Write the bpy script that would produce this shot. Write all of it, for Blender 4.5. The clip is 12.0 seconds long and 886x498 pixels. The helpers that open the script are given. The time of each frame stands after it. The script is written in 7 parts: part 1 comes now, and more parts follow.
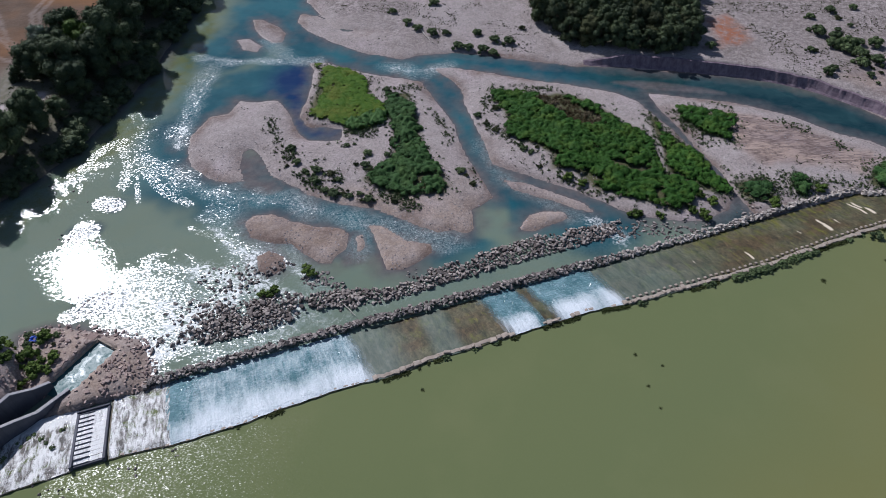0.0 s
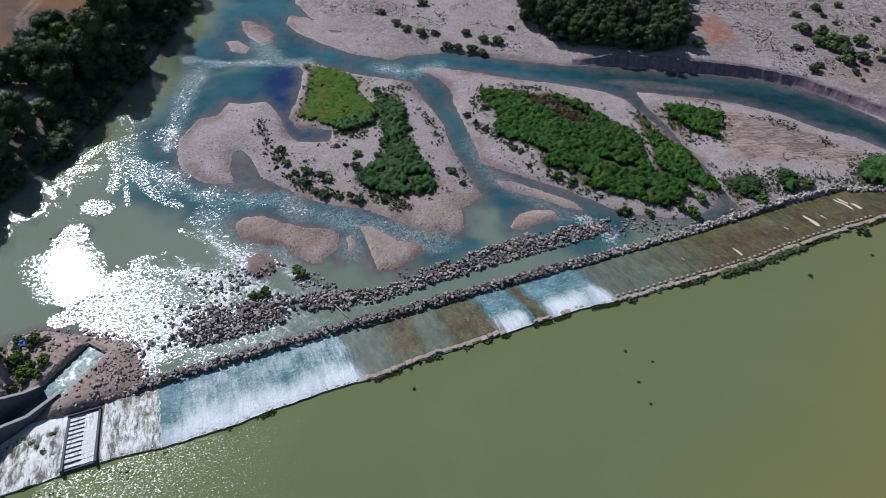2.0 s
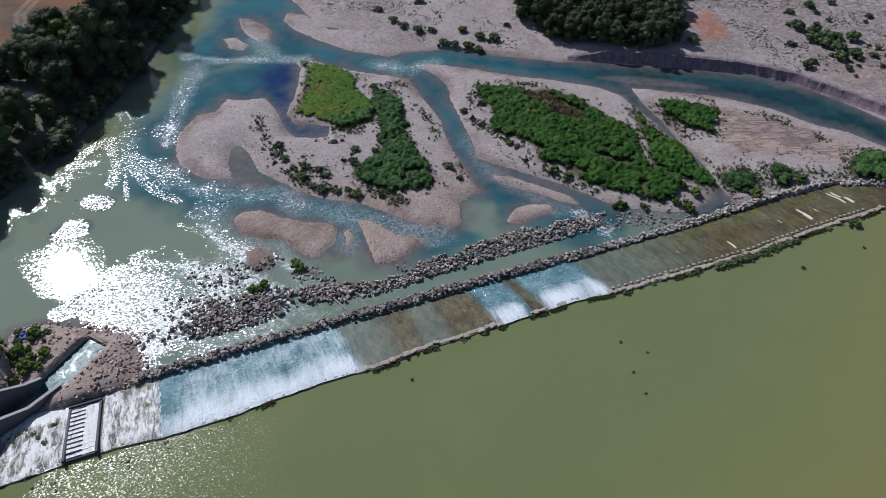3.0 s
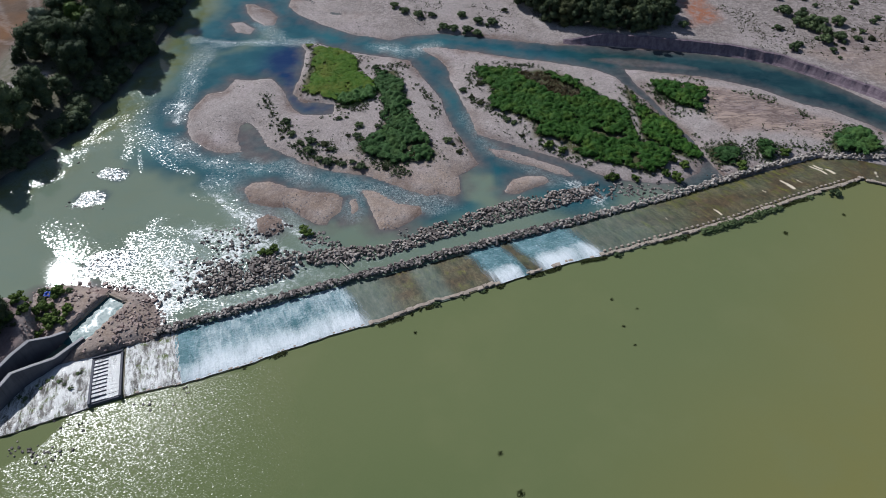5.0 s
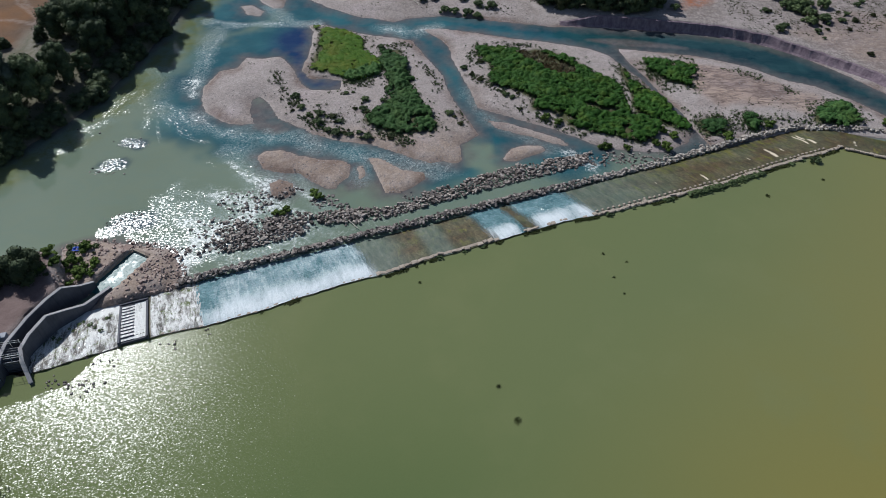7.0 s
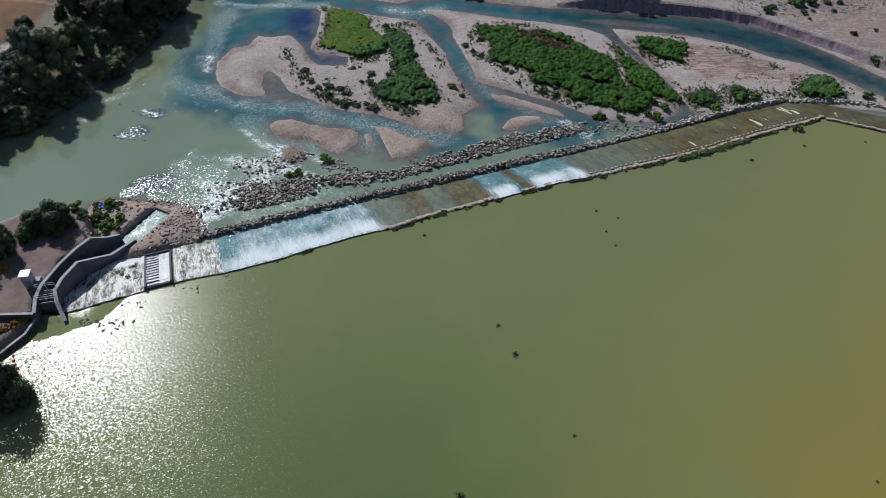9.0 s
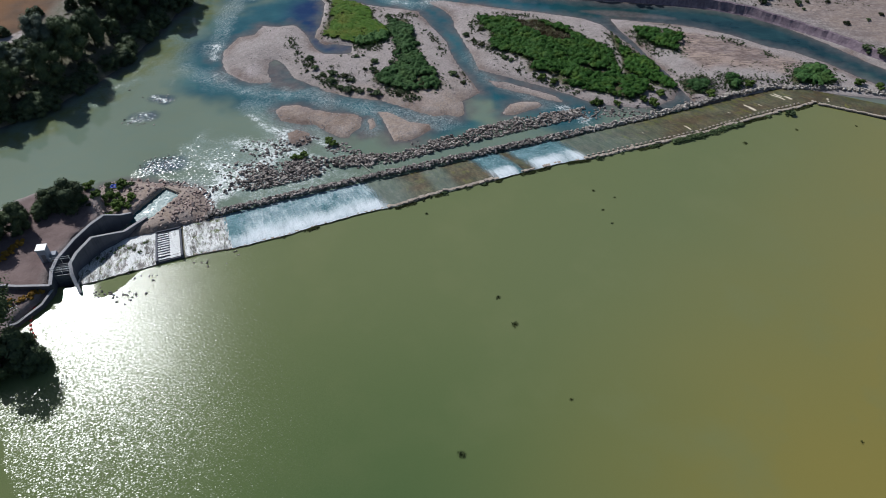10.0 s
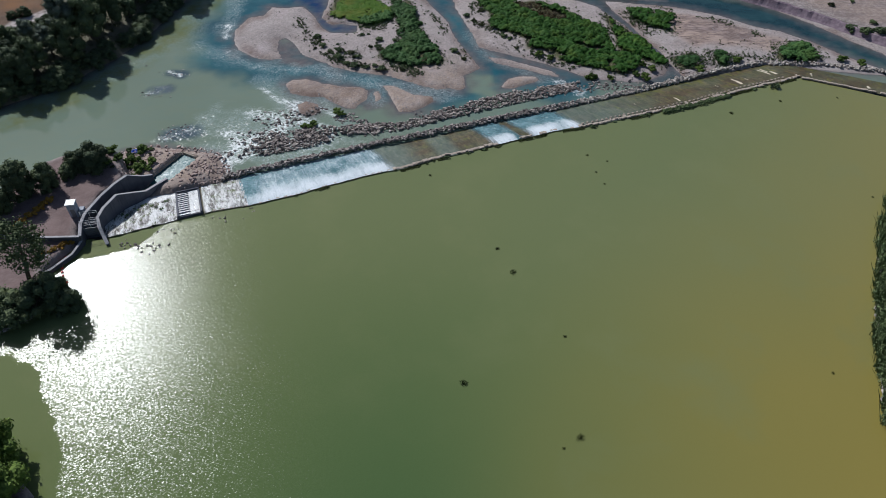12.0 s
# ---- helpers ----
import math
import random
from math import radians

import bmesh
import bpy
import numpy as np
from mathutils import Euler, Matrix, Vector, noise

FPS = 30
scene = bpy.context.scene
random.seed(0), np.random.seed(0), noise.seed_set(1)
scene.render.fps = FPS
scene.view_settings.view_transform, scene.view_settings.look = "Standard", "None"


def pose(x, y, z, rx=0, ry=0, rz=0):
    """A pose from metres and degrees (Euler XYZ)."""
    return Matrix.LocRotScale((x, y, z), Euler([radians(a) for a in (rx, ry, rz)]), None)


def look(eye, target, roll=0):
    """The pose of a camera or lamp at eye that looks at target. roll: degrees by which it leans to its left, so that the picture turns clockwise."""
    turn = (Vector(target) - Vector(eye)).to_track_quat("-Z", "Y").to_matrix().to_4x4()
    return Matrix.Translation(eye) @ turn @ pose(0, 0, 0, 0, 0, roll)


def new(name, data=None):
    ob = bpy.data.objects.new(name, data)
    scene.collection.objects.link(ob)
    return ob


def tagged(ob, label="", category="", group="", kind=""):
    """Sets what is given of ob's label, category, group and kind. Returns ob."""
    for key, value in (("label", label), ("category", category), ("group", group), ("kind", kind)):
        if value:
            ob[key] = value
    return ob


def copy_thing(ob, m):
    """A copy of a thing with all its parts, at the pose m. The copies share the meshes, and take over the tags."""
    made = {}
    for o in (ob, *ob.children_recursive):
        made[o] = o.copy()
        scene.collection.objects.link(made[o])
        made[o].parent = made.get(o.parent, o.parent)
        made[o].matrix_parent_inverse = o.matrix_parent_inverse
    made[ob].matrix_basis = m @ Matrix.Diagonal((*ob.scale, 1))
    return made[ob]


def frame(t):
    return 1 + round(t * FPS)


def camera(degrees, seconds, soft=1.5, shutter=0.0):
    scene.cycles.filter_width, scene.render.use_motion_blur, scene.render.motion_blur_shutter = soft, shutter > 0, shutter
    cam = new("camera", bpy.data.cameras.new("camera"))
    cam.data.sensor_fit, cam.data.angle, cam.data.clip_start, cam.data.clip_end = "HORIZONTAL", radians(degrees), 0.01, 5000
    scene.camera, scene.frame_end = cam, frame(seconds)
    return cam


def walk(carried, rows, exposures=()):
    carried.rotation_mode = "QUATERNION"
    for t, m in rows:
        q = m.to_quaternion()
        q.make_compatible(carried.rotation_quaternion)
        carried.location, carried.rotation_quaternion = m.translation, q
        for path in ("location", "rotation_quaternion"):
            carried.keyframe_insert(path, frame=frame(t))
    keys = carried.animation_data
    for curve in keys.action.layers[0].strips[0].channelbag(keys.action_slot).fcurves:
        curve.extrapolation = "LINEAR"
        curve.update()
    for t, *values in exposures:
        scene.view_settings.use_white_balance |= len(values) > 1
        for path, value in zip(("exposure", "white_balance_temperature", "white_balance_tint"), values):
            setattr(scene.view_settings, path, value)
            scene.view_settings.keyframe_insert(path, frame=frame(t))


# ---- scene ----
cam = camera(68.0, 12.0, soft=0.7)
PATH = [
    (0, (-0.273, -1.612, 76.063), (-0.256, -0.214, 74.633), 1.0),
    (0.5, (-0.118, -1.59, 76.171), (-0.095, -0.193, 74.74), 1.0),
    (1, (-0.038, -1.699, 76.14), (-0.01, -0.3, 74.711), 1.0),
    (1.5, (-0.013, -1.695, 76.133), (0.023, -0.296, 74.705), 1.1),
    (2, (-0.02, -1.962, 76.131), (0.021, -0.562, 74.702), 1.1),
    (2.5, (-0.014, -2.516, 76.06), (0.032, -1.116, 74.632), 1.1),
    (3, (-0.024, -3.421, 76.115), (0.025, -2.022, 74.687), 1.2),
    (4.8, (-0.445, -10.607, 76.189), (-0.391, -9.207, 74.762), 1.1),
    (5, (-0.587, -11.375, 76.124), (-0.533, -9.976, 74.696), 1.3),
    (5.5, (-0.67, -13.8, 76.227), (-0.617, -12.401, 74.799), 1.3),
    (6, (-0.943, -16.235, 76.254), (-0.888, -14.836, 74.826), 1.4),
    (6.5, (-1.162, -18.622, 76.332), (-1.106, -17.223, 74.903), 1.4),
    (7, (-1.22, -21.189, 76.229), (-1.166, -19.789, 74.802), 1.3),
    (9, (-2.079, -31.576, 75.95), (-2.023, -30.173, 74.525), 1.4),
    (9.5, (-2.181, -34.231, 75.721), (-2.127, -32.827, 74.298), 1.3),
    (10, (-2.306, -36.86, 75.502), (-2.253, -35.454, 74.081), 1.3),
    (10.5, (-2.46, -39.549, 75.313), (-2.407, -38.142, 73.893), 1.3),
    (11, (-2.573, -42.127, 75.188), (-2.521, -40.719, 73.769), 1.2),
    (11.5, (-2.731, -44.83, 75.178), (-2.679, -43.422, 73.759), 1.2),
    (12, (-3.04, -47.172, 75.187), (-2.986, -45.763, 73.768), 1.3),
]
walk(cam, [(t, look(eye, target, roll)) for t, eye, target, roll in PATH], [(0, 0.0, 5850, 15), (3, 0.0, 5880, 14), (6.5, 0.0, 6050, 8), (9, 0.0, 6050, 8), (12, 0.0, 5980, 10)])

# ---- world, sun ----
SUN_AZ, SUN_EL = radians(38.8), radians(41.3)          # west of the view's heading, above the horizon
SUN_DIR = Vector((-math.sin(SUN_AZ) * math.cos(SUN_EL), math.cos(SUN_AZ) * math.cos(SUN_EL), math.sin(SUN_EL)))
world = bpy.data.worlds.new("world")
scene.world = world
world.use_nodes = True
wn = world.node_tree.nodes
sky = wn.new("ShaderNodeTexSky")
sky.sky_type, sky.sun_disc = "NISHITA", False
sky.sun_elevation, sky.sun_rotation = SUN_EL, -SUN_AZ
world.node_tree.links.new(sky.outputs[0], wn["Background"].inputs[0])
wn["Background"].inputs[1].default_value = 0.06
sun_data = bpy.data.lights.new("sun", "SUN")
sun_data.energy, sun_data.angle, sun_data.color = 4.05, radians(0.53), (1.0, 0.97, 0.93)
sun = new("sun", sun_data)
sun.matrix_world = look(SUN_DIR * 300, (0, 0, 0))
scene.view_settings.exposure = 0.0


# ---- helpers of this scene ----
LOW = -2.2                                              # level of the river below the weir; the pond above it is 0
WEIR_X, WEIR_Y, WEIR_A = -44.2, 35.7, radians(20.1)
CA, SA = math.cos(WEIR_A), math.sin(WEIR_A)
WEIR = pose(WEIR_X, WEIR_Y, 0, 0, 0, 20.1)


def on_weir(s, v):
    """Plan of the weir: s metres along the crest, v metres downstream."""
    return (WEIR_X + s * CA - v * SA, WEIR_Y + s * SA + v * CA)


def to_weir(x, y):
    dx, dy = x - WEIR_X, y - WEIR_Y
    return dx * CA + dy * SA, -dx * SA + dy * CA


CREST_S = [-14, -8, 0, 3, 6, 11, 19, 24, 30, 36, 39, 42, 46, 57, 66, 74, 77.5, 85, 91, 102, 108, 115, 122, 132]
CREST_V = [-1.7, -1.5, -1.1, -0.9, -0.95, -1.55, -1.6, -1.15, -0.85, -0.75, -1.1, -0.9, -0.45, -0.45, -0.25, -0.3, -1.0, -1.15, -1.3, -1.55, -1.2, -0.9, -0.75, -0.6]


def crest_shift(s):
    """How far the old crest wanders off its straight line, downstream positive."""
    wave = 0.05 * np.sin(np.asarray(s) * 0.83) + 0.05 * np.sin(np.asarray(s) * 2.31 + 1.3) * np.sin(np.asarray(s) * 0.37)
    return np.interp(s, CREST_S, CREST_V) + 0.9 + wave


def lattice(x, y, seed):
    """Smooth random field of about 0..1 with cells one unit wide."""
    xi, yi = np.floor(x).astype(np.int64), np.floor(y).astype(np.int64)
    fx, fy = x - xi, y - yi
    fx, fy = fx * fx * (3 - 2 * fx), fy * fy * (3 - 2 * fy)

    def rnd(a, b):
        h = (a * 374761393 + b * 668265263 + seed * 974634541) & 0xFFFFFFFF
        h = ((h ^ (h >> 13)) * 1274126177) & 0xFFFFFFFF
        return ((h ^ (h >> 16)) & 0xFFFF) / 65535.0
    top = rnd(xi, yi) * (1 - fx) + rnd(xi + 1, yi) * fx
    low = rnd(xi, yi + 1) * (1 - fx) + rnd(xi + 1, yi + 1) * fx
    return top * (1 - fy) + low * fy


def fractal(x, y, size, seed, octaves=3):
    """Layered field of about -1..1 whose largest lumps are size metres wide."""
    total, weight = 0.0, 0.0
    for k in range(octaves):
        f, w = 2 ** k / size, 0.55 ** k
        total = total + w * (2 * lattice(x * f + 17.3 * k, y * f - 9.1 * k, seed + k) - 1)
        weight += w
    return total / weight


def inside(poly, x, y):
    """Signed distance to a closed outline, positive within."""
    p = np.array(poly, float)
    q = np.roll(p, -1, axis=0)
    best = np.full(x.shape, 1e9)
    odd = np.zeros(x.shape, bool)
    for (ax, ay), (bx, by) in zip(p, q):
        ex, ey = bx - ax, by - ay
        t = np.clip(((x - ax) * ex + (y - ay) * ey) / (ex * ex + ey * ey + 1e-9), 0, 1)
        best = np.minimum(best, (x - ax - t * ex) ** 2 + (y - ay - t * ey) ** 2)
        cross = (ay > y) != (by > y)
        if ay != by:
            odd ^= cross & (x < ex * (y - ay) / (by - ay) + ax)
    return np.where(odd, 1, -1) * np.sqrt(best)


def along(line, x, y):
    """Distance to an open line."""
    best = np.full(x.shape, 1e9)
    for (ax, ay), (bx, by) in zip(line[:-1], line[1:]):
        ex, ey = bx - ax, by - ay
        t = np.clip(((x - ax) * ex + (y - ay) * ey) / (ex * ex + ey * ey + 1e-9), 0, 1)
        best = np.minimum(best, (x - ax - t * ex) ** 2 + (y - ay - t * ey) ** 2)
    return np.sqrt(best)


def smooth(a, b, x):
    t = np.clip((x - a) / (b - a), 0, 1)
    return t * t * (3 - 2 * t)


def raw_mesh(name, verts, faces, material, shade=False):
    me = bpy.data.meshes.new(name)
    me.from_pydata([tuple(v) for v in verts], [], faces)
    me.materials.append(material)
    if shade:
        me.shade_smooth()
    me.update()
    return me


def part(name, bm, material, parent=None, label="", shade=False):
    """Links a bmesh as one mesh object, under a thing or a part."""
    me = bpy.data.meshes.new(name)
    bm.normal_update()
    bm.to_mesh(me)
    bm.free()
    if material:
        me.materials.append(material)
    if shade:
        me.shade_smooth()
    ob = new(name, me)
    if parent:
        ob.parent = parent
    return tagged(ob, label)


def box(bm, size, m, bevel=0.0):
    r = bmesh.ops.create_cube(bm, size=1.0, matrix=m @ Matrix.Diagonal((*size, 1)))
    if bevel:
        edges = list({e for v in r["verts"] for e in v.link_edges})
        bmesh.ops.bevel(bm, geom=edges, offset=bevel, segments=1, affect="EDGES")
    return bm


def tube(bm, a, b, r0, r1, sides=6):
    a, b = Vector(a), Vector(b)
    d = b - a
    m = Matrix.Translation((a + b) / 2) @ d.to_track_quat("Z", "Y").to_matrix().to_4x4()
    bmesh.ops.create_cone(bm, cap_ends=True, segments=sides, radius1=r0, radius2=r1, depth=d.length, matrix=m)
    return bm


def thing(name, label, category, m=None, group=""):
    ob = new(name)
    ob.empty_display_size = 0.3
    if m is not None:
        ob.matrix_basis = m
    return tagged(ob, label, category, group)


# ---- materials ----
class Nodes:
    """Short hand for a node material."""

    def __init__(self, name):
        self.mat = bpy.data.materials.new(name)
        self.mat.use_nodes = True
        self.tree = self.mat.node_tree
        self.bsdf = self.tree.nodes["Principled BSDF"]
        self.coords = self.tree.nodes.new("ShaderNodeTexCoord")

    def put(self, sock, value):
        if isinstance(value, bpy.types.NodeSocket):
            self.tree.links.new(value, sock)
        elif isinstance(value, (tuple, list)) and len(value) == 3 and sock.type == "RGBA":
            sock.default_value = (*value, 1)
        else:
            sock.default_value = value

    def set(self, **values):
        names = {"color": "Base Color", "rough": "Roughness", "metal": "Metallic", "normal": "Normal", "ior": "IOR",
                 "gloss": "Specular IOR Level", "alpha": "Alpha"}
        for k, v in values.items():
            self.put(self.bsdf.inputs[names[k]], v)
        return self.mat

    def space(self, scale=(1, 1, 1), kind="Object"):
        n = self.tree.nodes.new("ShaderNodeMapping")
        self.put(n.inputs["Vector"], self.coords.outputs[kind])
        n.inputs["Scale"].default_value = scale
        return n.outputs[0]

    def noise(self, scale, detail=4.0, rough=0.55, vec=None, warp=0.0):
        n = self.tree.nodes.new("ShaderNodeTexNoise")
        self.put(n.inputs["Vector"], vec if vec is not None else self.coords.outputs["Object"])
        n.inputs["Scale"].default_value, n.inputs["Detail"].default_value = scale, detail
        n.inputs["Roughness"].default_value, n.inputs["Distortion"].default_value = rough, warp
        return n.outputs["Fac"]

    def cells(self, scale, out="Color", vec=None):
        n = self.tree.nodes.new("ShaderNodeTexVoronoi")
        self.put(n.inputs["Vector"], vec if vec is not None else self.coords.outputs["Object"])
        n.inputs["Scale"].default_value = scale
        return n.outputs[out]

    def attr(self, name):
        n = self.tree.nodes.new("ShaderNodeAttribute")
        n.attribute_name = name
        return n.outputs["Fac"]

    def ramp(self, fac, lo, hi, a=0.0, b=1.0):
        n = self.tree.nodes.new("ShaderNodeMapRange")
        self.put(n.inputs[0], fac)
        for k, v in zip((1, 2, 3, 4), (lo, hi, a, b)):
            self.put(n.inputs[k], v)
        return n.outputs[0]

    def mix(self, fac, a, b, mode="MIX"):
        n = self.tree.nodes.new("ShaderNodeMix")
        n.data_type, n.blend_type = "RGBA", mode
        self.put(n.inputs[0], fac)
        self.put(n.inputs[6], a)
        self.put(n.inputs[7], b)
        return n.outputs[2]

    def calc(self, op, a, b=0.0):
        n = self.tree.nodes.new("ShaderNodeMath")
        n.operation = op
        self.put(n.inputs[0], a)
        self.put(n.inputs[1], b)
        return n.outputs[0]

    def bump(self, height, strength=0.5, distance=0.05, normal=None):
        n = self.tree.nodes.new("ShaderNodeBump")
        self.put(n.inputs["Strength"], strength)
        n.inputs["Distance"].default_value = distance
        self.put(n.inputs["Height"], height)
        if normal is not None:
            self.put(n.inputs["Normal"], normal)
        return n.outputs[0]

    def ripples(self, scale, detail, rough, strength, stretch=(1, 1, 1), warp=0.3, along=(1, 1, 0)):
        """The normal of level water whose wavelets lean by the given strength."""
        n = self.tree.nodes.new("ShaderNodeTexNoise")
        self.put(n.inputs["Vector"], self.space(stretch))
        n.inputs["Scale"].default_value, n.inputs["Detail"].default_value = scale, detail
        n.inputs["Roughness"].default_value, n.inputs["Distortion"].default_value = rough, warp
        last = n.outputs["Color"]
        for op, value in (("SUBTRACT", (0.5, 0.5, 0.5)), ("SCALE", strength), ("MULTIPLY", along), ("ADD", (0, 0, 1)), ("NORMALIZE", None)):
            v = self.tree.nodes.new("ShaderNodeVectorMath")
            v.operation = op
            self.put(v.inputs[0], last)
            if op == "SCALE":
                self.put(v.inputs["Scale"], value)
            elif value is not None:
                v.inputs[1].default_value = value
            last = v.outputs[0]
        return last

    def water(self, color, rough, normal):
        """Cloudy water: its body scatters light evenly, its rippled skin mirrors by Fresnel."""
        body, skin = self.tree.nodes.new("ShaderNodeBsdfDiffuse"), self.tree.nodes.new("ShaderNodeBsdfGlossy")
        fres, mix = self.tree.nodes.new("ShaderNodeFresnel"), self.tree.nodes.new("ShaderNodeMixShader")
        skin.distribution = "BECKMANN"
        fres.inputs["IOR"].default_value = 1.34
        self.put(body.inputs["Color"], color)
        self.put(skin.inputs["Roughness"], rough)
        self.put(skin.inputs["Normal"], normal)
        self.put(fres.inputs["Normal"], normal)
        for sock, src in zip(mix.inputs, (fres.outputs[0], body.outputs[0], skin.outputs[0])):
            self.tree.links.new(src, sock)
        self.tree.links.new(mix.outputs[0], self.tree.nodes["Material Output"].inputs["Surface"])
        return self.mat

    def random(self, out="Random"):
        return self.tree.nodes.new("ShaderNodeObjectInfo").outputs[out]

    def island(self):
        return self.tree.nodes.new("ShaderNodeNewGeometry").outputs["Random Per Island"]


def ground_material():
    n = Nodes("gravel_ground")
    big = n.ramp(n.noise(0.06, 5), 0.3, 0.7)
    mid = n.ramp(n.noise(0.45, 6, 0.65), 0.3, 0.7)
    c = n.mix(big, (0.292, 0.256, 0.242), (0.362, 0.324, 0.314))
    c = n.mix(n.calc("MULTIPLY", mid, 0.35), c, (0.18, 0.147, 0.138))
    c = n.mix(n.ramp(n.noise(0.16, 5, 0.7, n.space((1, 0.5, 1))), 0.52, 0.68, 0.0, 0.55), c, (0.39, 0.33, 0.335))
    c = n.mix(n.ramp(n.noise(0.2, 6, 0.75, n.space((1, 0.6, 1))), 0.56, 0.7, 0.0, 0.5), c, (0.15, 0.11, 0.1))
    c = n.mix(n.calc("MULTIPLY", n.attr("scree"), n.ramp(n.noise(0.9, 6, 0.8), 0.42, 0.56)), c, (0.17, 0.145, 0.135))
    c = n.mix(n.calc("MULTIPLY", n.attr("ochre"), n.ramp(n.noise(0.3, 5, 0.65), 0.3, 0.65, 0.25, 0.9)), c, (0.285, 0.218, 0.172))
    c = n.mix(n.calc("MULTIPLY", n.attr("damp"), n.ramp(n.noise(0.5, 4, 0.6), 0.3, 0.6, 0.4, 0.9)), c, (0.13, 0.09, 0.075))
    bw = n.tree.nodes.new("ShaderNodeRGBToBW")
    n.put(bw.inputs[0], n.cells(2.6))
    c = n.mix(0.5, c, n.mix(bw.outputs[0], (0.25, 0.25, 0.25), (0.78, 0.75, 0.73)), "SOFT_LIGHT")
    fine = n.noise(4.5, 4, 0.75)
    c = n.mix(0.75, c, n.mix(n.ramp(fine, 0.3, 0.7), (0.25, 0.25, 0.25), (0.8, 0.78, 0.76)), "SOFT_LIGHT")
    # churned earth with curved wheel ruts
    rut = None
    for turn, wide, long, low in ((0.5, 0.85, 0.16, 0.44), (0.15, 0.6, 0.12, 0.47), (-0.4, 0.75, 0.16, 0.5), (1.3, 0.7, 0.12, 0.52)):
        m = n.tree.nodes.new("ShaderNodeMapping")
        n.put(m.inputs["Vector"], n.coords.outputs["Object"])
        m.inputs["Rotation"].default_value, m.inputs["Scale"].default_value = (0, 0, turn), (long, wide, 1)
        ridge = n.calc("ABSOLUTE", n.calc("SUBTRACT", n.noise(0.7, 3, 0.55, m.outputs[0], 0.7), 0.5))
        line = n.calc("MULTIPLY", n.ramp(ridge, 0.06, 0.01), n.ramp(n.noise(0.16, 3, 0.5, n.space((1, 1 + wide, 1))), low, low + 0.06))
        rut = line if rut is None else n.calc("MAXIMUM", rut, line)
    rut = n.calc("MULTIPLY", rut, n.ramp(n.attr("churned"), 0.3, 0.8))
    tracked = n.mix(n.ramp(n.noise(0.1, 4, 0.6, n.space((0.6, 1.4, 1))), 0.42, 0.6), (0.4, 0.29, 0.225), (0.25, 0.185, 0.17))
    c = n.mix(n.calc("MULTIPLY", n.attr("churned"), 0.75), c, tracked)
    c = n.mix(n.calc("MULTIPLY", rut, n.ramp(n.noise(1.3, 5, 0.75), 0.4, 0.6, 0.3, 0.95)), c, (0.13, 0.095, 0.088))
    c = n.mix(n.calc("MULTIPLY", n.attr("churned"), n.ramp(n.noise(0.22, 6, 0.75, n.space((0.5, 1.3, 1)), 0.8), 0.52, 0.66)), c, (0.16, 0.115, 0.105))
    # dry meadow, sandy lanes, rust-coloured heap, soil under plants with the wooded bank's shade painted in, wet margin
    straw = n.mix(n.ramp(n.noise(0.25, 6, 0.7), 0.35, 0.65), (0.08, 0.05, 0.032), (0.13, 0.085, 0.058))
    straw = n.mix(n.ramp(n.noise(0.05, 3), 0.45, 0.62), straw, (0.175, 0.085, 0.036))
    c = n.mix(n.attr("meadow"), c, straw)
    c = n.mix(n.calc("MULTIPLY", n.attr("rust"), n.ramp(n.noise(0.5, 6, 0.7), 0.3, 0.6)), c, (0.3, 0.115, 0.06))
    c = n.mix(n.attr("soil_shade"), c, n.mix(mid, (0.05, 0.06, 0.022), (0.11, 0.1, 0.05)))
    c = n.mix(n.calc("MULTIPLY", n.attr("sand"), n.ramp(n.noise(0.8, 5), 0.25, 0.55)), c, (0.42, 0.37, 0.35))
    c = n.mix(n.calc("MULTIPLY", n.attr("yard"), 0.9), c, n.mix(n.ramp(n.noise(0.3, 6, 0.7), 0.35, 0.65), (0.12, 0.08, 0.075), (0.2, 0.14, 0.13)))
    c = n.mix(n.calc("MULTIPLY", n.attr("wet"), 0.22), c, n.mix(mid, (0.15, 0.095, 0.07), (0.2, 0.14, 0.1)))
    h = n.calc("ADD", n.calc("MULTIPLY", n.cells(2.6, "Distance"), -1.0), n.calc("MULTIPLY", rut, -2.0))
    nrm = n.bump(h, 0.6, 0.07, n.bump(n.noise(1.2, 6, 0.75), 0.3, 0.12))
    return n.set(color=c, rough=n.ramp(n.attr("wet"), 0, 1, 0.93, 0.55), normal=nrm, gloss=0.25)


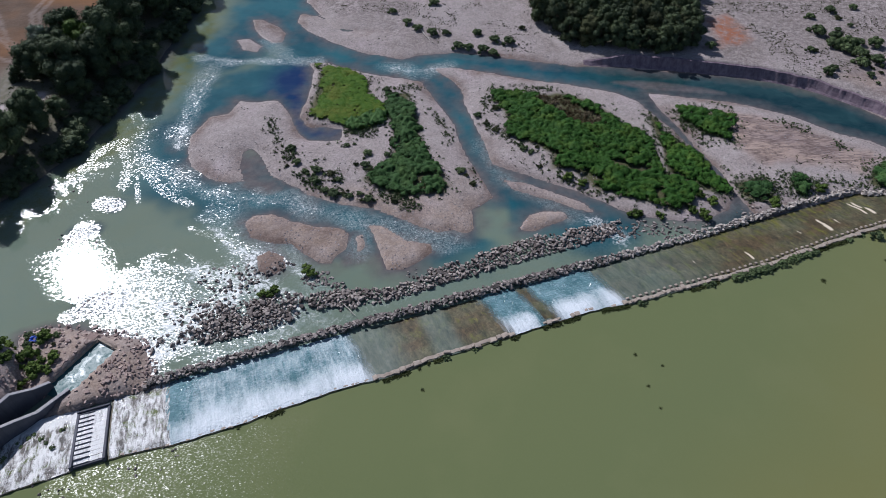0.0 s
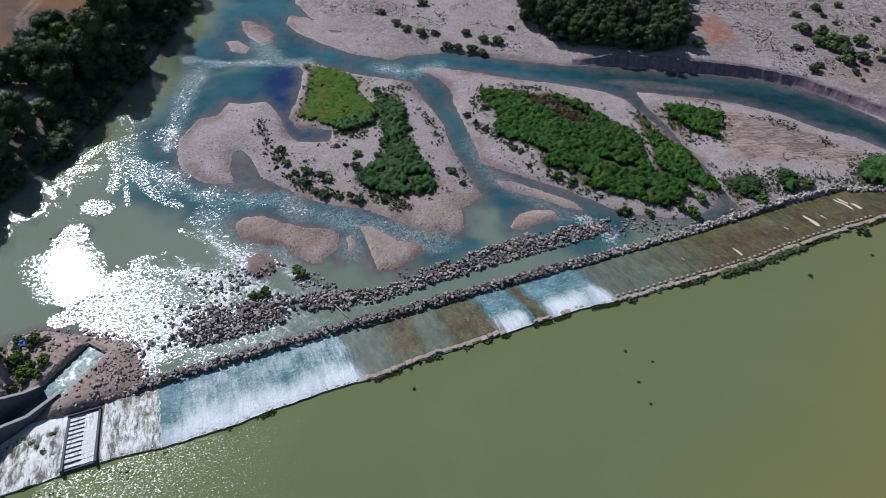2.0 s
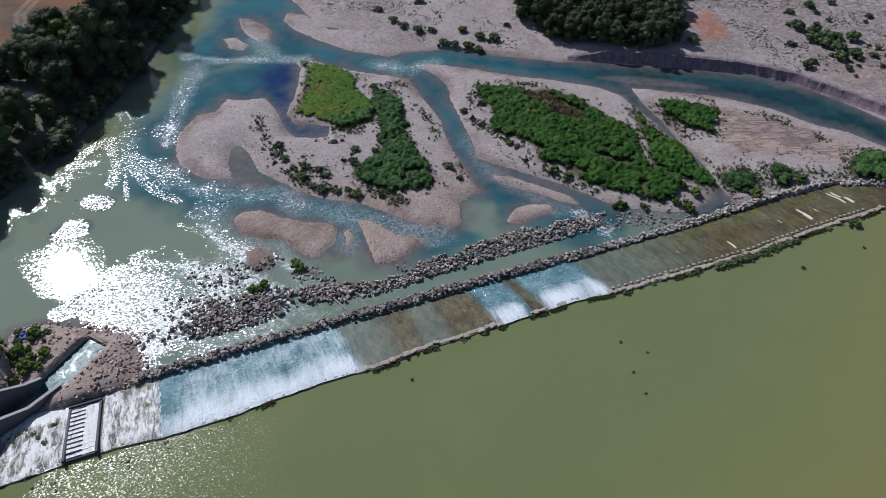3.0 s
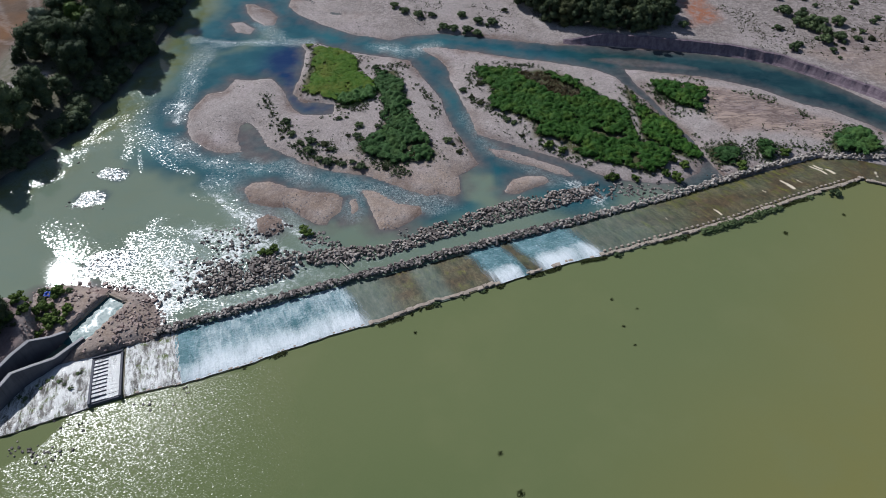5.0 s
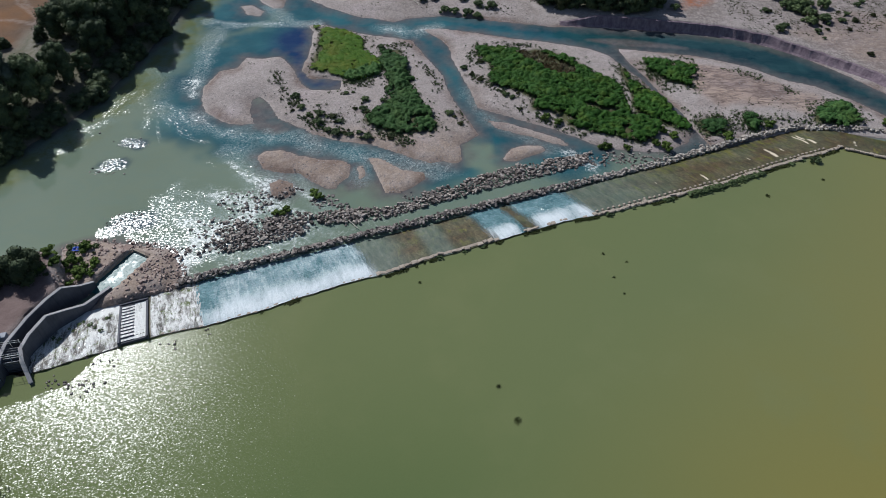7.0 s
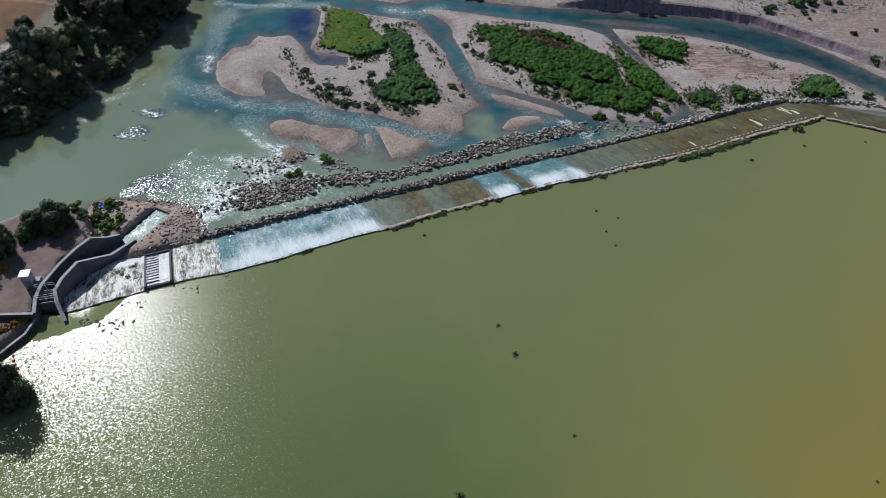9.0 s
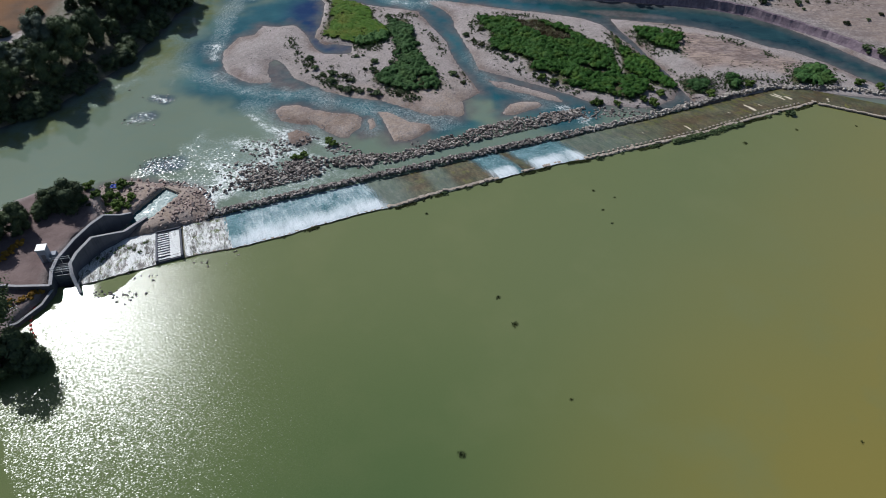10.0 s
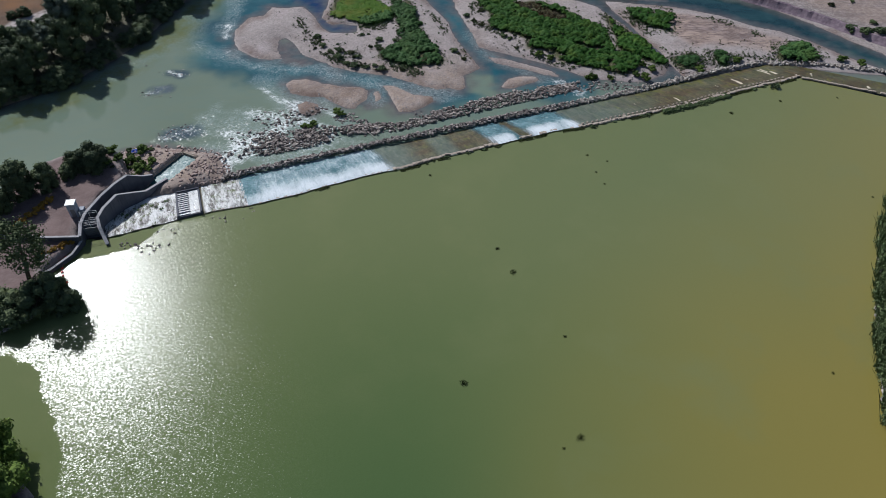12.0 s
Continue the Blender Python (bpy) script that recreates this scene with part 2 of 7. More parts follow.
def river_material():
    """Shallow to deep by the vertex depth; clear channels run blue, the slack river grey-green; choppy where it runs fast."""
    n = Nodes("river_water")
    deep = n.ramp(n.attr("depth"), 0.0, 0.55)
    murk = n.mix(n.ramp(n.noise(0.035, 3), 0.3, 0.7), (0.142, 0.182, 0.13), (0.166, 0.21, 0.157))
    clear = n.mix(n.ramp(n.noise(0.07, 4), 0.35, 0.65), (0.009, 0.058, 0.082), (0.026, 0.118, 0.14))
    clear = n.mix(n.attr("deep"), clear, n.mix(n.ramp(n.noise(0.05, 4, 0.6, n.space((0.6, 1.6, 1))), 0.4, 0.65), (0.006, 0.028, 0.036), (0.02, 0.06, 0.065)))
    body = n.mix(n.attr("clear"), murk, clear)
    body = n.mix(n.calc("MULTIPLY", n.attr("algae"), n.ramp(n.noise(0.25, 4), 0.35, 0.6, 0.0, 0.6)), body, (0.135, 0.14, 0.03))
    # ruffled patches: their dark blue sky reflection is mixed into the body colour
    body = n.mix(n.calc("MULTIPLY", n.attr("dark_sheen"), n.ramp(n.noise(0.6, 6, 0.7, None, 0.8), 0.3, 0.5)), body, (0.022, 0.045, 0.075))
    body = n.mix(n.attr("navy"), body, (0.005, 0.026, 0.095))
    bed = n.mix(n.ramp(n.noise(0.8, 5, 0.65), 0.3, 0.7), (0.09, 0.078, 0.08), (0.15, 0.13, 0.124))
    c = n.mix(deep, bed, body)
    streak = n.noise(1.6, 5, 0.65, n.space((1, 1, 1)), 0.6)
    chop = n.attr("chop")
    c = n.mix(n.ramp(n.noise(0.22, 6, 0.6, n.space((1, 1.3, 1)), 0.8), 0.42, 0.7, 0.0, 0.13), c, (0.1, 0.19, 0.19))
    pale = n.calc("MULTIPLY", n.ramp(n.noise(2.4, 4, 0.7), 0.38, 0.66), n.ramp(chop, 0.15, 0.9, 0.0, 0.7))
    c = n.mix(pale, c, (0.3, 0.38, 0.37))
    foam_glint = n.calc("MULTIPLY", n.ramp(n.noise(4.0, 3, 0.7), 0.5, 0.64), n.calc("MULTIPLY", n.ramp(streak, 0.42, 0.62), n.ramp(chop, 0.3, 1.0)))
    # white water, and sun glint painted in the same white
    foam2 = n.calc("MULTIPLY", n.ramp(n.calc("ADD", n.noise(1.3, 7, 0.75, None, 1.0), n.calc("MULTIPLY", n.attr("foam_glint"), 0.17)), 0.58, 0.72), n.attr("foam_glint"))
    foam_glint = n.calc("MINIMUM", n.calc("ADD", n.calc("MULTIPLY", foam_glint, 0.95), foam2), 1.0)
    c = n.mix(foam_glint, c, (0.72, 0.75, 0.73))
    seam = n.ramp(n.noise(0.3, 5, 0.65, None, 1.6), 0.44, 0.58, 0.3, 1.3)
    # cat's-paws: sharply bounded patches of fine ripple between slicks
    paw = n.calc("ADD", n.attr("ruffle"), n.calc("MULTIPLY", n.calc("SUBTRACT", n.noise(0.55, 6, 0.7, None, 0.6), 0.5), 1.1))
    paw = n.calc("MULTIPLY", n.ramp(paw, 0.42, 0.58), n.ramp(n.attr("ruffle"), 0.05, 0.25))
    lean = n.calc("MAXIMUM", n.calc("MULTIPLY", seam, n.ramp(chop, 0.0, 0.9, 0.02, 1.2)), n.calc("MULTIPLY", paw, n.attr("gust")))
    return n.water(c, n.calc("MAXIMUM", n.ramp(foam_glint, 0, 1, 0.08, 0.5), n.ramp(lean, 0.05, 0.6, 0.08, 0.24)), n.ripples(2.4, 2.5, 0.6, lean, (1, 1.4, 1)))


def pond_material():
    n = Nodes("pond_water")
    c = n.mix(n.attr("silt"), (0.124, 0.154, 0.057), (0.232, 0.188, 0.046))
    c = n.mix(n.ramp(n.noise(0.06, 6, 0.6), 0.52, 0.75, 0.0, 0.6), c, (0.164, 0.18, 0.074))
    # haze painted as a paler water colour towards the weir
    c = n.mix(n.calc("MULTIPLY", n.attr("haze"), 0.35), c, (0.19, 0.205, 0.105))
    c = n.mix(n.attr("weedy"), c, (0.05, 0.1, 0.034))
    calm = n.ramp(n.noise(0.07, 3), 0.35, 0.6, 0.8, 1.0)
    breeze = n.ramp(n.calc("ADD", n.attr("breeze"), n.calc("MULTIPLY", n.calc("SUBTRACT", n.noise(0.4, 6, 0.7, None, 0.5), 0.5), 0.9)), 0.35, 0.7)
    lean = n.calc("MULTIPLY", n.calc("MULTIPLY", breeze, calm), 0.5)
    return n.water(c, n.ramp(breeze, 0.0, 1.0, 0.09, 0.25), n.ripples(4.2, 2.5, 0.62, n.calc("ADD", lean, 0.02), (1, 1.5, 1), 0.3, (0.92, 1.6, 0)))


def concrete_material(name, light, dark, moss=0.0):
    n = Nodes(name)
    c = n.mix(n.ramp(n.noise(0.6, 6, 0.65), 0.3, 0.7), light, dark)
    drip = n.noise(1.0, 5, 0.6, n.space((2.5, 2.5, 0.25)))
    c = n.mix(n.ramp(drip, 0.5, 0.8, 0.0, 0.6), c, tuple(0.45 * v for v in dark))
    if moss:
        c = n.mix(n.ramp(n.noise(0.9, 5), 0.5, 0.7, 0.0, moss), c, (0.06, 0.08, 0.02))
    c = n.mix(0.3, c, n.mix(n.random(), (0.3, 0.3, 0.3), (0.75, 0.73, 0.7)), "SOFT_LIGHT")
    return n.set(color=c, rough=0.85, normal=n.bump(n.noise(6, 6, 0.7), 0.4, 0.04), gloss=0.3)


def apron_material():
    """Weir slope under a thin film of water: brown-green algae running down the fall line."""
    n = Nodes("algae_apron")
    run = n.noise(1.0, 7, 0.7, n.space((1.0, 0.2, 1)), 0.5)
    wide = n.noise(1.0, 4, 0.5, n.space((0.14, 0.05, 1)))
    c = n.mix(n.ramp(run, 0.3, 0.7), (0.034, 0.045, 0.022), (0.13, 0.115, 0.07))
    c = n.mix(n.ramp(wide, 0.4, 0.62), c, n.mix(n.ramp(run, 0.35, 0.65), (0.04, 0.03, 0.014), (0.1, 0.07, 0.036)))
    c = n.mix(n.ramp(n.noise(1.0, 4, 0.6, n.space((0.9, 0.1, 1)), 0.4), 0.6, 0.72, 0.0, 0.7), c, (0.16, 0.16, 0.02))
    c = n.mix(0.9, c, n.mix(n.ramp(n.noise(1.6, 7, 0.8, n.space((1.3, 0.7, 1)), 0.5), 0.36, 0.64), (0.14, 0.15, 0.15), (0.84, 0.82, 0.74)), "SOFT_LIGHT")
    c = n.mix(n.ramp(n.noise(0.35, 6, 0.75, n.space((1, 0.45, 1))), 0.56, 0.66, 0.0, 0.55), c, (0.11, 0.115, 0.02))
    c = n.mix(n.calc("MULTIPLY", n.attr("moss"), n.ramp(n.noise(0.5, 6, 0.7, n.space((1.4, 0.6, 1))), 0.47, 0.62)), c, n.mix(n.ramp(run, 0.35, 0.65), (0.045, 0.055, 0.012), (0.14, 0.13, 0.018)))
    c = n.mix(n.attr("film"), c, n.mix(n.ramp(run, 0.35, 0.7), (0.06, 0.105, 0.09), (0.17, 0.22, 0.19)))
    c = n.mix(n.calc("MULTIPLY", n.ramp(n.calc("ADD", n.attr("lime"), n.calc("MULTIPLY", run, 0.5)), 0.55, 1.0), n.ramp(n.attr("lime"), 0.02, 0.3)), c, (0.6, 0.52, 0.4))
    return n.set(color=c, rough=0.55, gloss=0.3, normal=n.bump(run, 0.5, 0.08, n.bump(n.noise(5, 4), 0.3, 0.03)))


def spill_material(name="spill_water", white=0.0):
    """A sheet of water sliding down the slope, white where it breaks and where glint is painted in."""
    n = Nodes(name)
    run = n.noise(1.0, 6, 0.68, n.space((1.7, 0.2, 1)), 0.5)
    fine = n.noise(4.0, 4, 0.7, n.space((1.0, 0.6, 1)), 0.3)
    wide = n.noise(1.0, 3, 0.5, n.space((0.33, 0.03, 1)))
    wavelet = n.noise(1.7, 2, 0.5, n.space((0.7, 1.9, 1)), 0.6)
    body = n.mix(n.ramp(n.calc("ADD", wide, n.calc("MULTIPLY", fine, 0.4)), 0.5, 0.9), (0.06, 0.145, 0.165), (0.17, 0.29, 0.32))
    edge = n.calc("ADD", n.calc("ADD", n.calc("MULTIPLY", run, 0.75), n.calc("MULTIPLY", fine, 0.5)), n.calc("MULTIPLY", wide, 0.5))
    foam_glint = n.ramp(n.calc("ADD", edge, n.calc("MULTIPLY", n.attr("white"), 0.62)), 0.98 - white, 1.6 - white)
    body = n.mix(n.ramp(wavelet, 0.52, 0.68, 0.0, 0.35), body, (0.36, 0.47, 0.5))
    body = n.mix(n.ramp(wavelet, 0.46, 0.34, 0.0, 0.35), body, (0.03, 0.085, 0.1))
    c = n.mix(foam_glint, body, (0.66, 0.71, 0.74))
    cover = n.ramp(n.calc("ADD", n.attr("cover"), n.calc("SUBTRACT", run, 0.5)), 0.15, 0.8)
    return n.set(color=c, rough=n.ramp(foam_glint, 0, 1, 0.14, 0.5), ior=1.33, normal=n.bump(n.calc("ADD", n.calc("ADD", run, fine), n.calc("MULTIPLY", wavelet, 0.8)), 0.8, 0.2), alpha=cover)


def chute_material():
    """White rivulets between dark wet stone, running down the slope; their white includes painted sun glint."""
    n = Nodes("chute_water")
    run = n.noise(1.0, 5, 0.62, n.space((1.9, 0.5, 1)), 0.8)
    fine = n.noise(5.0, 4, 0.7)
    mark = n.ramp(n.calc("ADD", n.calc("ADD", run, n.calc("MULTIPLY", fine, 0.35)), n.calc("MULTIPLY", n.attr("white"), 0.3)), 0.66, 0.9)
    stone = n.mix(n.ramp(n.noise(1.4, 4), 0.45, 0.65), (0.12, 0.112, 0.1), (0.25, 0.23, 0.205))
    stone = n.mix(n.ramp(n.noise(0.55, 3), 0.54, 0.62, 0.0, 0.9), stone, (0.1, 0.13, 0.03))
    # whiter than the water itself, to carry the glare of the wet film
    c = n.mix(mark, stone, (0.76, 0.76, 0.74))
    return n.set(color=c, rough=n.ramp(mark, 0, 1, 0.16, 0.2), normal=n.bump(n.calc("ADD", run, n.calc("MULTIPLY", fine, 0.5)), 1.0, 0.25))


def rock_material(name, a, b):
    n = Nodes(name)
    tone = n.mix(n.calc("FRACT", n.calc("ADD", n.random(), n.island())), a, b)
    c = n.mix(n.ramp(n.noise(2.5, 5, 0.7), 0.35, 0.7), tone, tuple(0.6 * v for v in a))
    return n.set(color=c, rough=0.85, normal=n.bump(n.noise(4, 4, 0.6), 0.35, 0.05), gloss=0.3)


def leaf_material(name, a, b, dry=(0.16, 0.13, 0.05), dryness=0.1):
    n = Nodes(name)
    c = n.mix(n.calc("ADD", n.calc("MULTIPLY", n.island(), 0.4), n.ramp(n.noise(0.8, 4, 0.65), 0.3, 0.7, 0.0, 0.6)), a, b)
    c = n.mix(n.ramp(n.noise(0.2, 5, 0.65), 0.5, 0.7, 0.0, dryness), c, dry)
    c = n.mix(0.6, c, n.mix(n.random(), (0.28, 0.3, 0.3), (0.85, 0.83, 0.7)), "SOFT_LIGHT")
    n.set(color=c, rough=0.7, gloss=0.1, normal=n.bump(n.noise(5.0, 4, 0.7), 0.6, 0.12))
    n.put(n.bsdf.inputs["Subsurface Weight"], 0.0)
    return n.mat


def plain_material(name, color, rough=0.7, metal=0.0, vary=0.25):
    n = Nodes(name)
    c = n.mix(n.ramp(n.noise(3.0, 5, 0.65), 0.3, 0.7, 0.0, vary), color, tuple(0.55 * v for v in color))
    return n.set(color=c, rough=rough, metal=metal, normal=n.bump(n.noise(12, 4), 0.2, 0.02))


GROUND, RIVER, POND = ground_material(), river_material(), pond_material()
APRON, SPILL, RAPID = apron_material(), spill_material(), chute_material()
CREST = concrete_material("crest_concrete", (0.42, 0.36, 0.3), (0.28, 0.22, 0.18), 0.3)
# the walls' blue-grey shade is put into this colour; COPING stays paler
WALL = concrete_material("shaded_concrete", (0.115, 0.118, 0.14), (0.08, 0.082, 0.098))
COPING = concrete_material("coping_concrete", (0.4, 0.39, 0.4), (0.3, 0.29, 0.3))
DARKWALL = concrete_material("wet_concrete", (0.16, 0.15, 0.13), (0.08, 0.075, 0.065), 0.5)
ROCK = rock_material("basalt_rock", (0.09, 0.078, 0.072), (0.52, 0.45, 0.41))
PALEROCK = rock_material("pale_rock", (0.3, 0.26, 0.23), (0.7, 0.63, 0.56))
BARK = plain_material("bark", (0.11, 0.085, 0.06), 0.9)
TREE_LEAF = leaf_material("tree_leaves", (0.036, 0.053, 0.033), (0.1, 0.125, 0.062), (0.14, 0.16, 0.06), 0.4)
POPLAR_LEAF = leaf_material("grey_leaves", (0.08, 0.1, 0.08), (0.16, 0.185, 0.14))
BUSH_LEAF = leaf_material("bush_leaves", (0.052, 0.08, 0.038), (0.12, 0.155, 0.072))
LUSH_LEAF = leaf_material("lush_leaves", (0.045, 0.08, 0.018), (0.115, 0.165, 0.038))
DEEP_LEAF = leaf_material("deep_green_leaves", (0.02, 0.056, 0.018), (0.058, 0.118, 0.034), (0.08, 0.12, 0.03), 0.4)
GREEN_LEAF = leaf_material("willow_leaves", (0.016, 0.058, 0.01), (0.053, 0.125, 0.018), (0.09, 0.135, 0.018), 0.7)
DEAD_LEAF = leaf_material("withered_leaves", (0.06, 0.045, 0.02), (0.15, 0.1, 0.055), (0.4, 0.34, 0.24), 0.8)
REED_LEAF = leaf_material("reed_leaves", (0.026, 0.07, 0.006), (0.058, 0.112, 0.01), (0.095, 0.108, 0.016), 0.8)
SCRUB_LEAF = leaf_material("scrub_leaves", (0.04, 0.05, 0.022), (0.08, 0.085, 0.045))
RUST_LEAF = leaf_material("rusty_leaves", (0.2, 0.11, 0.02), (0.32, 0.19, 0.04))
WHITE = plain_material("white_paint", (0.75, 0.75, 0.73), 0.5)
# pale stucco, darkened and blued by shade put into the colour
SHADED_STUCCO = plain_material("shaded_stucco", (0.36, 0.38, 0.43), 0.8)
STEEL = plain_material("steel", (0.2, 0.2, 0.21), 0.6, 0.2)
BLUE = plain_material("blue_sheet", (0.02, 0.09, 0.5), 0.5)
RED = plain_material("red_float", (0.55, 0.05, 0.03), 0.5)
DRIFT = plain_material("driftwood", (0.5, 0.46, 0.4), 0.85)
WEED = leaf_material("water_weed", (0.03, 0.04, 0.012), (0.05, 0.06, 0.02))

# ---- plan of the shores, in metres ----
WEST_BAR = [(-30.3, 134.1), (-26.5, 134.4), (-21.7, 132.3), (-17.7, 130.4), (-11.2, 128.4), (-4.2, 126.4), (-2, 122.1),
            (0.2, 116.7), (3.1, 109.7), (4.4, 102.1), (6.2, 97.7), (8.6, 91.1), (9.9, 88), (7.8, 86.4), (5.6, 84.9), (5.9, 79.8),
            (4.6, 78.8), (2.2, 79.4), (-0.2, 78.6), (-3.1, 80.1), (-7.6, 82.5), (-11.8, 85), (-16.9, 85.8), (-23.7, 88.3),
            (-27.8, 91.4), (-31.4, 94.1), (-33.9, 98.9), (-36.7, 101.8), (-38, 100.6), (-37.5, 95.4), (-36.2, 92.1), (-38.8, 91.7),
            (-42.7, 92.8), (-46.7, 96.1), (-49.1, 101.3), (-49.3, 105.9), (-47.5, 112.2), (-43.7, 113.3), (-42.4, 118.1),
            (-38.1, 117.8), (-35.9, 118.7), (-34.5, 118.7), (-33.2, 116.6), (-31.2, 113.1), (-29.4, 109.7), (-27.8, 106.3), (-25.8, 104.8), (-22.7, 104.5),
            (-19.6, 105.1), (-19.8, 108.4), (-23.3, 109.1), (-26.2, 108.7), (-27.5, 109.7), (-28.9, 113.1), (-28.7, 115.8), (-28, 120.1), (-28.1, 125.1), (-28.6, 131)]
BARS = [
    [(-47, 154.9), (-44.6, 154.9), (-40.4, 151.2), (-37.8, 147.8), (-37.8, 143.6), (-40.4, 143.6), (-43.8, 147.1), (-45.9, 150.5)],
    [(-48.7, 144.2), (-46.1, 144.8), (-42.5, 141.6), (-42.9, 139), (-46.4, 139.9)],
    [(-33.4, 80.7), (-32.3, 82.6), (-29.4, 83), (-25.1, 80.9), (-21.1, 79.9), (-16.7, 79.5), (-15.4, 78.2), (-15.7, 74.8),
     (-17.4, 72.8), (-17.6, 71.4), (-20, 71.9), (-22.1, 73.4), (-24.8, 76), (-28.1, 76), (-31.7, 77.3)],
    [(-11.9, 80.3), (-9.4, 79.9), (-5.5, 76.9), (-1.6, 76), (-1.1, 74.3), (-3.4, 71.7), (-5.6, 70.1), (-8.4, 70.4), (-9.5, 73.6), (-10.7, 76.9)],
    [(-29.8, 72.7), (-28.2, 74), (-25.7, 72.8), (-24.8, 70.2), (-26.8, 68.6), (-28.8, 69.6)],
    [(16.2, 83.5), (18.2, 84.3), (21.7, 84.2), (22.4, 82.9), (20.4, 81.4), (16.3, 79.5), (13.9, 79.9)],
    [(11.8, 93.1), (15.9, 92), (21.8, 88.9), (25.6, 86.6), (27.3, 84.4), (24.4, 85.4), (19.6, 87.8), (13.7, 90.4)],
    [(-13.8, 77.5), (-13.2, 77.8), (-12.6, 75.5), (-13.2, 74.4)],
]
EAST_BAR = [(-1.1, 132.2), (2.7, 132.8), (11.6, 130.5), (21.6, 127.6), (30.1, 125.7), (38.4, 122.9), (42.7, 119.7), (44.2, 115.4),
            (47.5, 109.4), (50.1, 101.9), (52.5, 95), (53.9, 89.3), (51.8, 85.8), (46.8, 82.5), (41.8, 82.1), (37, 83.1), (32.4, 84.9),
            (28.8, 87.5), (24.1, 90.5), (19.2, 93.2), (13.1, 96.1), (9.9, 97.8), (9.1, 104), (7.1, 110.7), (5, 119), (4.5, 124.5), (1.4, 129.1)]
POINT_BAR = [(45.2, 123), (49.4, 122.4), (56.4, 121), (63.4, 119.6), (73.8, 114.9), (80.9, 109), (86.6, 106.2), (92.4, 101), (97, 94.5),
             (103, 88.5), (103, 85), (92, 87), (84, 88.6), (76.9, 88.5), (72.7, 88), (63.5, 85.7), (56.3, 82.6), (54.8, 88.3), (53.6, 95), (51.2, 102), (48.9, 110.4), (46.4, 117.6)]
NORTH_BANK = [(-42, 187.6), (-34.7, 164.6), (-28.4, 155.3), (-24.2, 149.5), (-18.6, 148.8), (-25.1, 151), (-31.4, 156.8), (-35.2, 158.2),
              (-35.7, 153.7), (-32.5, 149.3), (-25.6, 143.9), (-17.1, 138.7), (-9, 136.3), (-5.8, 138.2), (2.8, 139.7), (12, 138),
              (22.4, 135.7), (31.3, 134.1), (41.7, 133.6), (54.2, 131.9), (65.4, 130.4), (74.9, 128.2), (83.3, 123.7), (89.7, 118.3),
              (96, 111), (102, 102.2), (108, 94), (118, 84), (180, 60), (2500, 0), (2500, 2500), (-42, 2500)]
WEST_BANK = [(-66, 2500), (-64.4, 165.5), (-63.8, 150.1), (-64.2, 129), (-67.1, 115.5), (-69.9, 102), (-74.1, 91), (-82.1, 79.5), (-90.7, 71.5),
             (-110, 60), (-160, 40), (-2500, -200), (-2500, 2500)]
YARD = [on_weir(s, v) for s, v in [(-29.3, 15.4), (-26.5, 19), (-22, 23), (-17.5, 24.2), (-11, 23.5), (-8, 21.5), (-7.6, 12), (-9.6, 9.8), (-11.9, 7.2), (-14.4, 3.4), (-15.1, 1), (-15.3, -2),
                                   (-19.9, -6.6), (-16.7, -9.8), (-15.9, -12.5), (-22, -16), (-30, -19), (-30, -28), (-24, -37), (-20, -44), (-34, -70),
                                   (-90, -300), (-2300, -300), (-2300, -40), (-80, -35), (-45, 0)]]
POOL_LAND = [on_weir(s, v) for s, v in [(-9, 25), (-5, 25.6), (-2.5, 24.5), (2.7, 21.8), (7.6, 18.8), (9, 13.5), (8.5, 9), (-2, 7), (-8, 12)]]
RIGHT_BANK = [(84, 46), (73, 31), (69, 23.3), (64.6, 15), (61.2, 8.8), (57.6, -0.5), (56, -6), (57.5, -10), (64, -40), (90, -200), (2500, -200), (2500, 50), (200, 58), (104, 76), (92, 66)]
CUT = [(33, 134.8), (44, 134.6), (59, 132.4), (71, 130), (81.7, 125.8), (92, 117.5), (99.5, 110.5), (105.5, 103), (112, 96), (124, 88), (180, 66)]
LANE = [(-125, 90), (-101.2, 97.6), (-99.2, 102.6), (-94.5, 107.8), (-86, 110), (-82.3, 114.2)]
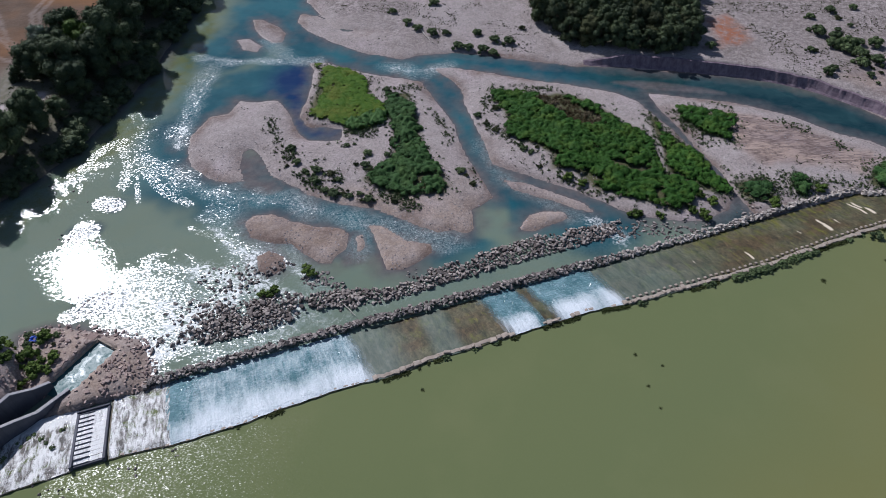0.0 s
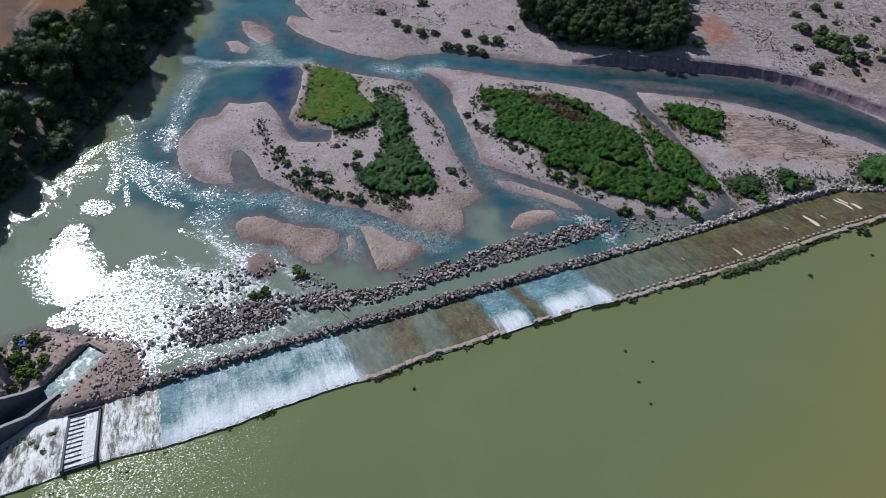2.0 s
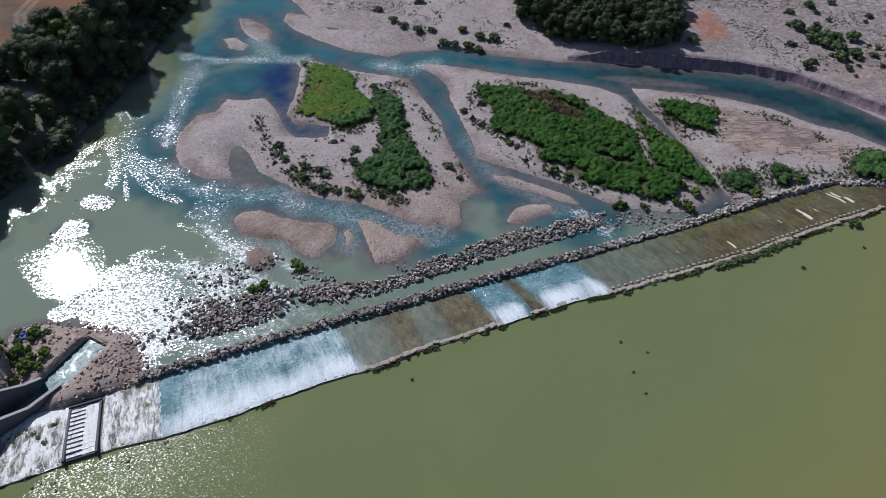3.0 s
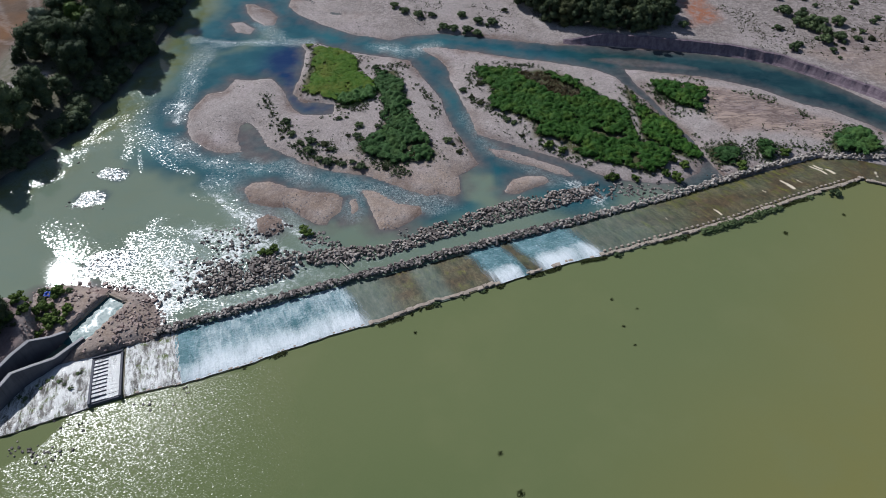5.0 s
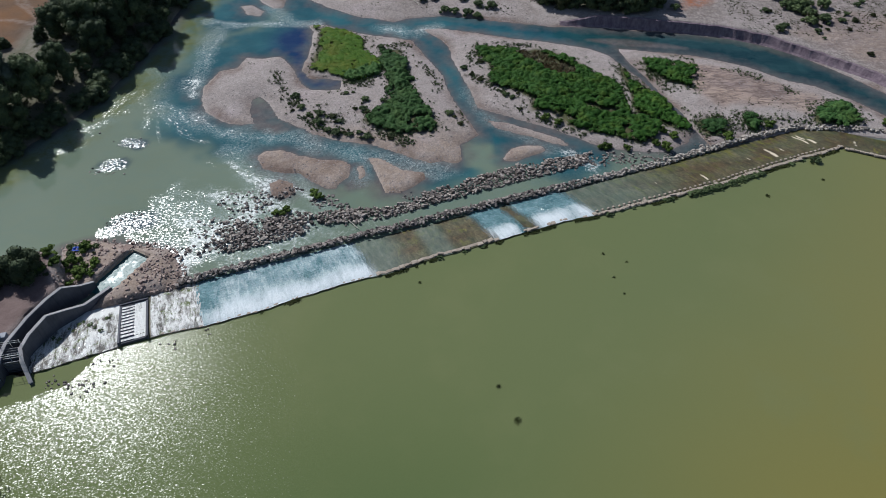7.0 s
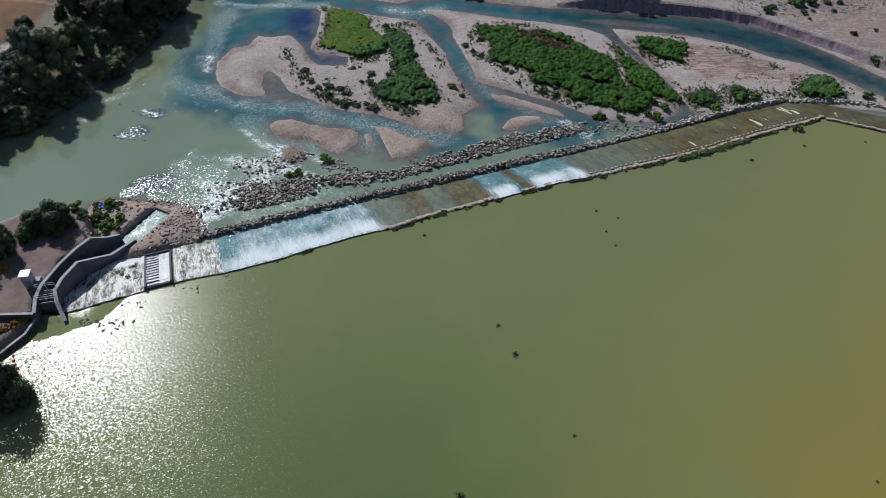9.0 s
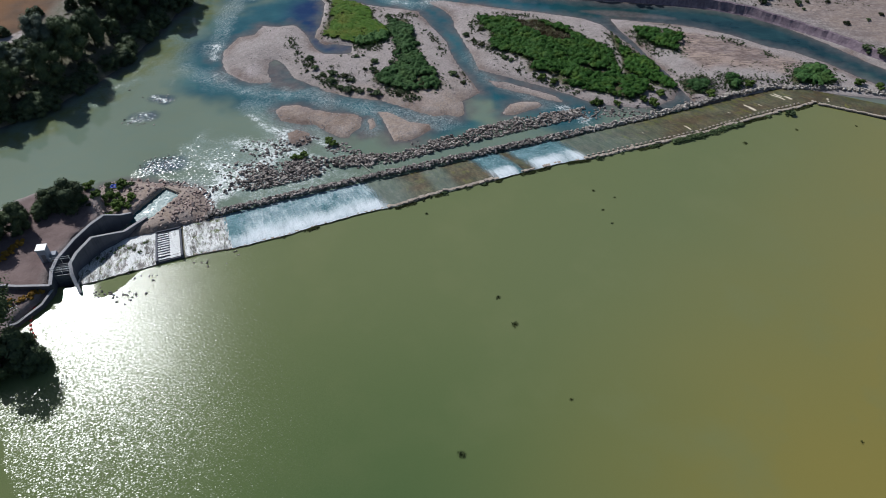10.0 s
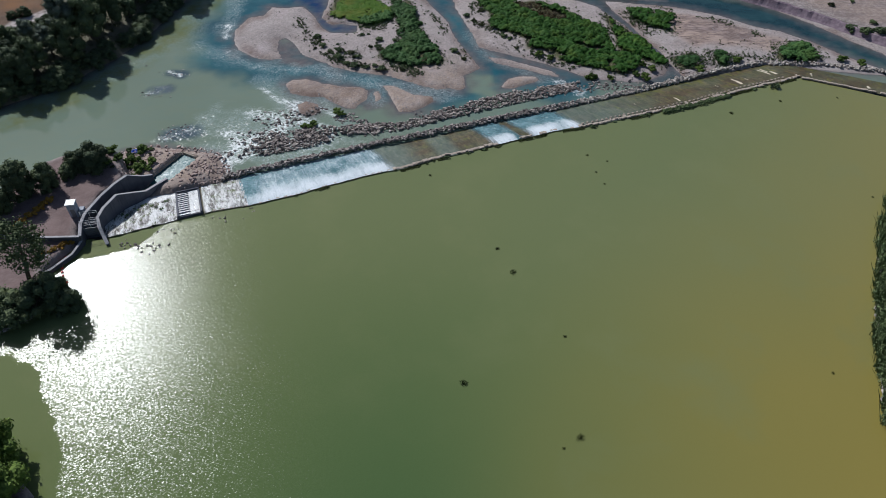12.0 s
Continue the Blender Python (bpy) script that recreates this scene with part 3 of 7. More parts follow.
PLANTS = {
    "reed_patch": [(-29.1, 133.3), (-21.6, 131.9), (-17.6, 129.6), (-13.7, 118.9), (-11.1, 112.7), (-12.9, 108.7), (-15.6, 106.7), (-19.4, 110.5), (-24.5, 111.4), (-27.1, 113.2), (-26.6, 122), (-26.8, 131)],
    "reed_mound": [(-19.0, 108.6), (-15.6, 112.2), (-10.6, 112.6), (-11.4, 109.6), (-14.2, 106.6), (-17.6, 106.6)],
    "middle_thicket": [(-12, 121.2), (-7.1, 121.3), (-5.1, 113.8), (-4.3, 105.9), (-0.3, 95.3), (2, 90.4), (0.7, 87.3), (-3.3, 88), (-6.3, 86.5), (-13.2, 91), (-13.9, 92.6), (-9.5, 97.7), (-8.7, 103.1), (-10.1, 109.7)],
    "island_thicket": [(10.6, 123.2), (14.9, 122.8), (22, 120.7), (27.1, 121.9), (33.7, 117.7), (35.4, 113.5), (41.2, 107.6), (43, 103), (41.9, 98.5), (42.5, 94.2), (46.5, 91), (45.5, 85.6), (42.1, 84.1), (34.9, 87.7), (29.1, 90), (24.7, 95.7), (21, 95.6), (22, 100), (18, 103.5), (12.7, 107.2), (13.6, 112.1), (12.1, 116.2)],
    "channel_thicket": [(42.7, 114.7), (44.8, 113.7), (45.8, 107.7), (50.6, 100.4), (53.4, 93.6), (53.2, 89.6), (51.5, 88.7), (47, 91), (42.7, 95.1), (43.5, 103), (42.8, 109.6)],
    "point_thicket": [(50.1, 115.8), (55, 116.3), (61.1, 112.9), (57.2, 104.1), (54.7, 106.9), (50.2, 111.7)],
    "toe_thicket": [(55.1, 92), (60.4, 93.7), (62.2, 91.3), (60.6, 88.1), (56.5, 87.3), (54.9, 88.8)],
    "toe_bushes": [(64.5, 93.2), (67.9, 93.8), (68.2, 90.5), (66, 88.9)],
    "end_thicket": [(79.5, 92), (82, 97), (88, 99), (91, 95), (90, 91.5), (85, 90.5)],
}
SWIFT = [   # line, half width, strength: where the river runs rough
    ([(-55, 136), (-47, 134.2), (-38, 134.5), (-28, 135.2)], 1.6, 1.0),
    ([(-52, 133), (-51.5, 122), (-52.5, 112), (-51.5, 104)], 2.4, 0.8),
    ([(-57, 97), (-50, 93.5), (-42, 89), (-30, 87), (-18, 83.5), (-8, 80), (2, 75.5)], 3.0, 0.75),
    ([(-60, 112), (-58, 100), (-55, 96)], 3.5, 0.4),
    ([(-12, 133.5), (-4, 131), (1, 133)], 3.2, 0.8),
    ([(8, 104), (10, 96), (15, 90), (23, 83)], 2.2, 0.5),
    ([(-40, 143), (-37, 139), (-36, 136)], 2.5, 0.8),
    ([(-13, 80), (-12.5, 73)], 2.2, 0.6),
    ([(-38, 82), (-34, 74), (-24, 72), (-20, 66)], 3.5, 0.7),
    ([(-42, 66), (-34, 64), (-24, 62)], 7.0, 0.75),
    ([(-43, 57), (-38, 56), (-32, 54), (-24, 57)], 4.5, 0.8),
    ([(-74, 82), (-67, 92), (-61, 101)], 4.0, 0.35),
]
# lines of white: foam in the rapids, painted glint on rippled patches
FOAM_GLINT = [([(-43.5, 51.5), (-40.5, 56), (-36.5, 60.5)], 3.2, 1.0), ([(27, 82), (30, 79), (31, 77)], 2.0, 0.8), ([(-40, 60), (-41, 52)], 3.0, 0.9), ([(-24, 72), (-20, 68)], 2.0, 0.45), ([(-38, 70), (-31, 67), (-26, 66)], 3.0, 0.85), ([(-42, 62), (-36, 57), (-30, 58), (-22, 62)], 3.6, 0.85),
        ([(-33, 54), (-20, 60)], 1.6, 0.5), ([(-38.5, 79), (-34, 74.3), (-25, 71.5), (-20.5, 68)], 1.3, 0.9), ([(-31, 68), (-33, 61), (-38, 54)], 2.6, 0.9),
        ([(-31, 72), (-28, 66.5), (-21, 64)], 1.4, 0.8), ([on_weir(9, 12), on_weir(20, 11.6), on_weir(37, 12.6), on_weir(53, 14.5)], 1.3, 0.4),
        ([(-50, 96), (-44, 90), (-38, 87), (-28.5, 86.5), (-18, 83.5), (-11.5, 79.8)], 0.9, 0.45), ([(-11, 132), (-5, 131.5), (0, 132.5)], 1.6, 0.6),
        ([(-54, 135.5), (-46, 134.6), (-37, 135)], 0.8, 0.6), ([(-51.5, 108), (-51.2, 102)], 1.5, 0.85), ([(-60.5, 86.3), (-57.3, 84.5)], 0.9, 0.9), ([(-62.6, 76.6), (-60, 78)], 0.7, 0.7), ([(-54, 60.5), (-50, 64)], 0.8, 0.6), ([(-52, 109), (-51, 102)], 1.2, 0.5)]
CLEAR = [[(120, 85), (90, 111), (72, 122), (50, 127), (20, 132), (-10, 134), (-30, 142), (-40, 165)], [(-1, 128), (5, 112), (8, 98), (16, 88), (28, 82)],
         [(-36, 128), (-45, 120), (-50, 108), (-48, 94), (-35, 88), (-18, 83), (0, 78)], [(-50, 138), (-44, 150), (-46, 175)], [(-32, 122), (-29.5, 112), (-25, 107), (-20, 106.8)], [(44, 121), (48, 110), (51.5, 100), (53.5, 92), (54, 86)]]


RUFFLED = [(-67, 71.8), (-62.9, 73.6), (-62, 78.3), (-61.3, 83), (-60.9, 87), (-59.3, 94.2), (-57.2, 90.2), (-54.7, 82.6), (-57.5, 83.5), (-60, 82), (-59.8, 79.7), (-55.8, 75.7),
           (-53.2, 72.4), (-51.5, 68.1), (-46.2, 67.6), (-39.8, 67), (-38.6, 62.5), (-38.6, 54), (-44, 53), (-46.5, 58), (-49.7, 61.2), (-54.2, 62.9), (-59.6, 63.4), (-62.3, 66.8)]
RUFFLES = [([(-66.9, 94.9), (-65.9, 99.2), (-63.9, 102.9), (-62, 103.8)], 1.3, 1.0), ([(-70.5, 89.2), (-68.7, 90.3), (-66, 92.5)], 0.9, 0.9), ([(-62.3, 102.9), (-58.2, 95.1), (-57.2, 90.2)], 1.2, 0.75),
           ([(-56.7, 95.1), (-53.4, 85.6)], 0.8, 0.7), ([(-56.5, 98.5), (-52, 91), (-48.6, 87.9), (-44.4, 85.7)], 1.4, 0.9), ([(-53.8, 96.8), (-49.1, 93.5), (-45, 93.6)], 1.7, 0.95),
           ([(-52.5, 115.8), (-51.5, 107.8), (-49.1, 103.1)], 1.4, 0.9), ([(-55.3, 60), (-51.5, 61.3), (-50, 58.5)], 2.2, 0.75), ([(-42.2, 79.2), (-37.8, 77.2), (-32.7, 75.3), (-28.8, 74.7)], 1.2, 0.7),
           ([(-61, 78.2), (-59, 78.8)], 1.9, 0.85), ([(-59.6, 85.6), (-57.2, 84.8)], 1.6, 0.9), ([(-50, 63), (-53, 62)], 2.6, 0.85)]
SHALLOWS = [[(-38.3, 100.6), (-36.4, 100.6), (-33, 97.1), (-31.2, 93), (-28.6, 89.8), (-31.4, 88.2), (-35.9, 90.5)],
            [(39, 127.3), (46, 127.4), (56, 125.6), (62, 123.4), (54, 123.6), (45, 124.9)],
            [(11, 96.5), (16, 94.5), (22, 91.5), (21, 90), (14, 92.5)], [(-17, 79), (-14, 79), (-13, 72), (-15, 71), (-17, 73)]]
MURKY = [[(6.3, 85.7), (11.7, 84.3), (12.5, 80.6), (10.8, 77.2), (7, 77.8), (6, 82)], [(-19, 72), (-9, 73), (-4, 69), (-12, 66), (-20, 67)]]


def far_steps(lo, hi, step, ends):
    """Even steps between lo and hi, then ever wider ones out to both ends."""
    mid = list(np.arange(lo, hi + step, step))
    out, s, a = [], step, mid[-1]
    while a < ends[1]:
        s *= 1.25
        a += s
        out.append(a)
    low, s, a = [], step, lo
    while a > ends[0]:
        s *= 1.25
        a -= s
        low.append(a)
    return np.array(low[::-1] + mid + out)


def terrain(x, y):
    """Height of the ground and of the river bed, and the distances that the surfaces use."""
    wob = 0.55 * fractal(x, y, 5.0, 3) + 0.25 * fractal(x, y, 1.7, 9, 2)
    h = np.full(x.shape, LOW - 1.7)
    shore = np.full(x.shape, -99.0)
    s, v = to_weir(x, y)

    def land(poly, rise, reach, k=1.0):
        nonlocal h, shore
        d = inside(poly, x, y) + wob * k
        up = LOW + rise * (1 - np.exp(-np.maximum(d, 0) / reach)) + 0.05
        z = np.where(d > 0, up, LOW + 0.05 - np.minimum(1.75, np.minimum(0.6 * -d, 0.22 + 0.1 * -d)))
        h = np.maximum(h, z)
        shore = np.maximum(shore, d)
        return d
    for poly in (WEST_BAR, EAST_BAR):
        land(poly, 0.75, 3.0, 0.8)
    for poly in BARS:
        land(poly, 0.32, 0.9, 0.75)
    land(POINT_BAR, 0.9, 4.0, 0.5)
    dn = land(NORTH_BANK, 0.8, 4.0, 0.8)
    for poly in SHALLOWS:
        d = inside(poly, x, y) + 0.6 * wob
        h = np.where(d > -2.5, np.maximum(h, LOW - 0.1 - 0.9 * smooth(0.4, -2.5, d)), h)
    cut = along(CUT, x, y)
    terrace = smooth(0.5, 1.7, np.where(inside(CUT + [(2500, 10), (2500, 2500), (33, 2500)], x, y) > 0, cut, -cut) + 0.5 * wob)
    h = np.where(dn > 0, h + terrace * (1.7 - 0.6 * smooth(75, 100, x)) * smooth(31, 44, x) + smooth(8, 25, dn) * 0.5 * (1 - terrace * smooth(31, 48, x)), h)
    dw = land(WEST_BANK, 3.0, 3.5)
    dy = inside(YARD, x, y)
    zy = np.where(dy > -0.3, LOW + 3.3 * smooth(-0.3, 1.3, dy), -9)
    h = np.maximum(h, zy)
    dp = inside(POOL_LAND, x, y) + 0.4 * wob
    h = np.maximum(h, np.where(dp > 0, LOW + 1.0 * smooth(0, 3, dp), LOW + 0.3 * dp))
    ps, pv = s - 0.2, v - 16.0                         # the stilling basin is dug out
    pa, pb = ps * 0.74 + pv * 0.67, -ps * 0.67 + pv * 0.74
    basin = (np.abs(pa) < 4.1) & (np.abs(pb) < 1.9)
    h = np.where(basin, LOW - 1.2, h)
    chan = along([on_weir(*p) for p in [(-13.3, -6), (-13.2, 1.5), (-12.8, 3.4), (-10.5, 6.75), (-6.3, 10.5), (-2.6, 13.2), (-1, 15)]], x, y)
    h = np.where(chan < 1.25, np.minimum(h, LOW - 0.6), h)
    dr = inside(RIGHT_BANK, x, y) + 0.5 * wob
    h = np.maximum(h, np.where(dr > 0, 0.7 * smooth(0, 4, dr), -9))
    arm = inside([(80.3, 80.7), (96.1, 73.9), (140, 55), (400, -55), (400, -400), (-300, -400), (-300, -50), on_weir(-16, -0.5), on_weir(131, -0.5)], x, y)
    wet_side = (arm > -9.0) & ((s > 130) | (arm > -1.0)) & (dy < 0) & (dr < 0)
    h = np.where(wet_side, np.minimum(h, -2.6), h)
    slope = (v > -1) & (v < 9.3) & (s > -12) & (s < 134)
    h = np.where(slope, np.minimum(h, LOW - 0.7), h)
    h = h + np.where(h > LOW + 0.15, 0.06 * fractal(x, y, 1.6, 21, 2) + 0.12 * fractal(x, y, 9, 31, 2), 0)
    return h, shore, dn, dw, dy, terrace


def add_attr(me, name, values):
    a = me.attributes.new(name, "FLOAT", "POINT")
    a.data.foreach_set("value", np.ascontiguousarray(values, dtype=np.float32).ravel())


def sheet(name, xs, ys, z, material, keep=None):
    nx, ny = len(xs), len(ys)
    gx, gy = np.meshgrid(xs, ys)
    zz = np.broadcast_to(z, gx.shape)
    co = np.stack([gx, gy, zz], -1).reshape(-1, 3)
    i = np.arange(nx * ny).reshape(ny, nx)
    f = np.stack([i[:-1, :-1], i[:-1, 1:], i[1:, 1:], i[1:, :-1]], -1)
    f = f.reshape(-1, 4) if keep is None else f[keep].reshape(-1, 4)
    me = bpy.data.meshes.new(name)
    me.vertices.add(len(co))
    me.vertices.foreach_set("co", co.astype(np.float32).ravel())
    me.loops.add(f.size)
    me.loops.foreach_set("vertex_index", f.astype(np.int32).ravel())
    me.polygons.add(len(f))
    me.polygons.foreach_set("loop_start", np.arange(0, f.size, 4, dtype=np.int32))
    me.polygons.foreach_set("loop_total", np.full(len(f), 4, np.int32))
    me.polygons.foreach_set("use_smooth", np.ones(len(f), bool))
    me.materials.append(material)
    me.update(calc_edges=True)
    return me


XS, YS = far_steps(-105, 118, 0.62, (-2400, 2400)), far_steps(-14, 172, 0.62, (-2400, 2400))
GX, GY = np.meshgrid(XS, YS)
HEIGHT, SHORE, D_NORTH, D_WEST, D_YARD, TERRACE = terrain(GX, GY)


def ground_at(x, y):
    j = min(max(int(np.searchsorted(XS, x)) - 1, 0), len(XS) - 2)
    i = min(max(int(np.searchsorted(YS, y)) - 1, 0), len(YS) - 2)
    fx, fy = (x - XS[j]) / (XS[j + 1] - XS[j]), (y - YS[i]) / (YS[i + 1] - YS[i])
    top = HEIGHT[i, j] * (1 - fx) + HEIGHT[i, j + 1] * fx
    low = HEIGHT[i + 1, j] * (1 - fx) + HEIGHT[i + 1, j + 1] * fx
    return float(top * (1 - fy) + low * fy)


def build_ground():
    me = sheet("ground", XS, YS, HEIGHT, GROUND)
    soil_shade = np.zeros(GX.shape)
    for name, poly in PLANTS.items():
        soil_shade = np.maximum(soil_shade, smooth(-0.6, 0.8, inside(poly, GX, GY) + 0.9 * fractal(GX, GY, 3, 41)))
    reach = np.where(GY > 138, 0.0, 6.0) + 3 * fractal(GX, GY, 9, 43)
    # dark soil runs to the waterline, painting in the bank trees' shade
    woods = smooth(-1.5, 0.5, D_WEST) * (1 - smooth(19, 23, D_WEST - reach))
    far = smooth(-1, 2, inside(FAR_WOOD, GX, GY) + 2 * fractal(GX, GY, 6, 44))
    add_attr(me, "soil_shade", np.maximum(soil_shade, np.maximum(0.8 * woods, 0.8 * far)))
    add_attr(me, "meadow", smooth(19, 23, D_WEST - reach))
    add_attr(me, "rust", smooth(-1, 3, inside([(64.9, 152.6), (72.1, 155.8), (75.4, 144.2), (72.7, 140.1), (65, 139)], GX, GY) + 2 * fractal(GX, GY, 5, 45)))
    add_attr(me, "churned", smooth(-1, 2.5, inside([(58, 117), (73, 112), (80, 107), (86, 100), (80, 95), (72, 97), (62, 96), (58, 103)], GX, GY) + 2 * fractal(GX, GY, 5, 46)) + 0.5 * smooth(-1, 4, inside([(86, 128), (95, 119), (104, 110), (112, 102), (135, 92), (150, 130), (110, 140)], GX, GY) + 3 * fractal(GX, GY, 6, 53)))
    tracks = [[(-108, 150), (-101, 139), (-93.5, 131.5), (-90.5, 122), (-88, 110)], [(-98.5, 165), (-98, 150), (-93, 139), (-91.6, 131), (-89, 122)], [(-125, 128), (-112, 131), (-100, 130), (-93, 128)]]
    worn = np.zeros(GX.shape)
    for line in tracks:
        for side in (-0.9, 0.9):
            worn = np.maximum(worn, 0.25 * (1 - smooth(0.3, 0.75, along([(p + side, q) for p, q in line], GX, GY) + 0.3 * fractal(GX, GY, 3, 75))))
    add_attr(me, "sand", np.maximum(np.maximum(worn, 1 - smooth(1.2, 2.6, along(LANE, GX, GY) + 0.6 * fractal(GX, GY, 4, 48))), 0.8 * smooth(-1, 2, inside([(23, 160), (23, 149), (29, 140), (42, 136.5), (40, 140), (29, 146.5), (26, 160)], GX, GY) + 1.5 * fractal(GX, GY, 5, 49))))
    add_attr(me, "scree", np.where(D_NORTH > 0, smooth(1.5, 5, D_NORTH) * smooth(-0.35, 0.5, fractal(GX, GY, 16, 71) + 0.35 * smooth(60, 75, GX) + 0.5 * smooth(80, 95, GX)), 0))
    add_attr(me, "damp", (1 - smooth(0.12, 0.5, HEIGHT - LOW + 0.25 * fractal(GX, GY, 4, 72))) * smooth(-0.1, 0.4, fractal(GX, GY, 14, 73)))
    add_attr(me, "ochre", smooth(97, 80, GY + 6 * fractal(GX, GY, 8, 74)) * smooth(62, 66, GY) * smooth(36, 20, GX) * smooth(-46, -40, GX) + smooth(-0.5, 0.5, inside(POOL_LAND, GX, GY)))
    add_attr(me, "yard", smooth(0.5, 2.5, D_YARD + 0.5 * fractal(GX, GY, 3, 47)))
    add_attr(me, "wet", 1 - smooth(0.05, 0.17, HEIGHT - LOW))
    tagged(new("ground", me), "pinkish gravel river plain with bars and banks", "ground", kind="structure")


def build_river():
    jx = (XS > -140) & (XS < 150)
    iy = (YS > 25) & (YS < 260)
    xs, ys = XS[jx], YS[iy]
    gx, gy = GX[np.ix_(iy, jx)], GY[np.ix_(iy, jx)]
    hh = HEIGHT[np.ix_(iy, jx)]
    s, v = to_weir(gx, gy)
    off_arm = (gx - 80.3) * 0.395 + (gy - 80.7) * 0.919
    wet = (hh < LOW + 0.12) & ((v > 7.5) | (s < -20) | (s > 136)) & ((off_arm > 8.5) | (s < 133))
    keep = wet[:-1, :-1] | wet[1:, :-1] | wet[:-1, 1:] | wet[1:, 1:]
    me = sheet("river", xs, ys, LOW, RIVER, keep)
    wob = fractal(gx, gy, 4, 51)
    add_attr(me, "depth", LOW - hh + np.where(hh < LOW - 0.08, (1 - 0.85 * smooth(18, 40, gx)) * 0.26 * fractal(gx, gy, 4.5, 55) + 0.12 * fractal(gx, gy, 1.5, 56, 2), 0))
    chop, foam_glint, clear = np.zeros(gx.shape), np.zeros(gx.shape), np.zeros(gx.shape)
    for line, w, k in SWIFT:
        chop = np.maximum(chop, k * (1 - smooth(0.1 * w, 1.7 * w, along(line, gx, gy) + 0.95 * w * wob)))
    for line, w, k in FOAM_GLINT:
        foam_glint = np.maximum(foam_glint, k * (1 - smooth(0.2 * w, 1.4 * w, along(line, gx, gy) + 0.6 * w * wob)))
    toe = (v > 9) & (v < 15) & (s < 135)
    chop = np.where(toe, np.maximum(chop, 0.25), chop)
    for line in CLEAR:
        clear = np.maximum(clear, 1 - smooth(4, 13, along(line, gx, gy) + 3 * wob))
    ruffle = smooth(-2.2, 1.2, inside(RUFFLED, gx, gy) + 0.8 * wob)
    gust = np.full(gx.shape, 0.13) + 0.6 * smooth(-52, -46, gx)
    for line, w, k in RUFFLES:
        near = along(line, gx, gy)
        ruffle = np.maximum(ruffle, k * (1 - smooth(0.1 * w, 1.5 * w, near)))
        gust = np.maximum(gust, 0.75 * (1 - smooth(0.8 * w, 1.4 * w, near)))
    for poly in MURKY:
        clear = clear * (1 - smooth(-1.2, 0.8, inside(poly, gx, gy) + 0.5 * wob))
    add_attr(me, "ruffle", ruffle)
    add_attr(me, "gust", gust)
    # where the ruffles' dark reflection is painted
    dark_sheen = np.zeros(gx.shape)
    for line, w, k in RUFFLES[-3:]:
        dark_sheen = np.maximum(dark_sheen, k * (1 - smooth(0.5 * w, 1.4 * w, along(line, gx, gy) + 0.8 * wob)))
    add_attr(me, "dark_sheen", dark_sheen)
    bank = -inside(WEST_BANK, gx, gy) + 1.5 * wob
    add_attr(me, "algae", smooth(1, 3, bank) * (1 - smooth(7, 11, bank)))
    add_attr(me, "chop", chop)
    add_attr(me, "foam_glint", foam_glint)
    add_attr(me, "clear", clear)
    add_attr(me, "deep", smooth(22, 48, gx))
    add_attr(me, "navy", 1 - smooth(2, 8.5, np.minimum(np.hypot((gx + 32.5), (gy - 126) * 0.75), along([(-31, 122), (-29.5, 112), (-25, 107), (-20, 106.8)], gx, gy) + 3) + 1.5 * wob))
    tagged(new("river", me), "braided river water, blue channels and grey-green slack water", "water", kind="structure")


def build_pond():
    """Laid out along the weir, so that its edge follows the crest and the arm."""
    ss, vs = far_steps(-60, 150, 1.0, (-500, 500)), np.concatenate([far_steps(-120, -0.75, 2.0, (-600, -1))])
    vs = np.append(vs[vs < -0.75], -0.75)
    gs, gv = np.meshgrid(ss, vs)
    gv = np.where(gs > 131.9, np.minimum(gv, -0.75 - 1.05 * (gs - 131.9)), gv)
    gv = np.where(gs < -16, np.minimum(gv, -0.75 + 1.2 * (gs + 16)), gv)
    gv = gv + np.where((gs > -14) & (gs < 131), crest_shift(gs), 0) * smooth(-7, -1, gv)
    me = sheet("pond", ss, vs, 0.0, POND)
    co = np.stack([gs, gv, np.zeros(gs.shape)], -1)
    me.vertices.foreach_set("co", co.astype(np.float32).ravel())
    me.update()
    gx, gy = WEIR_X + gs * CA - gv * SA, WEIR_Y + gs * SA + gv * CA
    shelter = np.interp(gy, [-40, -13, -7, -2.5, 2.6, 6.2, 8, 34], [-38, -47, -48.2, -51.1, -54.2, -57.2, -63, -63])
    lee = smooth(-1.0, 1.4, gx - shelter + 1.2 * fractal(gx, gy, 5, 61)) * smooth(0.0, -2.5, gv + 1.2 * fractal(gx, gy, 5, 62) + 0.02 * gs + 5.0 * smooth(-2, -8, gs))
    add_attr(me, "breeze", 0.12 + 0.88 * lee)
    drift = 9 * fractal(gx, gy, 30, 63)
    add_attr(me, "silt", smooth(-8, 66, gx + drift - 0.8 * np.maximum(gy, 0) + 0.2 * np.minimum(np.maximum(-gy, 0), 40)))
    add_attr(me, "weedy", 0.85 * np.exp(-((gx + 8 + 0.25 * drift) / np.where(gx < -8, 24, 18)) ** 2) * smooth(38, -30, gy))
    add_attr(me, "haze", smooth(-12, 45, gy + 0.4 * drift))
    ob = new("pond", me)
    ob.matrix_basis = WEIR
    tagged(ob, "green silty pond above the weir, lightly rippled", "water", kind="structure")


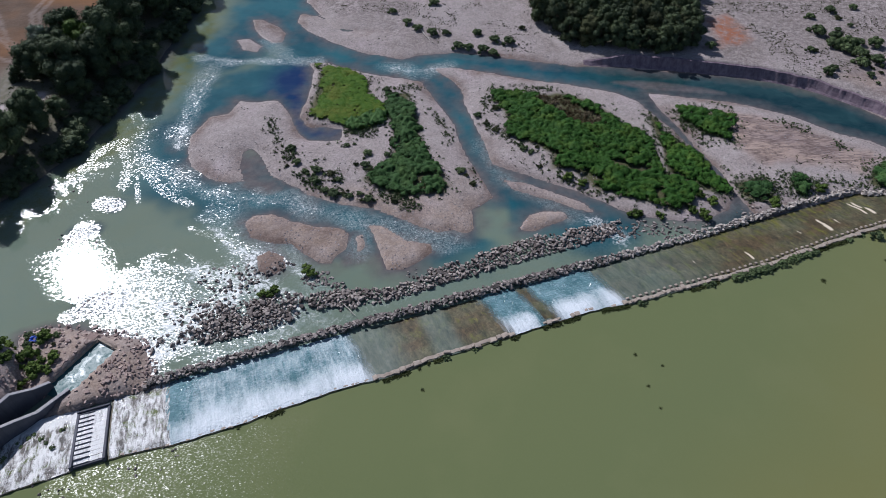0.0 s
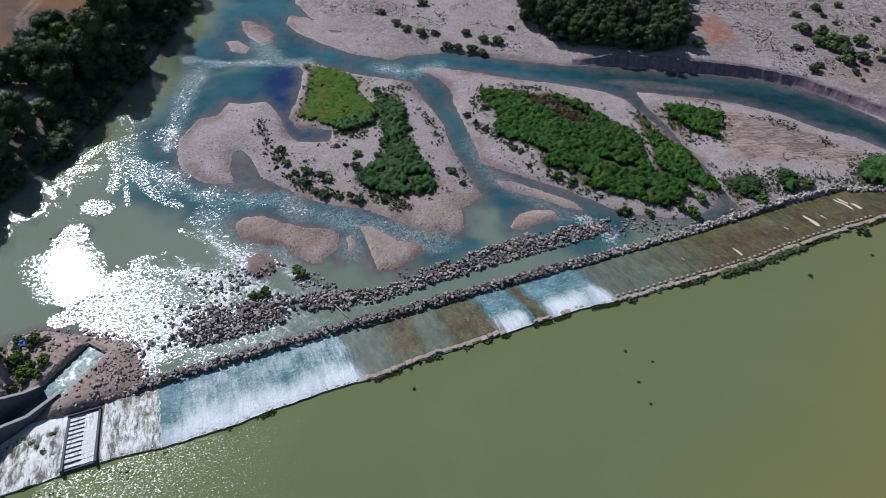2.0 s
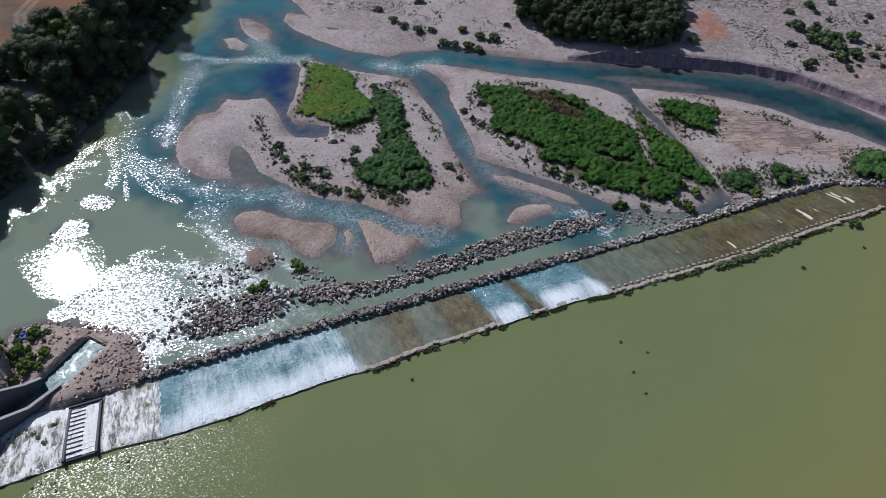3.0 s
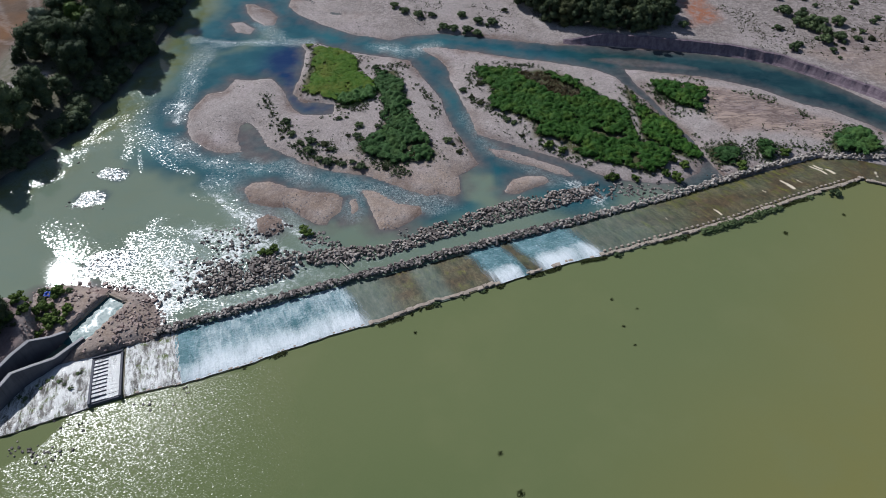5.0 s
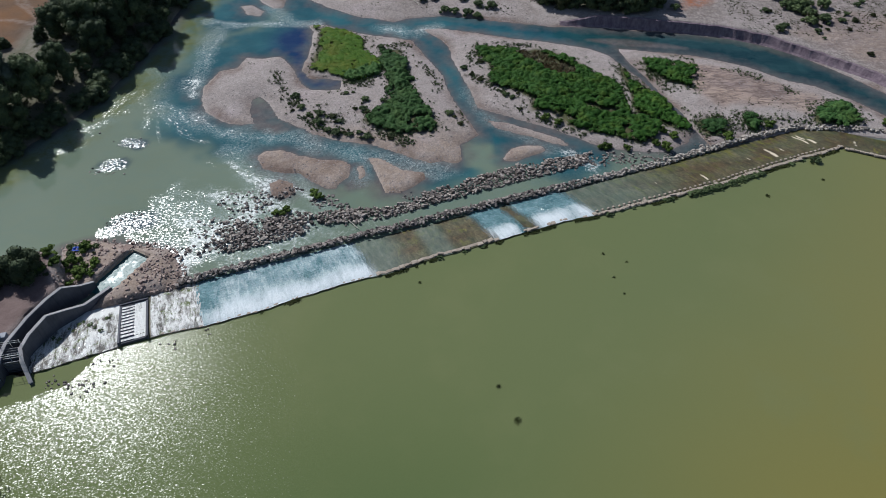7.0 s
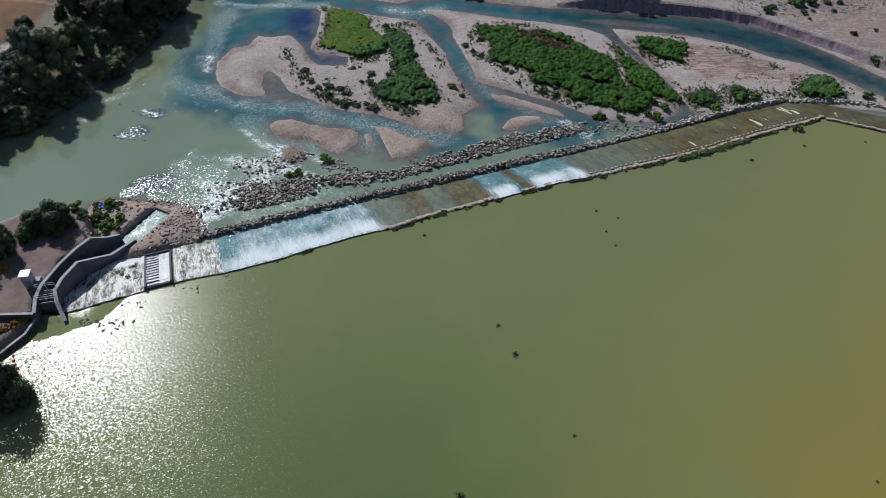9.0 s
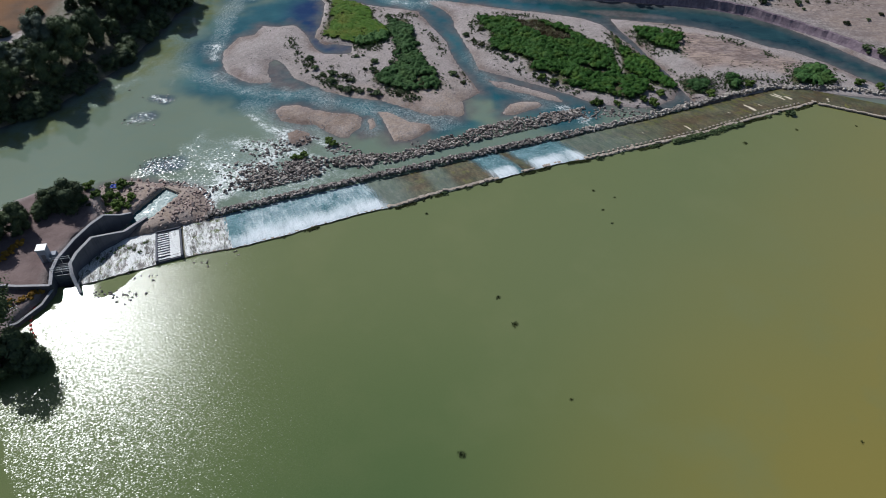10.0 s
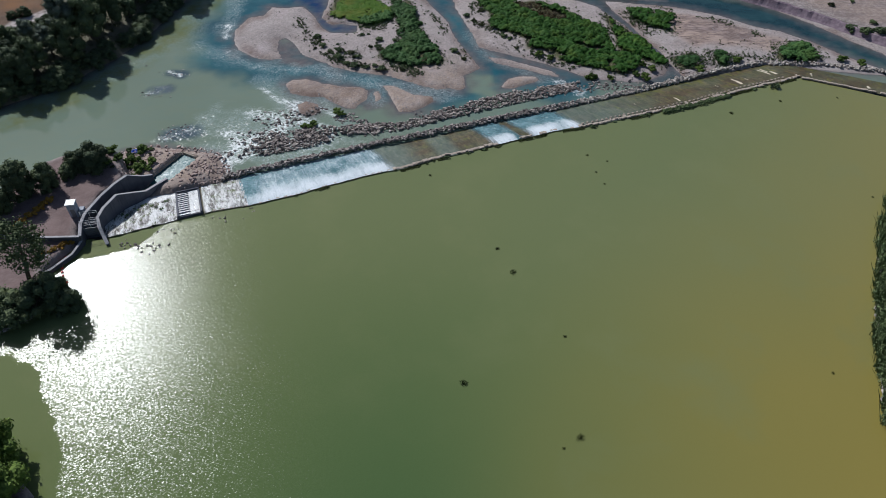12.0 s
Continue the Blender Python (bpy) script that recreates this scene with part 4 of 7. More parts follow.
def build_cut_bank():
    """The eroded edge of the far terrace: a steep earth face with a crumbling lip."""
    n = Nodes("shaded_bank_earth")
    streak = n.noise(1.0, 5, 0.65, n.space((1.1, 1.1, 0.18)))
    # gullied earth; the purple tone paints the shade on this face
    c = n.mix(n.ramp(streak, 0.35, 0.65), (0.15, 0.11, 0.135), (0.27, 0.21, 0.235))
    n.set(color=c, rough=0.95, gloss=0.1, normal=n.bump(n.noise(2.0, 5, 0.7), 0.6, 0.15))
    pts = []
    for (ax, ay), (bx, by) in zip(CUT[:-1], CUT[1:]):
        k = int(math.hypot(bx - ax, by - ay) / 0.45)
        pts += [(ax + (bx - ax) * i / k, ay + (by - ay) * i / k) for i in range(k)]
    p = np.array(pts)
    for _ in range(14):
        p[1:-1] = 0.5 * p[1:-1] + 0.25 * (p[:-2] + p[2:])
    d = np.gradient(p, axis=0)
    d /= np.linalg.norm(d, axis=1)[:, None]
    inward = np.stack([-d[:, 1], d[:, 0]], 1)
    wob = 0.5 * fractal(p[:, 0], p[:, 1], 4, 81) + 0.3 * fractal(p[:, 0], p[:, 1], 1.2, 82, 2)
    verts, rows = [], 6
    for q, a, w in zip(p, inward, wob):
        top = ground_at(*(q + 2.9 * a)) + 0.05
        foot = ground_at(*(q - 1.2 * a))
        for off, z in ((-1.1, foot - 0.05), (-0.4 + 0.5 * w, foot + 0.25 * (top - foot)), (0.1 + 0.6 * w, foot + 0.6 * (top - foot)), (0.5 + 0.9 * w, top - 0.12), (0.9 + w, top + 0.04), (2.8, top - 0.06)):
            verts.append((*(q + off * a), z))
    faces = [(rows * i + j, rows * (i + 1) + j, rows * (i + 1) + j + 1, rows * i + j + 1) for i in range(len(p) - 1) for j in range(rows - 2)]
    tagged(new("cut_bank", raw_mesh("cut_bank", verts, faces, n.mat)), "steep earth bank eroded by the river, its shade put into the colour", "bank", kind="structure")


FAR_WOOD = [(23.8, 175), (24, 153), (29.4, 145.5), (40, 138.5), (53.4, 136.5), (60, 141), (63, 152), (66.7, 175)]
build_ground()
build_cut_bank()
build_river()
build_pond()


# ---- the weir ----
def profile(v):
    """Height of the weir's slope at v metres below the crest."""
    if v < 0:
        return 0.12
    return 0.12 - 2.35 * min(v / 9.4, 1.0) ** 1.12


def slope_mesh(name, s0, s1, v0, v1, lift, material, white=None, film=None, lime=None, cover=None, rough=0.0, ds=0.5, moss=None, crest=True):
    ss = np.linspace(s0, s1, max(2, int((s1 - s0) / ds) + 1))
    vv = np.linspace(v0, v1, max(2, int((v1 - v0) / 0.5) + 1))
    gs, gv = np.meshgrid(ss, vv)
    z = np.array([[profile(v) for _ in ss] for v in vv]) + lift + rough * fractal(gs, gv, 1.4, 71)
    me = sheet(name, ss, vv, z, material)
    if crest:
        lie = gv + crest_shift(gs) * (1 - smooth(0.5, 6.5, gv))
        me.vertices.foreach_set("co", np.stack([gs, lie, z], -1).astype(np.float32).ravel())
        me.update()
    for key, fn in (("white", white), ("film", film), ("lime", lime), ("cover", cover), ("moss", moss)):
        if fn:
            add_attr(me, key, fn(gs, gv))
    return me


def spots(gs, gv, rows):
    """Streaks that start at (s, v) and run down the slope."""
    out = np.zeros(gs.shape)
    for s, v, half, length in rows:
        across = np.abs(gs - s + 0.12 * np.sin(1.7 * gv + s)) / half
        out = np.maximum(out, np.clip(1.2 - across, 0, 1) * smooth(-0.3, 0.3, gv - v) * (1 - smooth(0.6 * length, length, gv - v)))
    return np.clip(out, 0, 1)


def ribbon_wall(points, tops, low, thick, name, material, parent, label="", bottoms=None):
    """A wall along a plan line whose top follows the given heights."""
    bm = bmesh.new()
    n = len(points)
    rows = []
    for i, (s, v) in enumerate(points):
        p = Vector((s, v, 0))
        a = Vector((*points[max(i - 1, 0)], 0))
        b = Vector((*points[min(i + 1, n - 1)], 0))
        d = (b - a).normalized()
        side = Vector((-d.y, d.x, 0)) * thick / 2
        rows.append([bm.verts.new(q) for q in (p - side + Vector((0, 0, bottoms[i] if bottoms else low)), p + side + Vector((0, 0, bottoms[i] if bottoms else low)), p + side + Vector((0, 0, tops[i])), p - side + Vector((0, 0, tops[i])))])
    for a, b in zip(rows[:-1], rows[1:]):
        for k in range(4):
            bm.faces.new((a[k], a[(k + 1) % 4], b[(k + 1) % 4], b[k]))
    bm.faces.new(rows[0][::-1])
    bm.faces.new(rows[-1])
    bmesh.ops.recalc_face_normals(bm, faces=bm.faces)
    bmesh.ops.bevel(bm, geom=[e for e in bm.edges if e.calc_face_angle(0) > 0.9], offset=0.04, segments=1, affect="EDGES")
    return part(name, bm, material, parent, label)


def build_weir():
    weir = thing("weir", "long concrete weir with an algae-stained sloping face", "weir", WEIR)
    body = slope_mesh("apron", 3.6, 132.9, -1.0, 9.6, 0, APRON, ds=0.22,
                      film=lambda s, v: np.maximum(smooth(35, 37, s) * (1 - smooth(40, 45, s)) * 0.6 + smooth(46, 48, s) * (1 - smooth(50, 52, s)) * 0.5,
                                                   smooth(74, 77, s) * (1 - smooth(82, 100, s)) * 0.5),
                      lime=lambda s, v: spots(s, v, [(118.6, 1.9, 0.55, 2.6), (118.9, 3.6, 0.35, 2.6), (101.4, 1.2, 0.3, 2.6), (127.9, 3.4, 0.3, 5.4), (129.2, 2.6, 0.45, 3.2), (128.7, 5.2, 0.3, 3), (113.4, 3.2, 0.2, 1.2), (121.5, 3.0, 0.14, 2), (92.2, 3.5, 0.12, 1.6)]),
                      moss=lambda s, v: np.maximum(smooth(4.2, 8.2, v) * smooth(78, 92, s) * (1 - 0.5 * smooth(122, 128, s)), spots(s, v, [(40.6, 4.4, 0.5, 5), (42.4, 2.2, 0.3, 5), (49.8, 5.2, 0.7, 4), (52.2, 2.4, 0.4, 5), (46.8, 3, 0.25, 5)])))
    ob = new("apron", body)
    ob.parent = weir
    tagged(ob, "algae-stained concrete slope under a thin water film")
    # solid core below the crest
    line = np.arange(-12.4, 133.3, 0.7)
    ribbon_wall([(float(a), float(b)) for a, b in zip(line, -0.55 + crest_shift(line))], [-0.02] * len(line), -3.2, 0.9, "crest_wall", DARKWALL, weir, "dark wet concrete crest wall")
    # second arm past the bend
    arm = thing("side_weir", "short concrete weir arm running off past the bend", "weir")
    bend, end = Vector((80.3, 80.7, 0)), Vector((96.1, 73.9, 0))
    a = math.atan2(end.y - bend.y, end.x - bend.x)
    m = Matrix.Translation(bend) @ Matrix.Rotation(a, 4, "Z")
    me = slope_mesh("apron", 0.0, 90, -0.8, 9.6, -0.01, APRON, film=lambda s, v: smooth(20, 30, s) * 0.6, crest=False,
                    lime=lambda s, v: spots(s, v, [(2.4, 1.9, 0.3, 3.6), (14, 1.2, 0.5, 2.5), (22, 1.0, 0.4, 3)]), moss=lambda s, v: 0.8 * smooth(5, 8, v))
    ob = new("apron", me)
    ob.matrix_basis = m
    ob.parent = arm
    tagged(ob, "algae-stained concrete slope")
    fan = bmesh.new()                                  # the slope turns round the bend
    rows = []
    for k in range(9):
        t = WEIR_A + radians(90 - 43.6 * k / 8)
        rows.append([fan.verts.new((bend.x + math.cos(t) * r, bend.y + math.sin(t) * r, profile(r) - 0.005)) for r in np.linspace(0.05, 9.6, 12)])
    for p, q in zip(rows[:-1], rows[1:]):
        for i in range(11):
            fan.faces.new((q[i], q[i + 1], p[i + 1], p[i]))
    part("bend_apron", fan, APRON, arm, "algae-stained concrete slope", True)
    bm = bmesh.new()
    box(bm, (91, 0.8, 3.0), m @ pose(44.5, -0.45, -1.52), 0.05)
    part("crest_wall", bm, DARKWALL, arm, "wet concrete crest wall")
    # water sliding over the weir
    sheets = [("spill", 10.6, 37.2, SPILL, lambda s, v: 0.35 + 0.75 * (1 - smooth(0, 4.5, v)) - 0.5 * (1 - smooth(10.6, 15, s)) + 0.15 * fractal(s, v * 0.2, 4, 81)),
              ("spill", 57.8, 64.0, SPILL, lambda s, v: 1.25 * (1 - smooth(0, 5.5, v)) * (1 - smooth(62, 63.8, s)) - 0.1),
              ("spill", 65.6, 76.6, SPILL, lambda s, v: 1.35 * (1 - smooth(0.5, 6, v)) * (0.55 + 0.45 * np.abs(np.sin((s - 65.6) * 0.42))) - 0.1),
              ("white_spill", 3.9, 10.9, RAPID, lambda s, v: 0.35 + 0.5 * fractal(s * 1.5, v * 0.2, 2, 83))]
    for name, s0, s1, mat, white in sheets:
        soft = 0.02 if s0 < 11 else 3.4
        me = slope_mesh(name, s0 - soft * 0.5, s1 + (0.2 if s1 < 11 else 1.4), -0.9, 9.8, 0.07, mat, white=white, rough=0.05, ds=0.3,
                        cover=lambda s, v: smooth(s0 - soft * 0.5 - 0.01, s0 + soft * 0.6, s + 0.12 * (v - 4)) * (1 - smooth(s1 - 2.4, s1 + 1.4, s + 0.12 * (v - 4))) * 1.0)
        ob = new(name, me)
        ob.matrix_basis = WEIR
        tagged(ob, "thin sheet of white and blue water sliding down the weir", "water", kind="structure")
    me = slope_mesh("rocky_chute", -12.2, -0.5, -0.9, 9.2, 0.0, DARKWALL, rough=0.3, ds=0.25)
    ob = new("rocky_chute", me)
    ob.matrix_basis = WEIR
    tagged(ob, "rough mossy rock slope beside the fish ladder", "rock slope", kind="structure")
    me = slope_mesh("white_chute", -12.0, -0.5, -0.8, 9.5, 0.06, RAPID, white=lambda s, v: 0.3 + 0.6 * fractal(s * 1.6, v * 0.35, 1.0, 85) + 1.1 * smooth(6.2, 8.2, v), rough=0.24, ds=0.25)
    ob = new("chute_water", me)
    ob.matrix_basis = WEIR
    tagged(ob, "white rivulets running down the rocky chute, sun glint painted into their white", "water", kind="structure")
    return weir


def build_crest(weir):
    """Old crest blocks, pale and uneven, where the pond does not run over."""
    rng = random.Random(5)
    shapes = []
    for k in range(4):
        bm = bmesh.new()
        box(bm, (1, 0.62, 0.34), Matrix.Identity(4), 0.07)
        for v in bm.verts:
            v.co += Vector([rng.uniform(-0.04, 0.04) for _ in range(3)])
        me = bpy.data.meshes.new("crest_block")
        bm.to_mesh(me)
        bm.free()
        me.materials.append(CREST)
        shapes.append(me)
    line = np.arange(37.6, 132.2, 0.45)
    line = line[~(((line > 58.4) & (line < 63)) | ((line > 66.4) & (line < 76)))]
    runs = np.split(line, np.where(np.diff(line) > 1)[0] + 1)
    for run in runs:
        jag = np.array([rng.uniform(-0.1, 0.1) for _ in run])
        ribbon_wall([(float(a), float(b)) for a, b in zip(run, -0.5 + crest_shift(run) + jag)], [0.2 + rng.uniform(-0.04, 0.04) for _ in run], -0.6, 0.62, "crest_ledge", CREST, weir, "worn pale concrete ledge of the crest")
    s = 37.4
    while s < 132:
        w = rng.uniform(0.35, 1.15)
        dry = not (58.2 < s < 62.8 or 66.2 < s < 75.8)
        if rng.random() < (0.62 if dry else 0.25):
            ob = new("crest_block", shapes[rng.randrange(4)])
            ob.matrix_basis = pose(s + w / 2, -0.55 + float(crest_shift(s + w / 2)) + rng.uniform(-0.22, 0.16), 0.2 + rng.uniform(-0.07, 0.07) - (0.1 if not dry else 0), rng.uniform(-7, 7), rng.uniform(-5, 5), rng.uniform(-16, 16)) @ Matrix.Diagonal((w * 0.96, rng.uniform(0.6, 1.35), 1, 1))
            ob.parent = weir
        s += w
    side = bpy.data.objects["side_weir"]
    bend, turn = Vector((80.3, 80.7, 0)), math.atan2(-6.8, 15.8)
    arm = Matrix.Translation(bend) @ Matrix.Rotation(turn, 4, "Z")
    s = 0.2
    while s < 60:                                      # blocks of the side arm, fewer farther on
        w = rng.uniform(0.7, 1.2)
        if s < 15 or rng.random() < 0.55:
            ob = new("crest_block", shapes[rng.randrange(4)])
            ob.matrix_basis = arm @ pose(s + w / 2, -0.45 + rng.uniform(-0.1, 0.1), 0.2, rng.uniform(-5, 5), rng.uniform(-5, 5), rng.uniform(-8, 8)) @ Matrix.Diagonal((w * 0.95, rng.uniform(0.9, 1.4), 1, 1))
            ob.parent = side
        s += w
    s = 77.5
    while s < 129:                                     # row of small pale blocks on the lower edge
        ob = new("step_block", shapes[rng.randrange(4)])
        ob.matrix_basis = pose(s, 0.25 + float(crest_shift(s)) + rng.uniform(-0.06, 0.06), 0.2, 0, 0, rng.uniform(-15, 15)) @ Matrix.Diagonal((0.46, 0.62, 0.7, 1))
        ob.parent = weir
        s += rng.uniform(0.95, 1.15)
    s = 3.8
    while s < 37.4:                                    # wet lip under the spill
        w = rng.uniform(0.5, 1.0)
        if rng.random() < 0.55:
            ob = new("lip_stone", shapes[rng.randrange(4)])
            ob.matrix_basis = pose(s, -0.72 + float(crest_shift(s)) + rng.uniform(-0.1, 0.1), 0.1, rng.uniform(-8, 8), 0, rng.uniform(-12, 12)) @ Matrix.Diagonal((w * 0.7, 0.55, 0.6, 1))
            ob.parent = weir
        s += w


WEIR_THING = build_weir()


def ladder():
    fish = thing("fish_ladder", "stepped concrete fish ladder full of white water", "fish ladder", WEIR)
    for s in (-0.35, 3.45):
        bm = bmesh.new()
        box(bm, (0.32, 9.6, 0.7), pose(s, 3.6, -0.72, -14.5, 0, 0), 0.04)
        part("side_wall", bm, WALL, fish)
    for k in range(-1, 11):
        v = 0.2 + k * 0.78
        bm = bmesh.new()
        box(bm, (1.9, 0.13, 0.5), pose(0.75, v, profile(v) + 0.08), 0.03)
        part("baffle", bm, WALL, fish)
        bm = bmesh.new()
        bmesh.ops.create_grid(bm, x_segments=8, y_segments=3, size=0.5, matrix=pose(1.55, v + 0.4, profile(v + 0.4) + 0.17, -9) @ Matrix.Diagonal((3.5, 0.72, 1, 1)))
        for p in bm.verts:
            p.co.z += 0.08 * noise.noise(p.co * 1.7)
        ob = part("pool_water", bm, RAPID, fish, "white water", True)
        add_attr(ob.data, "white", np.full(len(ob.data.vertices), 0.9))
    for v, name in ((-0.75, "sill"), (8.4, "end_sill")):
        bm = bmesh.new()
        box(bm, (4.1, 0.25, 0.5), pose(1.55, v, profile(v) + (-0.0 if v < 0 else 0.3)), 0.03)
        part(name, bm, WALL, fish)


def sluice():
    gate = thing("sluice", "curved concrete sluice channel with high wing walls", "sluice", WEIR)
    for line, tops, low, thick, name in (
            ([(-11.5, -3.4), (-12.2, -0.5), (-12.3, 1.5), (-11.4, 3.6), (-9.3, 6.5), (-7.2, 8.2), (-5.2, 9.7), (-1.4, 12.2)], [0.3, 1.7, 2.2, 2.2, 2.1, 0.6, -0.8, -0.9], -3.2, 0.45, "wing_wall"),
            ([(-15.1, -1.9), (-14.9, 1.0), (-14.2, 3.2), (-11.7, 7.0), (-9.4, 9.6), (-7.4, 11.4), (-5.4, 12.8), (-3.8, 14.2)], [1.9, 2.1, 2.2, 2.2, 2.2, 2.1, 0.3, -0.9], -3.2, 0.45, "wing_wall"),
            ([(-15.1, -1.9), (-19.8, -0.2), (-25, 2.2), (-31, 5)], [1.9, 1.8, 1.8, 1.8], -1.0, 0.35, "parapet"),
            ([(-15.1, -1.9), (-16.6, -4.2), (-19.8, -6.6), (-22.5, -7.2)], [1.0, 0.7, 0.6, 0.8], -2.5, 0.35, "bank_wall")):
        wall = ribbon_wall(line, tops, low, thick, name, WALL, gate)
        ribbon_wall(line, [z + 0.1 for z in tops], 0, thick + 0.1, "coping", COPING, wall, "pale concrete coping", [z + 0.005 for z in tops])
    bm = bmesh.new()
    box(bm, (2.7, 1.9, 0.25), pose(-13.5, 1.4, 1.55, 0, 0, -8), 0.03)
    part("deck", bm, WALL, gate)
    for k in range(5):
        bm = bmesh.new()
        box(bm, (2.6, 0.1, 0.14), pose(-13.6, 0.6 + k * 0.42, 1.78, 0, 0, -8), 0.02)
        part("grating_bar", bm, STEEL, gate)
    bm = bmesh.new()
    box(bm, (2.4, 0.18, 2.6), pose(-13.55, 0.2, 0.2, 0, 0, -8), 0.02)
    leaf = part("gate_leaf", bm, STEEL, gate, "steel gate leaf")
    for z in (-0.5, 0.2, 0.9):
        bm = bmesh.new()
        box(bm, (2.3, 0.12, 0.14), pose(-13.55, 0.06, z, 0, 0, -8), 0.02)
        part("rib", bm, STEEL, leaf)
    for v in (0.3, 2.6):
        rail = bmesh.new()
        for z in (2.6, 3.0):
            tube(rail, (-14.9, v + 0.2, z), (-12.2, v - 0.2, z), 0.025, 0.025)
        for s in (-14.8, -13.5, -12.3):
            tube(rail, (s, v - (s + 13.5) * 0.15, 1.6), (s, v - (s + 13.5) * 0.15, 3.02), 0.035, 0.035)
        part("handrail", rail, WHITE, gate, "white painted handrail")
    hut = thing("gauge_hut", "small tall grey-white gauging hut with a flat pale roof", "hut", Matrix.Translation((*on_weir(-15.9, 4.9), 1.05)) @ Matrix.Rotation(WEIR_A - 0.2, 4, "Z") @ Matrix.Scale(0.86, 4))
    bm = bmesh.new()
    box(bm, (1.5, 1.5, 3.0), pose(0, 0, 1.5), 0.04)
    part("body", bm, SHADED_STUCCO, hut)
    bm = bmesh.new()
    box(bm, (1.75, 1.75, 0.18), pose(0, 0, 3.09), 0.03)
    part("roof", bm, WHITE, hut, "pale flat roof slab")
    bm = bmesh.new()
    box(bm, (0.75, 0.06, 1.9), pose(0.05, -0.77, 0.97), 0.015)
    door = part("door", bm, STEEL, hut, "grey steel door")
    part("handle", tube(bmesh.new(), (0.32, -0.82, 0.95), (0.32, -0.82, 1.15), 0.025, 0.025), WHITE, door)
    bm = bmesh.new()
    box(bm, (0.9, 1.1, 1.3), pose(1.35, 0.25, 0.65), 0.04)
    part("cabinet", bm, SHADED_STUCCO, hut, "low grey cabinet")


def basin():
    pool = thing("stilling_basin", "long rectangular concrete basin of green swirling water", "basin", WEIR @ pose(0.2, 16.0, 0, 0, 0, 42.2))
    for (x, y, w, d, name) in ((0, 2.1, 8.8, 0.3, "long_wall"), (0, -2.1, 8.8, 0.3, "long_wall"), (4.3, 0, 0.3, 4.4, "end_wall")):
        bm = bmesh.new()
        box(bm, (w, d, 2.2), pose(x, y, LOW - 0.45), 0.04)
        part(name, bm, CREST, pool)
    n = 24
    bm = bmesh.new()
    bmesh.ops.create_grid(bm, x_segments=n, y_segments=12, size=0.5, matrix=pose(-0.6, 0, LOW + 0.2) @ Matrix.Diagonal((9.6, 3.95, 1, 1)))
    ob = part("water", bm, BASIN_WATER, pool, "blue-green water with a white swirl", True)
    for x, y, lx, ly in ((0, 3.1, 9.5, 1.6), (0.5, -3.2, 8, 1.9)):
        bm = bmesh.new()
        box(bm, (lx, ly, 0.3), pose(x, y, LOW + 0.5), 0.08)
        bmesh.ops.subdivide_edges(bm, edges=bm.edges[:], cuts=5, use_grid_fill=True)
        for v in bm.verts:
            v.co.z += 0.16 * noise.noise(v.co * 0.8)
            v.co.x += 0.3 * noise.noise(v.co * 0.6 + Vector((9, 0, 0)))
            v.co.y += 0.3 * noise.noise(v.co * 0.6 + Vector((0, 9, 0)))
        part("paving", bm, PAVING, pool, "rough stone-set paving")


def basin_water():
    n = Nodes("basin_water")
    w = n.tree.nodes.new("ShaderNodeTexWave")
    w.wave_type, w.inputs["Scale"].default_value, w.inputs["Distortion"].default_value = "RINGS", 0.35, 6.0
    n.put(w.inputs["Vector"], n.coords.outputs["Object"])
    swirl = n.calc("MULTIPLY", n.ramp(w.outputs["Fac"], 0.45, 0.95), n.ramp(n.noise(0.4, 4), 0.5, 0.66))
    c = n.mix(n.calc("MULTIPLY", swirl, 0.9), (0.04, 0.12, 0.12), (0.36, 0.45, 0.44))
    return n.water(c, n.ramp(swirl, 0.0, 0.6, 0.4, 0.3), n.ripples(0.9, 3.0, 0.6, 0.55, (1, 1, 1), 2.0))


BASIN_WATER = basin_water()
PAVING = rock_material("paving_stone", (0.3, 0.215, 0.185), (0.42, 0.32, 0.28))
ladder()
sluice()
basin()


# ---- plants ----
def leaf_quads(rng, centres, count, size, flat=1.0, out=1.3, up=0.35, rough=0.45, inner=0.72):
    """Loose four-cornered leaf sprays round a set of clumps (x, y, z, radius)."""
    c = np.repeat(np.array(centres, float), count, axis=0)
    n = len(c)
    d = rng.normal(size=(n, 3))
    d /= np.linalg.norm(d, axis=1)[:, None]
    r = c[:, 3] * rng.uniform(inner, 1.06, n)
    p = c[:, :3] + d * r[:, None] * np.array([1, 1, flat])
    nrm = d * out + rng.normal(size=(n, 3)) * rough + np.array([0, 0, up])
    nrm /= np.linalg.norm(nrm, axis=1)[:, None]
    t = np.cross(nrm, rng.normal(size=(n, 3)))
    t /= np.linalg.norm(t, axis=1)[:, None] + 1e-9
    b = np.cross(nrm, t)
    w = (size * rng.uniform(0.6, 1.35, n))[:, None]
    return np.stack([p + t * w * 0.62, p + b * w * 0.38, p - t * w * 0.55, p - b * w * 0.42], 1)


def blade_quads(rng, xyz, height, width):
    """Upright reed blades at the given feet."""
    n = len(xyz)
    a = rng.uniform(0, 2 * np.pi, n)
    t = np.stack([np.cos(a), np.sin(a), np.zeros(n)], 1) * width * rng.uniform(0.6, 1.3, n)[:, None]
    lean = np.stack([rng.normal(size=n) * 0.3, rng.normal(size=n) * 0.3, np.ones(n)], 1) * (height * rng.uniform(0.6, 1.25, n))[:, None]
    return np.stack([xyz - t, xyz + t, xyz + t * 0.3 + lean, xyz - t * 0.3 + lean], 1)


